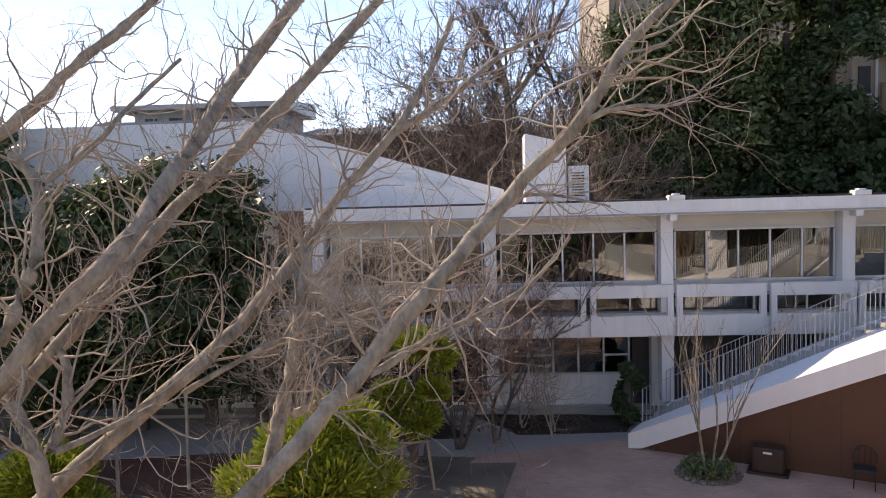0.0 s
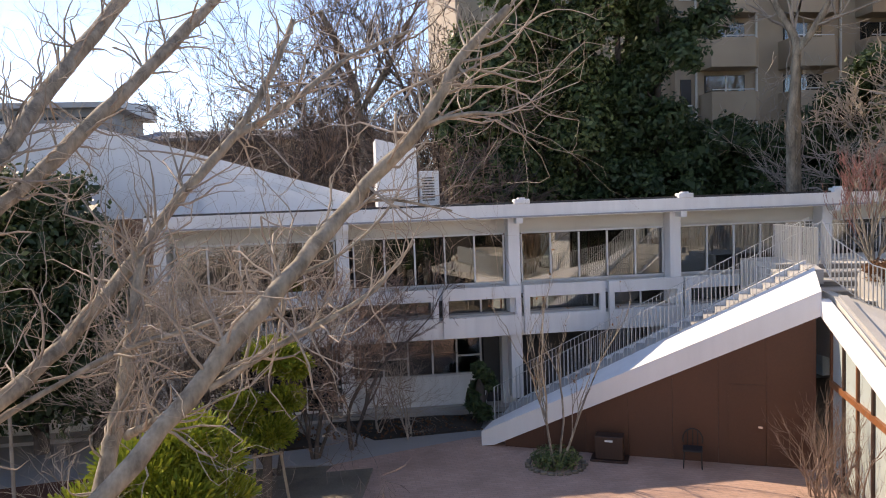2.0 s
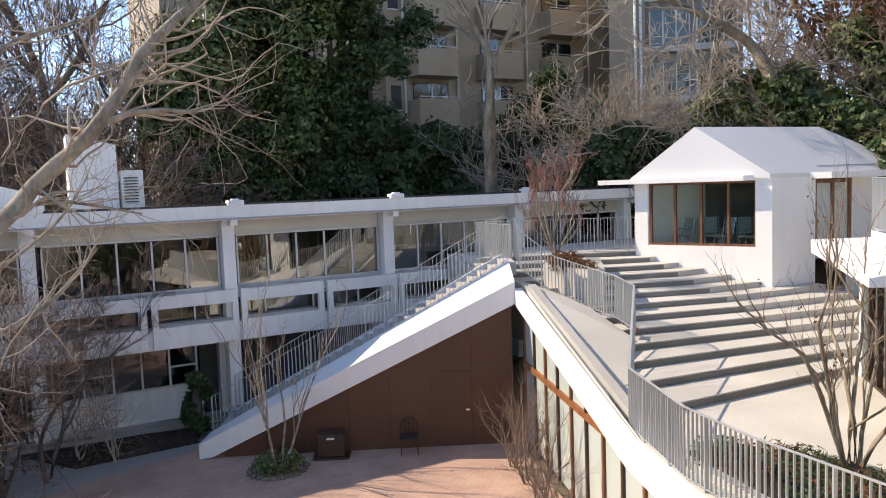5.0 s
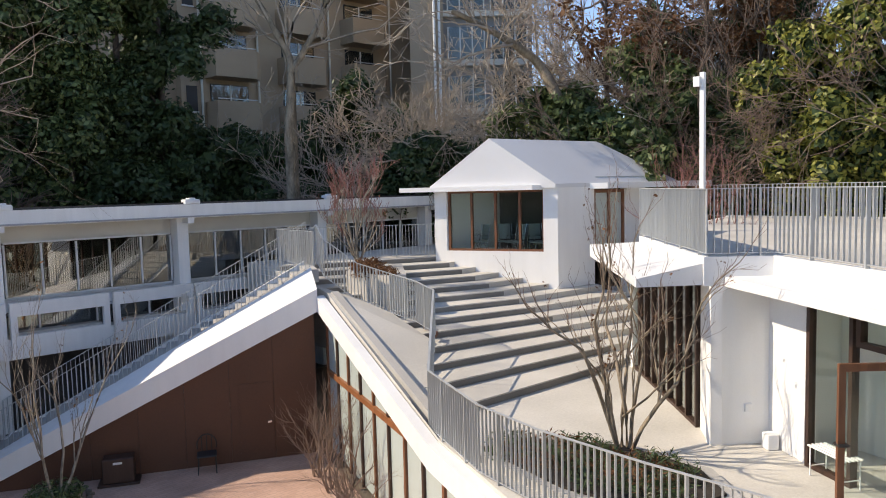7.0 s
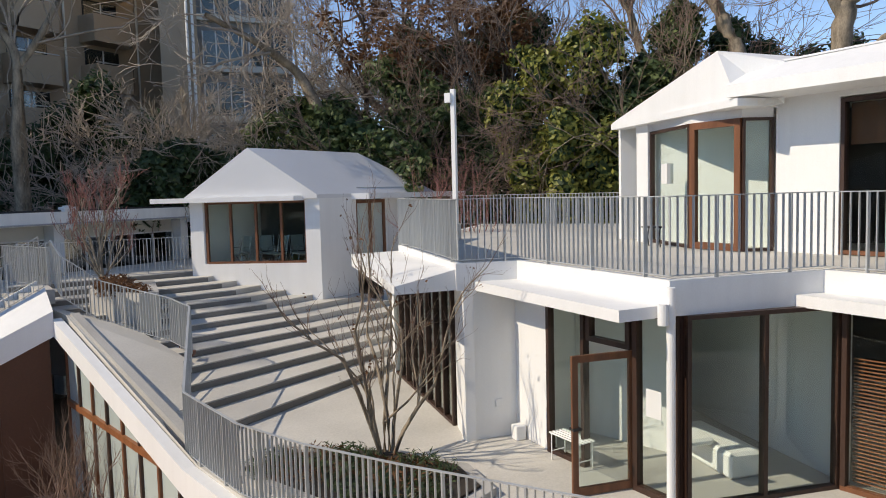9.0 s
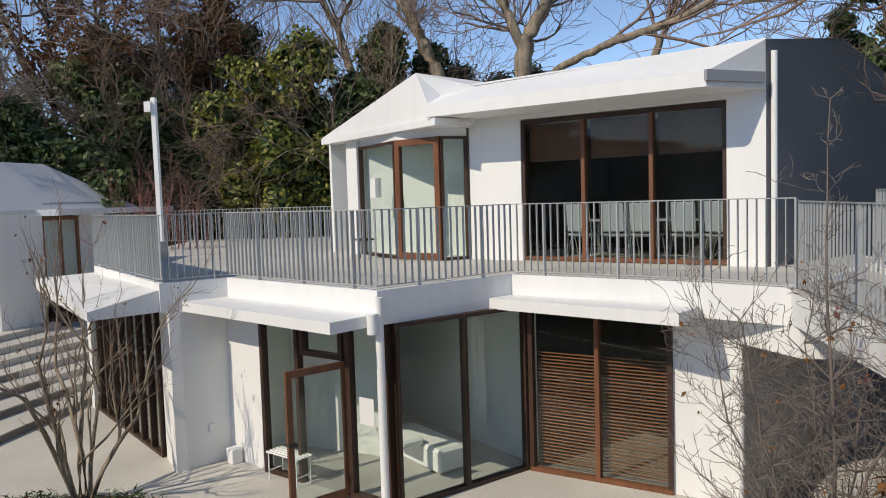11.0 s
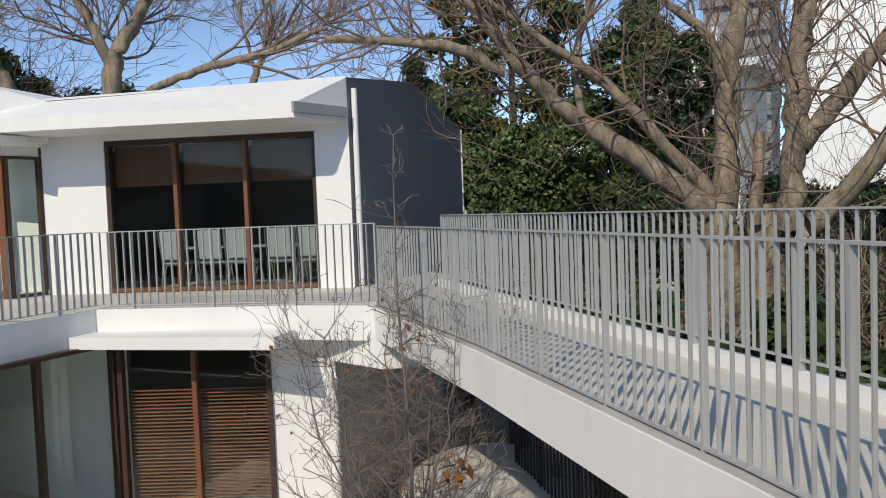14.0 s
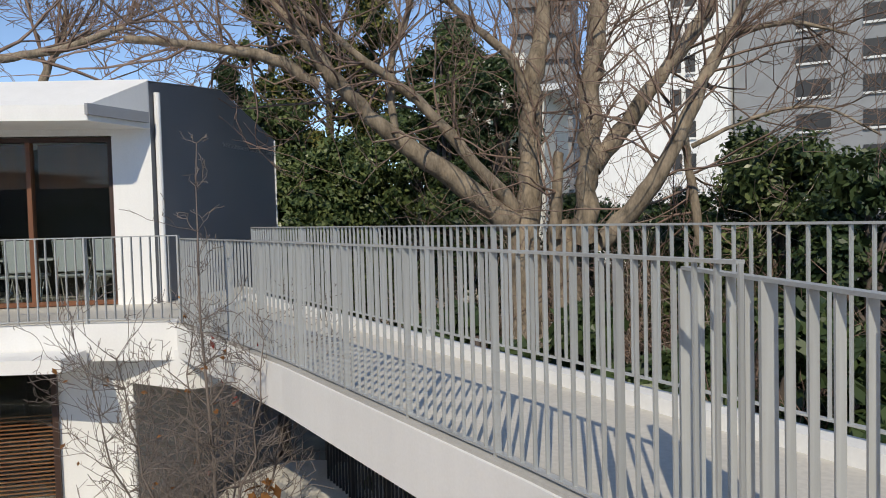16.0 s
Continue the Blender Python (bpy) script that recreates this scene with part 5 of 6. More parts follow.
# bare trees before the flats, on the bank and behind the old building
BT = "tall bare deciduous tree with fine twigs on the wooded bank"
for i, (a, d, h, r, sd, bk, twm) in enumerate((
    (83, 34, 20, 0.28, 3, BARK_DARK, TWIG_BROWN), (74, 36, 20, 0.28, 4, BARK_DARK, TWIG_BROWN), (65, 35, 20, 0.3, 5, BARK_DARK, TWIG_BROWN), (59, 34, 20, 0.3, 6, BARK_DARK, TWIG_BROWN), (61.5, 31, 17, 0.2, 24, BARK_BIG, TWIG_BROWN),
    (94, 33, 15, 0.22, 7, BARK_DARK, TWIG_BROWN), (101, 32, 13, 0.2, 8, BARK_DARK, TWIG_BROWN), (69, 33, 19, 0.22, 22, BARK_BIG, TWIG_BROWN), (55.5, 31, 18, 0.26, 9, BARK_BIG, TWIG), (51, 29, 17.5, 0.26, 10, BARK_BIG, TWIG), (48, 29, 18, 0.24, 11, BARK, TWIG), (45, 28.5, 17, 0.22, 15, BARK_BIG, TWIG), (42.5, 30, 17, 0.2, 25, BARK, TWIG), (53, 33, 19, 0.24, 26, BARK_DARK, TWIG),
    (35.8, 29, 15, 0.2, 12, BARK, TWIG), (39.5, 30, 16, 0.2, 14, BARK, TWIG), (86, 31, 17, 0.22, 27, BARK_BIG, TWIG_BROWN), (78, 32, 18, 0.24, 28, BARK_BIG, TWIG_BROWN))):
    if a < 40:
        d = 31.0 / math.cos(radians(a))
    elif a < 57:
        d, h = d + 6, h + 3
    x, y = az(a, d)
    bare_tree("bare_tree", BT, x, y, YARD + (2 if a > 60 else 0.5), h, 500 + sd, bk, twm, r=r * 0.8, levels=6, spread=0.42, up=0.05, split=3, group="bare trees", keep=0.72, first=0.3, dense=a < 70, fine=0.019 if 40 < a < 58 else 0.010)
for i, (a, d, h) in enumerate(((4.5, 34, 17), (7.0, 33, 17), (1.0, 36, 15), (-5, 36, 13), (-10, 38, 13), (9.2, 31, 11), (-2, 33, 13), (3.0, 30, 12), (6.0, 30, 13), (-4, 31, 11), (-8, 32, 11), (-13, 34, 11))):
    x, y = az(a, d)
    bare_tree("bare_tree", "tall bare dark-stemmed tree behind the old building", x, y, YARD + 1, h, 540 + i, BARK_DARK, TWIG_BROWN, r=0.2, levels=6, spread=0.45, up=0.05, split=3, group="bare trees", keep=0.74, first=0.29, dense=True, fine=0.014)
for i, (a, d, h) in enumerate(((-1.5, 37, 21), (2.5, 38, 22), (5.5, 37, 22), (-7, 40, 19), (-4.5, 36, 18), (-10, 38, 17), (-13.5, 40, 15))):
    x, y = az(a, d)
    bare_tree("bare_tree", "tall bare tree with a dense dark net of fine twigs", x, y, YARD + 1, h, 900 + i, BARK_DARK, BARK_DARK, r=0.26, levels=7, spread=0.45, up=0.06, split=3, group="bare trees", keep=0.74, first=0.27, fine=0.012)
# trees that keep their rusty winter leaves
for i, (a, d, z0, z1, r) in enumerate(((59, 32.5, 8, 14.5, 2.6), (63, 33, 8.5, 14, 2.4), (56, 33.5, 9, 14, 2.2), (66.5, 32.5, 9, 13, 1.8))):
    evergreen(a, d, z0, z1, r, 440 + i, LEAF_RUST, n=2600, size=0.1, name="rusty_tree", label="half-bare tree keeping rusty brown winter leaves", group="rusty trees", blobs=22, puff=0.3)
# thin bare trees in the courtyard beds
for i, (a, d, h, st) in enumerate(((-6.5, 19.5, 8.6, 3), (-3.5, 20.5, 8.0, 3), (-9.5, 19.5, 8.6, 3), (-0.5, 21, 7.5, 2), (-13.5, 19, 7.5, 3))):
    x, y = az(a, d)
    bare_tree("bare_tree", "thin many-stemmed bare tree in the courtyard bed", x, y, YARD, h, 560 + i, BARK_DARK, TWIG_BROWN if i % 2 else TWIG, r=0.065, levels=6, stems=st, spread=0.45, up=0.1, split=3, group="courtyard trees", keep=0.7, first=0.3, fine=0.006)
for i, (a, d, h) in enumerate(((-17, 16, 4.5), (-20.5, 13, 4.0), (-24, 12, 4.5), (-27, 10, 4.0), (-12, 15, 3.6), (1.5, 22.2, 4.6), (4.0, 21.5, 4.2))):
    x, y = az(a, d)
    bare_tree("bare_shrub", "tangled bare shrub with pale twigs in the courtyard", x, y, YARD, h, 580 + i, TWIG, TWIG, r=0.035, levels=5, stems=3, spread=0.5, up=0.1, split=3, group="bare shrubs", keep=0.74, first=0.3, crook=0.2)


# small trees of the terraces, with a few dry leaves left
def few_leaves(t, out, seed, n, material, size=0.045):
    rng = np.random.default_rng(seed)
    tips = [q[0][-1] for q in out[0]]
    c = np.array([tips[i] for i in rng.integers(0, len(tips), n)])
    mesh_ob("dry_leaves", leaves(rng, [(*p, 0.05, 0.05, 0.05) for p in c], n, size, 0.6), material, t, smooth=False)


t, o = bare_tree("young_tree", "slender bare many-stemmed tree in the brick courtyard", 5.25, 18.2, YARD + 0.1, 6.4, 31, BARK, TWIG, r=0.036, levels=4, stems=4, spread=0.25, up=0.35, split=3, first=0.42, keep=0.55)
few_leaves(t, o, 1, 40, LEAF_DRY, 0.035)
t, o = bare_tree("young_tree", "bare many-stemmed tree rising from the terrace planter", 10.35, 6.35, LOW + 0.2, 4.7, 32, BARK_BIG, TWIG_BROWN, r=0.045, levels=4, stems=6, spread=0.34, up=0.22, split=3, first=0.45, keep=0.6)
few_leaves(t, o, 2, 90, LEAF_RUST, 0.03)
t, o = bare_tree("young_tree", "red-twigged bare tree in the plaza planter", 14.2, 18.0, 1.6, 5.0, 33, BARK, TWIG_RED, r=0.05, levels=5, stems=4, spread=0.36, up=0.34, split=3, first=0.34, keep=0.64, fine=0.006)


def branching_tree(x, y, z, h, seed):
    """A slender leader and low stems, with crooked side branches that shorten towards the top."""
    rng = np.random.default_rng(seed)
    t = thing("young_tree", "bare branching tree with a few dry leaves beside the footbridge", "tree")
    out = {i: [] for i in range(4)}
    stems = [(h, 0.0, 0.0, 0.026)]
    for k in range(6):
        a = k * 1.05 + rng.uniform(-0.3, 0.3)
        stems.append((h * rng.uniform(0.5, 0.66), 0.3 * math.cos(a), 0.3 * math.sin(a), 0.018))
    for hh, lx, ly, r in stems:
        n = 12
        q = [np.array([x + lx * 0.2, y + ly * 0.2, z - 0.05])]
        for i in range(n):
            bend = 1.0 - 0.5 * i / n
            q.append(q[-1] + np.array([lx * bend * 1.2, ly * bend * 1.2, 1.0]) * hh / n + np.append(rng.normal(0, 0.03, 2), 0))
        rr = np.linspace(r, 0.005, n + 1)
        mesh_ob("stem", tubes([(q, rr)], 7), TWIG_GREY, t)
        for i in range(2, n + 1):
            f = i * hh / n / h
            for k in range(5 if f < 0.6 else 3):
                a = rng.uniform(0, 6.283)
                d = np.array([math.cos(a), math.sin(a), rng.uniform(0.15, 0.8)])
                grow(rng, q[i], d, (0.62 * (1 - f) ** 0.8 + 0.1) * rng.uniform(0.6, 1.25), max(rr[i] * 0.5, 0.004), 3, out, 0.16, 0.55, 2, 0.62, 0.6, 0.15)
    mesh_ob("twigs", tubes([(p, np.maximum(w, 0.0028)) for i in out for p, w in out[i]], 4), TWIG_GREY, t)
    return t, out


t, o = branching_tree(7.7, -3.0, LOW, 5.25, 34)
few_leaves(t, o, 4, 60, LEAF_DRY, 0.03)
few_leaves(t, o, 5, 9, LEAF_RED, 0.045)
rng = np.random.default_rng(6)
mesh_ob("dry_leaves", leaves(rng, [(7.0, -3.3, 1.55, 0.18, 0.18, 0.1)], 26, 0.075, 0.5, 0.6), LEAF_DRY, t, smooth=False)
for i, (x, y, z, h, m, lb) in enumerate(((10.0, 14.0, YARD, 3.4, TWIG_BROWN, "bare shrub at the foot of the window wall"), (10.3, 15.0, YARD, 2.8, TWIG_BROWN, "bare shrub at the foot of the window wall"), (9.3, 12.6, YARD, 3.2, TWIG_BROWN, "bare shrub at the foot of the window wall"), (8.8, 11.2, YARD, 2.8, TWIG_BROWN, "bare shrub at the foot of the window wall"),
                                        (19.5, 10.4, 1.5, 5.0, TWIG_RED, "red-twigged bare shrub behind the terrace"), (20.6, 10.0, 1.5, 4.6, TWIG_RED, "red-twigged bare shrub behind the terrace"), (17.9, 23.5, 3.5, 3.2, TWIG, "pale bare shrub behind the pavilion"))):
    bare_tree("bare_shrub", lb, x, y, z, h, 600 + i, m, m, r=0.03, levels=4, stems=5, spread=0.36, up=0.25, split=3, group="terrace shrubs", first=0.36, keep=0.68)


# pines with bright needles
def pine(x, y, pads, seed, label, lean):
    rng = np.random.default_rng(seed)
    t = thing("pine_tree", label, "tree", "garden pines")
    mid = np.mean([p[:2] for p in pads], axis=0)
    tr = [([(x, y, YARD - 0.1), (x + lean, y, YARD + 1.2), (mid[0], mid[1], max(p[2] for p in pads))], [0.13, 0.1, 0.04])]
    for p in pads:
        tr.append(([(x + lean, y, YARD + 0.8 + 0.4 * (p[2] - YARD - 0.8)), (p[0], p[1], p[2] - 0.15)], [0.06, 0.025]))
    mesh_ob("trunk", tubes(tr, 7), BARK_DARK, t)
    n = 12000
    b = np.array(pads)
    k = rng.choice(len(b), n, p=b[:, 3] ** 2 / (b[:, 3] ** 2).sum())
    d = rng.normal(size=(n, 3))
    d /= np.linalg.norm(d, axis=1, keepdims=True)
    c = b[k, :3] + d * np.stack([b[k, 3], b[k, 3], b[k, 3] * 0.55], 1) * rng.uniform(0.55, 1.0, (n, 1))
    w = d + rng.normal(0, 0.35, (n, 3)) + np.array([0, 0, 0.55])
    w /= np.linalg.norm(w, axis=1, keepdims=True)
    u = np.cross(w, rng.normal(size=(n, 3)))
    u /= np.linalg.norm(u, axis=1, keepdims=True)
    ln = rng.uniform(0.1, 0.24, (n, 1))
    v = np.stack([c - u * 0.012, c + u * 0.012, c + w * ln + u * 0.022, c + w * ln - u * 0.022], 1).reshape(-1, 3)
    mesh_ob("needles", (v, np.arange(4 * n).reshape(-1, 4)), PINE, t, smooth=False)
    return t


pine(-2.9, 13.0, [(-2.75, 13.05, 0.15, 0.6), (-3.38, 12.6, -0.2, 0.74), (-2.26, 13.0, -0.25, 0.5), (-4.05, 12.2, -0.7, 0.62), (-2.9, 12.3, -0.7, 0.84), (-2.15, 12.9, -0.9, 0.5), (-3.5, 12.6, -1.3, 0.9), (-2.6, 12.6, -1.5, 0.8)], 71, "rounded garden pine with bright yellow-green needles", 0.05)
pine(-1.95, 17.3, [(-1.63, 17.26, 0.6, 0.52), (-1.2, 17.3, 0.3, 0.36), (-2.4, 17.2, -0.5, 0.37), (-1.4, 17.3, -0.46, 0.38), (-1.82, 17.25, -1.15, 0.55), (-2.2, 17.2, -0.8, 0.3)], 72, "tiered garden pine held by timber stakes", 0.1)
pine(-9.2, 14.5, [(-9.2, 14.5, -1.4, 0.9), (-9.9, 14.4, -1.9, 0.8), (-8.7, 14.3, -2.1, 0.8)], 73, "low rounded garden pine by the mulch", 0.0)
# brown thicket round the old tree
for i, (a, d, h) in enumerate(((129, 17, 7), (133, 18, 7.5), (138, 17, 7), (142, 16, 7.5), (146, 15, 7), (151, 13.5, 7), (135, 15.5, 6), (140, 20, 9), (145, 20, 9), (148, 17, 8), (153, 16, 7.5), (157, 14, 7), (143, 22, 10))):
    x, y = az(a, d)
    bare_tree("thicket_shrub", "tangled brown thicket around the old tree's foot", x, y, YARD + 1, h, 640 + i, TWIG_BROWN, TWIG if i % 3 == 0 else TWIG_BROWN, r=0.045, levels=5, stems=3, spread=0.5, up=0.12, split=3, group="thicket", keep=0.76, first=0.32, crook=0.2, fine=0.007)


# ---- buildings in the distance ----
def flats():
    """Tan-tiled flats: a shaded front with bays of solid balconies."""
    t = thing("apartment_building", "tan-tiled apartment block with solid rounded balconies behind the trees", "building")
    y, top = 40.0, 18.2
    part("wall", prism(B(), [(6.6, y), (18.6, y), (18.6, y + 12), (6.6, y + 12)], YARD, top), TAN, t)
    part("wall", prism(B(), [(18.6, y - 0.6), (37.5, y - 0.6), (37.5, y + 12), (18.6, y + 12)], YARD, top), TAN, t)
    part("roof", prism(B(), [(6.3, y - 0.7), (37.8, y - 0.7), (37.8, y + 12.2), (6.3, y + 12.2)], top, top + 0.5), GREYROOF, t)
    for k in range(5):
        z = 7.7 + 2.86 * k - 2.86
        for x0, x1 in ((20.0, 22.95), (24.7, 27.6), (29.4, 32.3)):
            b = part("balcony", prism(B(), [(x0, y - 2.0), (x1 - 0.4, y - 2.0), (x1, y - 1.6), (x1, y - 0.55), (x0, y - 0.55)], z - 0.1, z + 1.45), TAN, t)
            part("handrail", prism(B(), [(x0 + 0.1, y - 1.9), (x1 - 0.4, y - 1.9), (x1 - 0.4, y - 1.84), (x0 + 0.1, y - 1.84)], z + 1.55, z + 1.6), GALV, b)
            w = part("window", seg(B(), (x0 + 0.3, y - 0.64), (x1 - 0.3, y - 0.64), 0.06, z + 0.2, z + 2.5), BLACK, t)
            part("window_frame", seg(B(), ((x0 + x1) / 2, y - 0.68), ((x0 + x1) / 2 + 0.08, y - 0.68), 0.06, z + 0.2, z + 2.5), ALU, w)
            g = part("pane", seg(B(), (x0 + 0.35, y - 0.69), (x1 - 0.35, y - 0.69), 0.01, z + 0.25, z + 2.45), GLASS_DIM, w)
        w = part("window", seg(B(), (18.9, y - 0.64), (19.5, y - 0.64), 0.06, z + 0.9, z + 2.3), BLACK, t)
        part("window_frame", seg(B(), (18.85, y - 0.66), (19.55, y - 0.66), 0.06, z + 0.84, z + 0.92), ALU, w)
    for x in (19.75, 23.3, 28.4, 33.4):
        bm = B()
        bmesh.ops.create_cone(bm, cap_ends=True, segments=8, radius1=0.07, radius2=0.07, depth=top - YARD, matrix=Matrix.Translation((x, y - 0.75, (top + YARD) / 2)))
        part("downpipe", bm, CREAM, t)
    return t


flats()


def flats_2():
    t = thing("apartment_building", "pale grey apartment block with glazed bays behind bare trees", "building")
    P0, P1 = (30.2, 33.6), (41, 24)
    d = Vector((P1[0] - P0[0], P1[1] - P0[1])).normalized()
    n = Vector((-d.y, d.x)) * -1
    o = lambda u, v: (P0[0] + d.x * u - n.x * v, P0[1] + d.y * u - n.y * v)
    part("wall", prism(B(), [o(0, 0), o(2.0, 0), o(2.0, 8), o(0, 8)], YARD, 21.5), TAN, t)
    part("wall", prism(B(), [o(2.0, 0.8), o(7.4, 0.8), o(7.4, 8), o(2, 8)], YARD, 21), FARGREY, t)
    for k in range(5):
        z = 6.0 + 2.9 * k
        for u in (2.3, 4.9):
            w = part("window", seg(B(), o(u, 0.75), o(u + 2.2, 0.75), 0.08, z, z + 1.9), GLASS_DIM, t)
            for j in range(4):
                part("window_frame", seg(B(), o(u + j * 0.73 - 0.04, 0.68), o(u + j * 0.73 + 0.04, 0.68), 0.06, z, z + 1.9), ALU, w)
        part("ledge", seg(B(), o(2.0, 0.6), o(7.4, 0.6), 0.5, z - 0.45, z - 0.1), CREAM, t)
    for u in (1.45, 1.75):
        bm = B()
        p = o(u, -0.1)
        bmesh.ops.create_cone(bm, cap_ends=True, segments=8, radius1=0.08, radius2=0.08, depth=24, matrix=Matrix.Translation((*p, 9.2)))
        part("downpipe", bm, WHITE, t)


flats_2()


def far_houses():
    t = thing("far_building", "grey two-storey building with a shallow pitched roof in the distance", "building")
    part("wall", prism(B(), [(-28.5, 60), (-17, 60), (-17, 70), (-28.5, 70)], YARD, 11.6), FARGREY, t)
    part("roof", prism(B(), [(-30, 59), (-16, 59), (-16, 71), (-30, 71)], 11.6, [12.0, 12.0, 13.1, 13.1]), GREYROOF, t)
    part("terrace_wall", prism(B(), [(-31, 58.2), (-16, 58.2), (-16, 58.5), (-31, 58.5)], 9.5, 10.6), FARGREY, t)
    for x in (-27.6, -25.6, -23.6, -21.6, -19.6):
        for z in (9.7, 7.0):
            w = part("window", seg(B(), (x, 59.95), (x + 1.0, 59.95), 0.1, z, z + 1.3), BLACK, t)
            part("window_frame", seg(B(), (x - 0.06, 59.9), (x + 1.06, 59.9), 0.1, z - 0.1, z), ALU, w)
    t = thing("far_building", "low dark-roofed houses in the distance", "building")
    part("wall", prism(B(), [(-48, 62), (-34, 62), (-34, 72), (-48, 72)], YARD, 10.0), FARGREY, t)
    part("roof", prism(B(), [(-49, 61), (-33, 61), (-33, 73), (-49, 73)], 10.0, [10.3, 10.3, 11.6, 11.6]), GREYWALL, t)
    for x in (-46, -42, -38):
        part("window", seg(B(), (x, 61.9), (x + 1.6, 61.9), 0.1, 7.5, 8.9), GLASS_DIM, t)
    t = thing("far_building", "brown-roofed building behind bare trees", "building")
    part("wall", prism(B(), [(-14, 58), (2, 58), (2, 66), (-14, 66)], YARD, 8.8), TAN, t)
    part("roof", prism(B(), [(-15, 57), (3, 57), (3, 67), (-15, 67)], 8.8, [9.0, 9.0, 10.4, 10.4]), GREYWALL, t)
    # white side wing of the old building with sloping parapets
    t = thing("white_annex", "white annex with a sloping parapet beside the old building", "building")
    part("wall", prism(B(), [(-19, 26.0), (-8.5, 26.0), (-8.5, 30), (-19, 30)], YARD, 6.9), WHITE, t)
    part("sloping_wall", prism(B(), [(-8.5, 26.0), (0.6, 26.0), (0.6, 26.25), (-8.5, 26.25)], 3.7, [6.95, 4.25, 4.25, 6.95]), WHITE, t)
    part("low_wall", prism(B(), [(-4.4, 25.4), (0.6, 25.4), (0.6, 25.6), (-4.4, 25.6)], 3.7, [4.9, 4.1, 4.1, 4.9]), WHITE, t)
    part("wall", prism(B(), [(-12, 24.2), (-5.3, 24.2), (-5.3, 26), (-12, 26)], YARD, 0.2), WHITE_OLD, t)
    for x in (-11, -9, -7):
        part("window", seg(B(), (x, 24.15), (x + 1.3, 24.15), 0.1, -2.0, -0.6), GLASS_DIM, t)
    # beyond the bridge
    t = thing("tower_block", "tall white tower block seen through bare branches", "building")
    part("wall", prism(B(), [(50.5, -55), (40.5, -62.5), (44, -74), (57, -66)], YARD, 42), WHITE, t)
    part("wall", prism(B(), [(40.5, -63.5), (16, -76), (19, -86), (44, -75)], YARD, 26), FARGREY, t)
    for k in range(8):
        for u in (0.06, 0.16, 0.6, 0.7, 0.8, 0.9):
            if u > 0.5:
                p, q = lerp((40.5, -63.4), (16, -75.9), (u - 0.5) * 1.9), lerp((40.5, -63.4), (16, -75.9), (u - 0.5) * 1.9 + 0.1)
            else:
                p, q = lerp((50.5, -54.9), (40.5, -62.4), u + 0.55), lerp((50.5, -54.9), (40.5, -62.4), u + 0.62)
            w = part("window", seg(B(), p, q, 0.12, 2 + 3 * k, 3.5 + 3 * k), BLACK, t)
            part("window_frame", seg(B(), p, q, 0.3, 1.8 + 3 * k, 2 + 3 * k), ALU, w)
    t = thing("slab_block", "grey slab block with rows of balconies far behind the tower", "building")
    part("wall", prism(B(), [(66, -59), (61.5, -64), (66, -70), (71, -65)], YARD, 45), FARGREY, t)
    for k in range(14):
        part("balcony", seg(B(), (66, -58.5), (61.2, -63.8), 0.6, 1 + 3 * k, 2.2 + 3 * k), GREYWALL, t)
    t = thing("hillside_house", "cream house with grey roof and a balcony behind the trees", "building")
    part("wall", prism(B(), [(31.2, -22.5), (26.5, -25.8), (30, -31), (35, -28)], YARD, 10.0), CREAM, t)
    part("roof", prism(B(), [(31.8, -21.6), (25.6, -26.0), (29.6, -32), (35.8, -28)], 10.0, [10.25, 10.25, 11.6, 11.6]), ROOFWHITE, t)
    part("upper_room", prism(B(), [(31.0, -24), (28, -26), (30, -29), (33, -27)], 10.2, 12.2), CREAM, t)
    for u in (0.15, 0.55):
        p, q = lerp((31.15, -22.4), (26.45, -25.7), u), lerp((31.15, -22.4), (26.45, -25.7), u + 0.25)
        w = part("window", seg(B(), p, q, 0.12, 7.4, 9.2), GLASS_DIM, t)
        part("window_frame", seg(B(), p, q, 0.3, 7.25, 7.4), ALU, w)
    part("balcony", seg(B(), lerp((31.15, -22.2), (26.45, -25.5), 0.1), lerp((31.15, -22.2), (26.45, -25.5), 0.9), 0.9, 6.4, 7.2), TAN, t)


far_houses()


# unseen additions: a white block that bounces light, and trees that close the courtyard
hb = thing("entrance_building", "unseen plain white block added to bounce sunlight into the courtyard", "building")
part("wall", prism(B(), [(-3.6, -5.0), (-26, 2.0), (-28, -4.0), (-5.6, -11.0)], YARD, 8.6), WHITE, hb)
part("roof", prism(B(), [(-3.4, -4.8), (-26.2, 2.3), (-28.3, -4.2), (-5.7, -11.3)], 8.6, 8.85), GREYROOF, hb)
# added out of view so the house windows mirror dark leaves, not sky
for i, (a, d, z1) in enumerate(((-37, 30, 9.0), (-43, 33, 10.0), (-49, 31, 9.0), (-55, 33, 10.0), (-62, 31, 9.0), (-70, 30, 9.5))):
    evergreen(a, d, -2.0, z1, 3.4, 460 + i, LEAF_DARK, n=4500, size=0.17, label="unseen evergreen tree added to keep bright sky out of the window reflections")


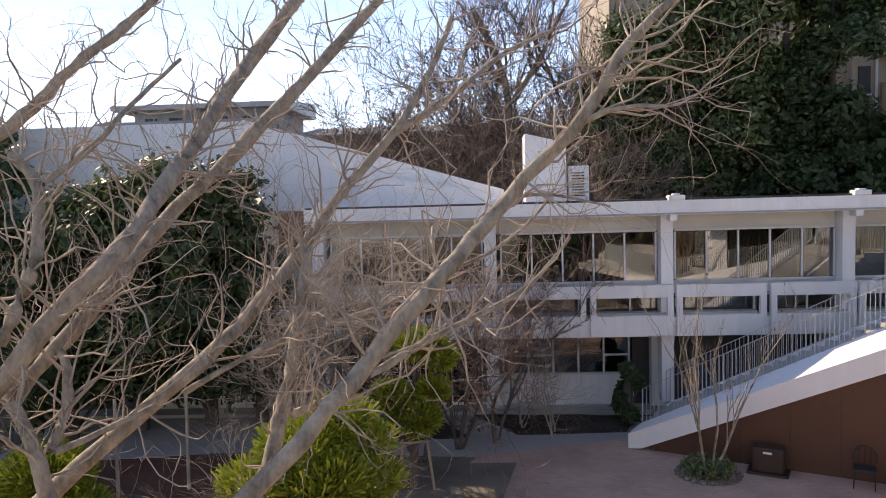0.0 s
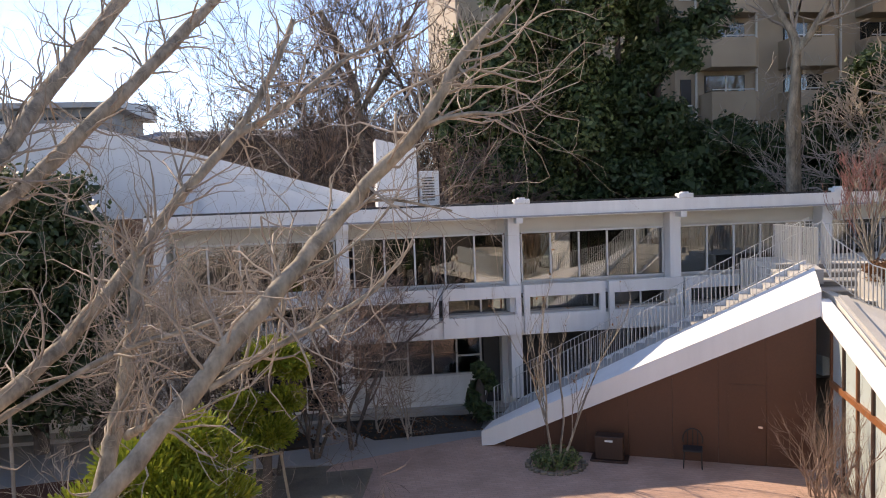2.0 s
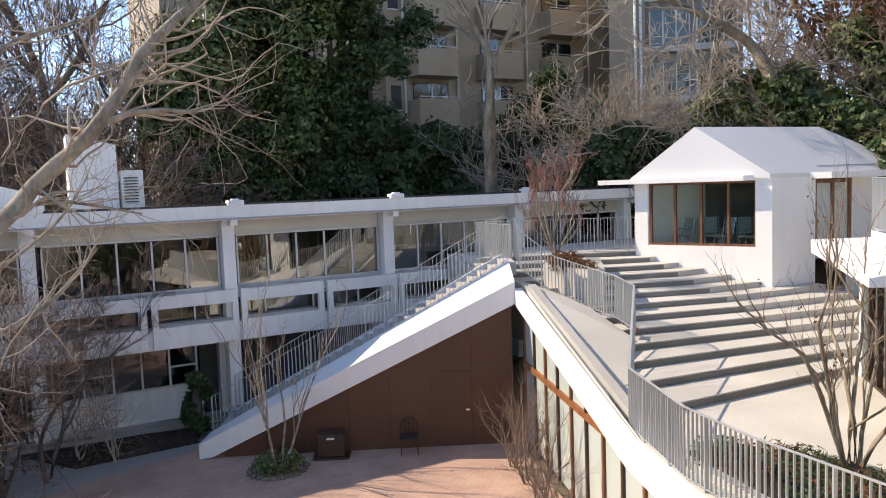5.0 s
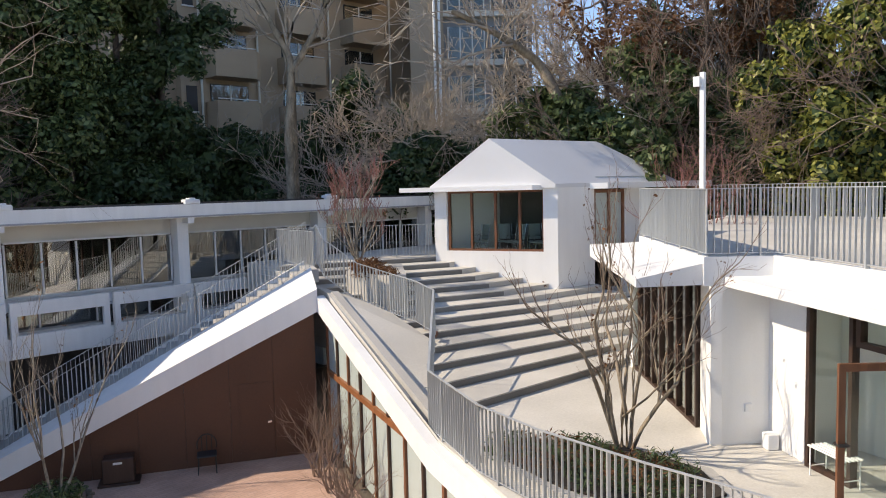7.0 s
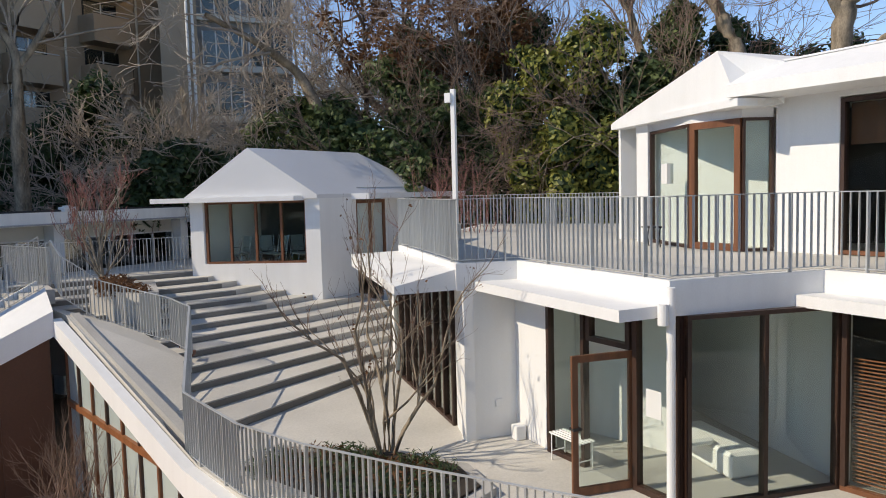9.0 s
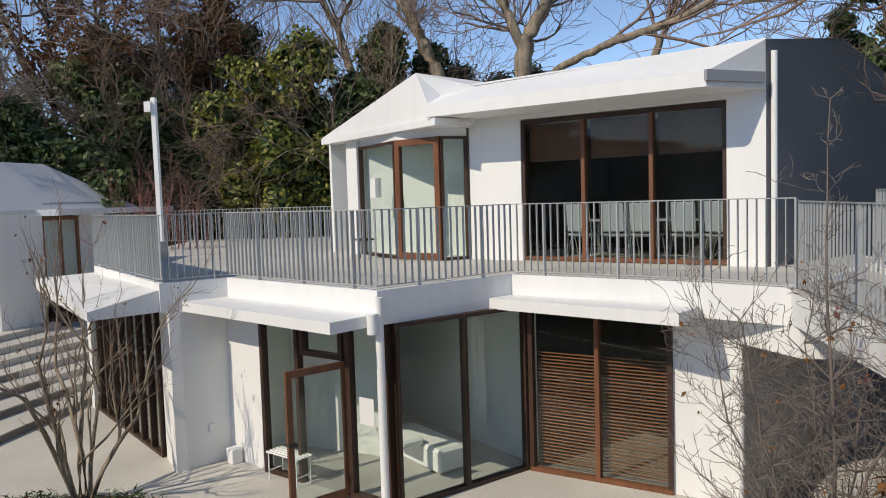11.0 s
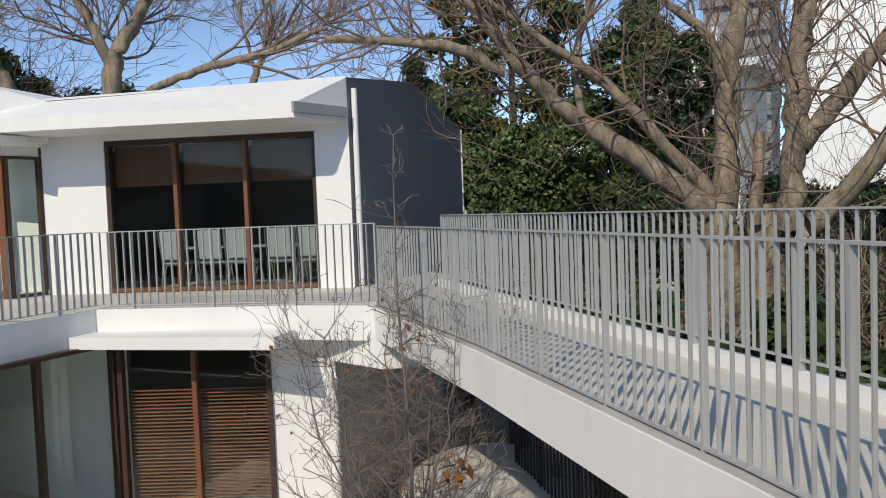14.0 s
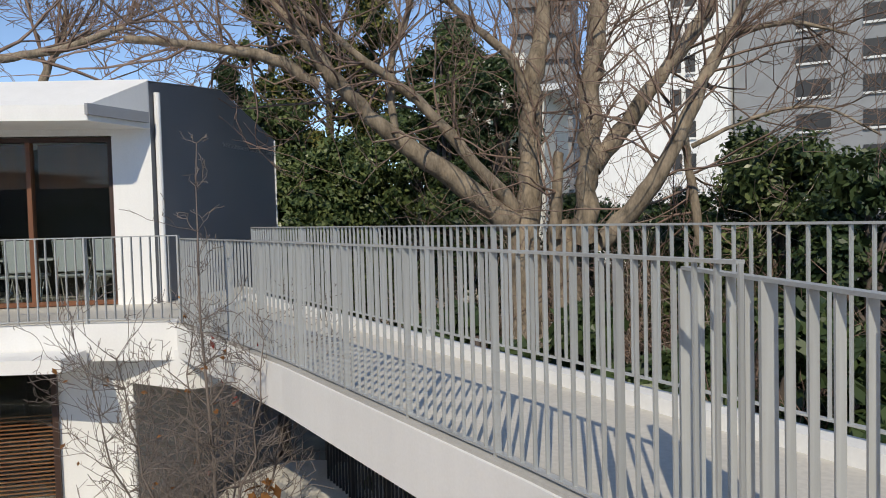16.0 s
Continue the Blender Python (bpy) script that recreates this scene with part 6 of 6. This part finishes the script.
# ---- things on the old building's roof ----
bm = B()
prism(bm, [(1.28, 24.5), (2.6, 24.5), (2.6, 26.2), (1.28, 26.2)], 3.7, [6.02, 5.7, 5.7, 6.02])
tagged(part("stair_hood", bm, WHITE), "white rendered stair hood with a sloping top on the flat roof", "roof hood")
ac = thing("air_conditioner", "white outdoor air-conditioning unit on the flat roof", "air conditioner")
bm = B()
box(bm, (2.98, 24.5, 4.33), (0.62, 0.5, 1.2), bevel=0.02)
part("casing", bm, ALU, ac)
for i in range(9):
    bm = B()
    box(bm, (2.93, 24.235, 3.98 + i * 0.09), (0.4, 0.03, 0.035))
    part("grille_slat", bm, BLACK, ac)
bm = B()
box(bm, (2.98, 24.5, 3.715), (0.5, 0.5, 0.06))
part("base", bm, CONCRETE, ac)
bm = B()
bmesh.ops.create_cone(bm, cap_ends=True, segments=14, radius1=0.2, radius2=0.2, depth=0.45, matrix=Matrix.Translation((1.9, 23.6, 3.92)))
tagged(part("roof_vent", bm, GALV), "grey round vent on the flat roof", "roof vent")

# ---- courtyard things ----
chest = thing("storage_chest", "dark brown wooden chest against the brown wall", "chest")
rz = math.atan2(SD.y, SD.x)
bm = B()
box(bm, (*sp(3.55, -0.28), YARD + 0.36), (0.72, 0.42, 0.6), rz, bevel=0.02)
part("body", bm, WOOD_DARK, chest)
bm = B()
box(bm, (*sp(3.55, -0.28), YARD + 0.03), (0.95, 0.55, 0.06), rz, bevel=0.01)
part("plinth", bm, WOOD_DARK, chest)
bm = B()
box(bm, (*sp(3.55, -0.52), YARD + 0.56), (0.2, 0.02, 0.05), rz)
part("label_plate", bm, PAPER, chest, "small white label")
ch = thing("garden_chair", "dark metal garden chair with a rounded back by the brown wall", "chair")
bm = B()
box(bm, (*sp(5.6, -0.3), YARD + 0.45), (0.48, 0.46, 0.04), rz, bevel=0.015)
part("seat", bm, BLACK, ch)
arc = [(sp(5.6 + 0.24 * math.cos(a), -0.08)[0], sp(5.6 + 0.24 * math.cos(a), -0.08)[1], YARD + 0.62 + 0.28 * math.sin(a)) for a in np.linspace(-0.3, math.pi + 0.3, 12)]
mesh_ob("backrest", tubes([(arc, [0.018] * 12)], 6), BLACK, ch)
for s in (-0.12, 0.0, 0.12):
    mesh_ob("back_spindle", tubes([([(*sp(5.6 + s, -0.08), YARD + 0.46), (*sp(5.6 + s, -0.08), YARD + 0.86)], [0.012, 0.012])], 6), BLACK, ch)
for u in (-0.2, 0.2):
    for v in (-0.5, -0.1):
        mesh_ob("leg", tubes([([(*sp(5.6 + u * 1.1, v), YARD), (*sp(5.6 + u, v), YARD + 0.45)], [0.014, 0.014])], 6), BLACK, ch)
# planted ring round the courtyard tree
ring = thing("tree_ring", "low planted ring edged with stones round the courtyard tree", "planter")
rng = np.random.default_rng(3)
for i in range(22):
    a = i / 22 * 6.283
    bm = B()
    bmesh.ops.create_icosphere(bm, subdivisions=1, radius=1, matrix=Matrix.Translation((5.25 + 0.72 * math.cos(a), 18.2 + 0.72 * math.sin(a), YARD + 0.03)) @ Matrix.Diagonal((0.08 + 0.04 * rng.random(), 0.07, 0.06, 1)))
    part("edge_stone", bm, EARTH, ring)
mesh_ob("foliage", leaves(rng, [(5.25 + 0.35 * math.cos(a), 18.2 + 0.35 * math.sin(a), YARD + 0.2, 0.32, 0.32, 0.25) for a in np.linspace(0, 5.3, 6)], 1500, 0.06, 0.3), LEAF, ring, smooth=False)
# statue plinth, stakes
st = thing("garden_statue", "small dark garden ornament on a pale stone block", "ornament")
bm = B()
box(bm, (-2.58, 17.95, YARD + 0.22), (0.4, 0.4, 0.42), 0.3, bevel=0.02)
part("plinth", bm, CONCRETE, st)
bm = B()
bmesh.ops.create_cone(bm, cap_ends=True, segments=10, radius1=0.13, radius2=0.06, depth=0.45, matrix=Matrix.Translation((-2.58, 17.95, YARD + 0.65)))
part("ornament", bm, BLACK, st)
sk = thing("tree_stake", "pale timber tree stake frame beside the tiered pine", "tree stake")
for x, dx in ((-2.25, 0.12), (-1.4, -0.16)):
    mesh_ob("post", tubes([([(x, 17.2, YARD), (x + dx, 17.25, YARD + 1.25)], [0.035, 0.035])], 7), TAN, sk)
mesh_ob("cross_bar", tubes([([(-2.2, 17.2, YARD + 1.18), (-1.5, 17.22, YARD + 1.22)], [0.03, 0.03])], 7), TAN, sk)
for i, (x, y) in enumerate(((-7.4, 17.3), (-8.6, 16.2))):
    t = thing("tree_stake", "single upright timber stake in the mulch bed", "tree stake", "single stakes")
    mesh_ob("post", tubes([([(x, y, YARD), (x + 0.05, y, YARD + 2.6)], [0.045, 0.04])], 7), TWIG, t)
# slabs leaning by the old building
for i, (x, y, s) in enumerate(((1.3, 23.75, (0.7, 0.25, 0.16)), (0.75, 23.8, (0.35, 0.2, 0.12)), (3.3, 23.8, (1.1, 0.06, 0.05)))):
    bm = B()
    box(bm, (x, y, YARD + 0.1 + s[2] / 2), s, 0.05 * i, bevel=0.01)
    tagged(part("stone_slab", bm, CONCRETE), "grey stone slab lying on the concrete walk", "stone", "loose slabs")
rng = np.random.default_rng(8)
n = 900
c = np.stack([rng.uniform(-5.5, 4, n), rng.uniform(21.3, 22.9, n), np.full(n, YARD + 0.07)], 1)
tagged(mesh_ob("leaf_litter", leaves(rng, [(*p, 0.03, 0.03, 0.01) for p in c], n, 0.05, 0.6), LEAF_RUST, None), "scattered brown leaf litter on the soil beds", "leaf litter", kind="stuff")


# ---- plaza and lower terrace things ----
pl = thing("planter_box", "timber-edged planter with low brown plants on the plaza", "planter")
part("edging", prism(B(), [(13.1, 17.4), (13.0, 15.3), (13.5, 15.2), (15.4, 17.6), (14.6, 18.7)], 0.8, 1.75), CONCRETE, pl)
rng = np.random.default_rng(9)
mesh_ob("plants", leaves(rng, [(13.2, 16.6, 1.8, 0.3, 0.6, 0.25), (13.3, 15.8, 1.75, 0.3, 0.5, 0.25), (13.9, 17.4, 1.85, 0.6, 0.5, 0.2)], 2200, 0.07, 0.25), LEAF_RUST, pl, smooth=False)
for (x, y, z) in ((12.85, 13.7, 0.62), (12.55, 13.1, 0.52)):
    bm = B()
    box(bm, (x, y, z), (0.3, 0.12, 0.1), 0.6)
    tagged(part("timber_block", bm, WOOD), "short brown timber block under the railing", "timber block", "timber blocks")
pl2 = thing("planter_bed", "low curved planting bed with dry grasses behind the railing", "planter")
part("kerb", prism(B(), [(8.75, 8.3), (9.75, 8.1), (10.7, 6.6), (10.6, 5.0), (9.9, 4.2), (8.5, 4.4), (8.35, 6.2)], LOW, LOW + 0.12), CONCRETE, pl2)
part("soil", prism(B(), [(8.9, 8.1), (9.7, 7.9), (10.5, 6.5), (10.4, 5.1), (9.8, 4.4), (8.65, 4.6), (8.5, 6.2)], LOW + 0.1, LOW + 0.16), SOIL, pl2)
rng = np.random.default_rng(10)
mesh_ob("grasses", leaves(rng, [(9.1, 7.6, LOW + 0.25, 0.5, 0.5, 0.2), (9.6, 6.7, LOW + 0.25, 0.6, 0.6, 0.22), (9.0, 5.9, LOW + 0.25, 0.5, 0.6, 0.2), (9.8, 5.4, LOW + 0.25, 0.5, 0.6, 0.2), (9.1, 5.0, LOW + 0.22, 0.4, 0.4, 0.18)], 3400, 0.075, 0.14), LEAF_DARK, pl2, smooth=False)
mesh_ob("dry_grasses", leaves(rng, [(9.3, 7.0, LOW + 0.25, 0.7, 0.9, 0.2), (9.5, 5.6, LOW + 0.25, 0.7, 0.8, 0.2)], 1500, 0.07, 0.16), LEAF_RUST, pl2, smooth=False)
# light pole behind the terrace
pole = thing("lamp_pole", "white square lamp pole with a small head behind the terrace", "lamp")
px_, py_ = 17.6, 8.75
bm = B()
box(bm, (px_, py_, (1.7 + 6.72) / 2), (0.11, 0.11, 6.72 - 1.7))
part("post", bm, WHITE, pole)
bm = B()
box(bm, (px_ - 0.08, py_ + 0.1, 6.5), (0.12, 0.16, 0.24))
part("lamp_head", bm, WHITE, pole)
# small bench, box and switch by the lobby
be = thing("slatted_bench", "small white wire bench outside the lobby window", "bench")
bx, by, brz = 11.55, 3.62, math.atan2(-1.72, -1.03)
for i in range(5):
    o = Vector((math.cos(brz + math.pi / 2), math.sin(brz + math.pi / 2))) * (i * 0.07 - 0.14)
    bm = B()
    box(bm, (bx + o.x, by + o.y, LOW + 0.45), (0.75, 0.03, 0.025), brz)
    part("slat", bm, WHITE, be)
for u in (-0.33, 0.33):
    for v in (-0.14, 0.14):
        p = (bx + math.cos(brz) * u - math.sin(brz) * v, by + math.sin(brz) * u + math.cos(brz) * v)
        mesh_ob("leg", tubes([([(*p, LOW), (*p, LOW + 0.45)], [0.011, 0.011])], 6), WHITE, be)
        mesh_ob("rail", tubes([([(*p, LOW + 0.15), (bx + math.cos(brz) * u, by + math.sin(brz) * u, LOW + 0.15)], [0.009, 0.009])], 6), WHITE, be)
bm = B()
box(bm, (12.33, 4.86, LOW + 0.13), (0.2, 0.2, 0.26), 0.9, bevel=0.015)
tagged(part("outlet_box", bm, WHITE), "small white box on the terrace floor by the wall", "box")
bm = B()
box(bm, (12.3, 5.22, LOW + 0.62), (0.12, 0.03, 0.14), -0.69, bevel=0.005)
tagged(part("wall_socket", bm, WHITE), "small white outdoor socket on the rendered wall", "socket")
# the open glass door
door = thing("glass_door", "open timber-framed glass door swung outwards onto the terrace", "door")
h0 = lerp(W[4], W[5], 0.69)
dd = Vector((-0.72, 0.69)).normalized()
h1 = (h0[0] + dd.x * 1.0, h0[1] + dd.y * 1.0)
for a, b, z0, z1 in ((0, 0.09, LOW + 0.02, LOW + 2.05), (0.91, 1.0, LOW + 0.02, LOW + 2.05)):
    part("stile", seg(B(), lerp(h0, h1, a), lerp(h0, h1, b), 0.05, z0, z1), WOOD, door)
part("top_rail", seg(B(), lerp(h0, h1, 0.09), lerp(h0, h1, 0.91), 0.05, LOW + 1.95, LOW + 2.05), WOOD, door)
part("bottom_rail", seg(B(), lerp(h0, h1, 0.09), lerp(h0, h1, 0.91), 0.05, LOW + 0.02, LOW + 0.14), WOOD, door)
g = part("pane", seg(B(), lerp(h0, h1, 0.08), lerp(h0, h1, 0.92), 0.012, LOW + 0.12, LOW + 1.97), GLASS, door)
g.visible_shadow = False
bm = B()
p = lerp(h0, h1, 0.94)
box(bm, (p[0], p[1], LOW + 1.0), (0.14, 0.14, 0.03), 0.8)
part("handle", bm, BLACK, door)
# notice on the lobby glass
q0, q1 = lerp(W[4], W[5], 0.78), lerp(W[4], W[5], 0.88)
nrm = Vector((-0.86, 0.51))
tagged(part("paper_notice", seg(B(), (q0[0] + nrm.x * 0.02, q0[1] + nrm.y * 0.02), (q1[0] + nrm.x * 0.02, q1[1] + nrm.y * 0.02), 0.004, LOW + 1.15, LOW + 1.55), PAPER), "white paper notice behind the lobby glass", "notice")
# lobby seat
sofa = thing("lobby_bench", "low white upholstered bench inside the lobby", "bench")
bm = B()
box(bm, (12.6, 1.6, LOW + 0.22), (1.6, 0.6, 0.4), 0.75, bevel=0.05)
part("seat", bm, ROOMWHITE, sofa)
bm = B()
box(bm, (12.2, 1.9, LOW + 0.48), (0.6, 0.45, 0.12), 0.75, bevel=0.04)
part("cushion", bm, ROOMWHITE, sofa)
# wooden slat blind behind the lower room window
bl = thing("slat_blind", "brown wooden slat blind behind the lower room window", "blind")
a, b = (lerp(W[6], W[7], 0.06), lerp(W[6], W[7], 0.97))
off = Vector((0.876, -0.48)) * 0.16
a, b = (a[0] + off.x, a[1] + off.y), (b[0] + off.x, b[1] + off.y)
for i in range(34):
    z = LOW + 0.1 + i * 0.054
    part("slat", seg(B(), a, b, 0.02, z, z + 0.016), WOOD_ORANGE, bl)


# ---- chairs of the meeting room and the pavilion ----
def office_chair(name, label, group, shell, frame_m, mesh_back=True):
    t = thing(name, label, "chair", group)
    bm = B()
    box(bm, (0, 0, 0.46), (0.48, 0.46, 0.05), bevel=0.02)
    part("seat", bm, shell, t)
    bm = B()
    box(bm, (0, 0.24, 0.78), (0.41, 0.035, 0.52), bevel=0.015)
    for v in bm.verts:
        v.co.y += 0.25 * (v.co.z - 0.5) ** 2 + 0.05 * (abs(v.co.x) / 0.23)
    part("backrest", bm, shell, t)
    for s in (-0.25, 0.25):
        mesh_ob("side_frame", tubes([([(s, 0.25, 0.1), (s, 0.2, 0.45), (s, 0.27, 0.75), (s, 0.33, 1.05)], [0.014] * 4)], 6), frame_m, t)
        mesh_ob("armrest", tubes([([(s, 0.24, 0.68), (s, -0.1, 0.68), (s, -0.16, 0.5)], [0.014] * 3)], 6), frame_m, t)
        mesh_ob("front_leg", tubes([([(s, -0.2, 0.02), (s, -0.05, 0.42)], [0.013] * 2)], 6), frame_m, t)
        mesh_ob("back_leg", tubes([([(s, 0.28, 0.02), (s, 0.05, 0.42)], [0.013] * 2)], 6), frame_m, t)
    mesh_ob("cross_bar", tubes([([(-0.25, 0.05, 0.42), (0.25, 0.05, 0.42)], [0.012] * 2)], 6), frame_m, t)
    return t


c0 = office_chair("meeting_chair", "grey mesh meeting chair with chrome frame at the window", "meeting room chairs", MESHGREY, CHROME)
frot = math.atan2(M2[1] - M1[1], M2[0] - M1[0])
spots = [0.25, 0.43, 0.58, 0.77, 0.93]
inw = Vector((0.876, -0.48))
for i, f in enumerate(spots):
    p = lerp(M1, M2, f)
    m = Matrix.Translation((p[0] + inw.x * 0.75, p[1] + inw.y * 0.75, TOP + 0.012)) @ Matrix.Rotation(frot + math.pi + (0.08 if i % 2 else -0.05), 4, "Z")
    if i == 0:
        c0.matrix_basis = m
    else:
        copy_thing(c0, m)
tb = thing("meeting_table", "long grey-topped meeting table behind the chairs", "table")
p, q = lerp(M1, M2, 0.15), lerp(M1, M2, 0.98)
part("tabletop", seg(B(), (p[0] + inw.x * 1.5, p[1] + inw.y * 1.5), (q[0] + inw.x * 1.5, q[1] + inw.y * 1.5), 0.9, TOP + 0.7, TOP + 0.73), MESHGREY, tb)
for f in (0.05, 0.95):
    for v in (1.15, 1.85):
        r = lerp(p, q, f)
        bm = B()
        box(bm, (r[0] + inw.x * v, r[1] + inw.y * v, TOP + 0.355), (0.05, 0.05, 0.69))
        part("leg", bm, CHROME, tb)
pc = office_chair("pavilion_chair", "pale green shell chair inside the pavilion", "pavilion chairs", SEATGREEN, CHROME)
hrot = math.atan2(hd.y, hd.x)
for i, (u, v) in enumerate(((0.75, 1.0), (1.35, 1.5), (1.95, 1.1), (2.5, 1.4), (3.0, 1.0), (3.5, 1.2))):
    m = Matrix.Translation((*hp(u, v), 1.757)) @ Matrix.Rotation(hrot + (0.5 if i % 2 else -0.6), 4, "Z")
    if i == 0:
        pc.matrix_basis = m
    else:
        copy_thing(pc, m)
# small things on the terrace
st = thing("garden_stool", "small dark folding stool on the upper terrace", "stool")
bm = B()
box(bm, (15.9, 3.3, TOP + 0.42), (0.4, 0.3, 0.03), 0.8)
part("seat", bm, BLACK, st)
for s in (-0.15, 0.15):
    for e in (-1, 1):
        mesh_ob("leg", tubes([([(15.9 + s - 0.12 * e, 3.3 + s, TOP), (15.9 + s + 0.12 * e, 3.3 + s, TOP + 0.41)], [0.012] * 2)], 6), BLACK, st)
tagged(part("wall_sign", seg(B(), lerp(BAY[1], BAY[2], 0.35), lerp(BAY[1], BAY[2], 0.5), 0.14, TOP + 1.3, TOP + 1.72), PAPER), "white framed sheet inside the glazed bay", "notice")
bt = thing("concrete_seat", "long low concrete seat on the upper terrace", "bench")
part("seat_block", prism(B(), [(15.2, 8.0), (17.6, 8.6), (17.5, 9.1), (15.1, 8.5)], TOP + 0.006, TOP + 0.42), CONCRETE, bt)
# paved mound below the bridge
bm = B()
bmesh.ops.create_uvsphere(bm, u_segments=32, v_segments=12, radius=1, matrix=Matrix.Translation((9.9, -5.4, LOW - 0.1)) @ Matrix.Diagonal((2.4, 1.6, 0.85, 1)))
tagged(part("paved_mound", bm, CONCRETE_DECK), "low rounded paved mound under the footbridge", "mound", kind="structure")
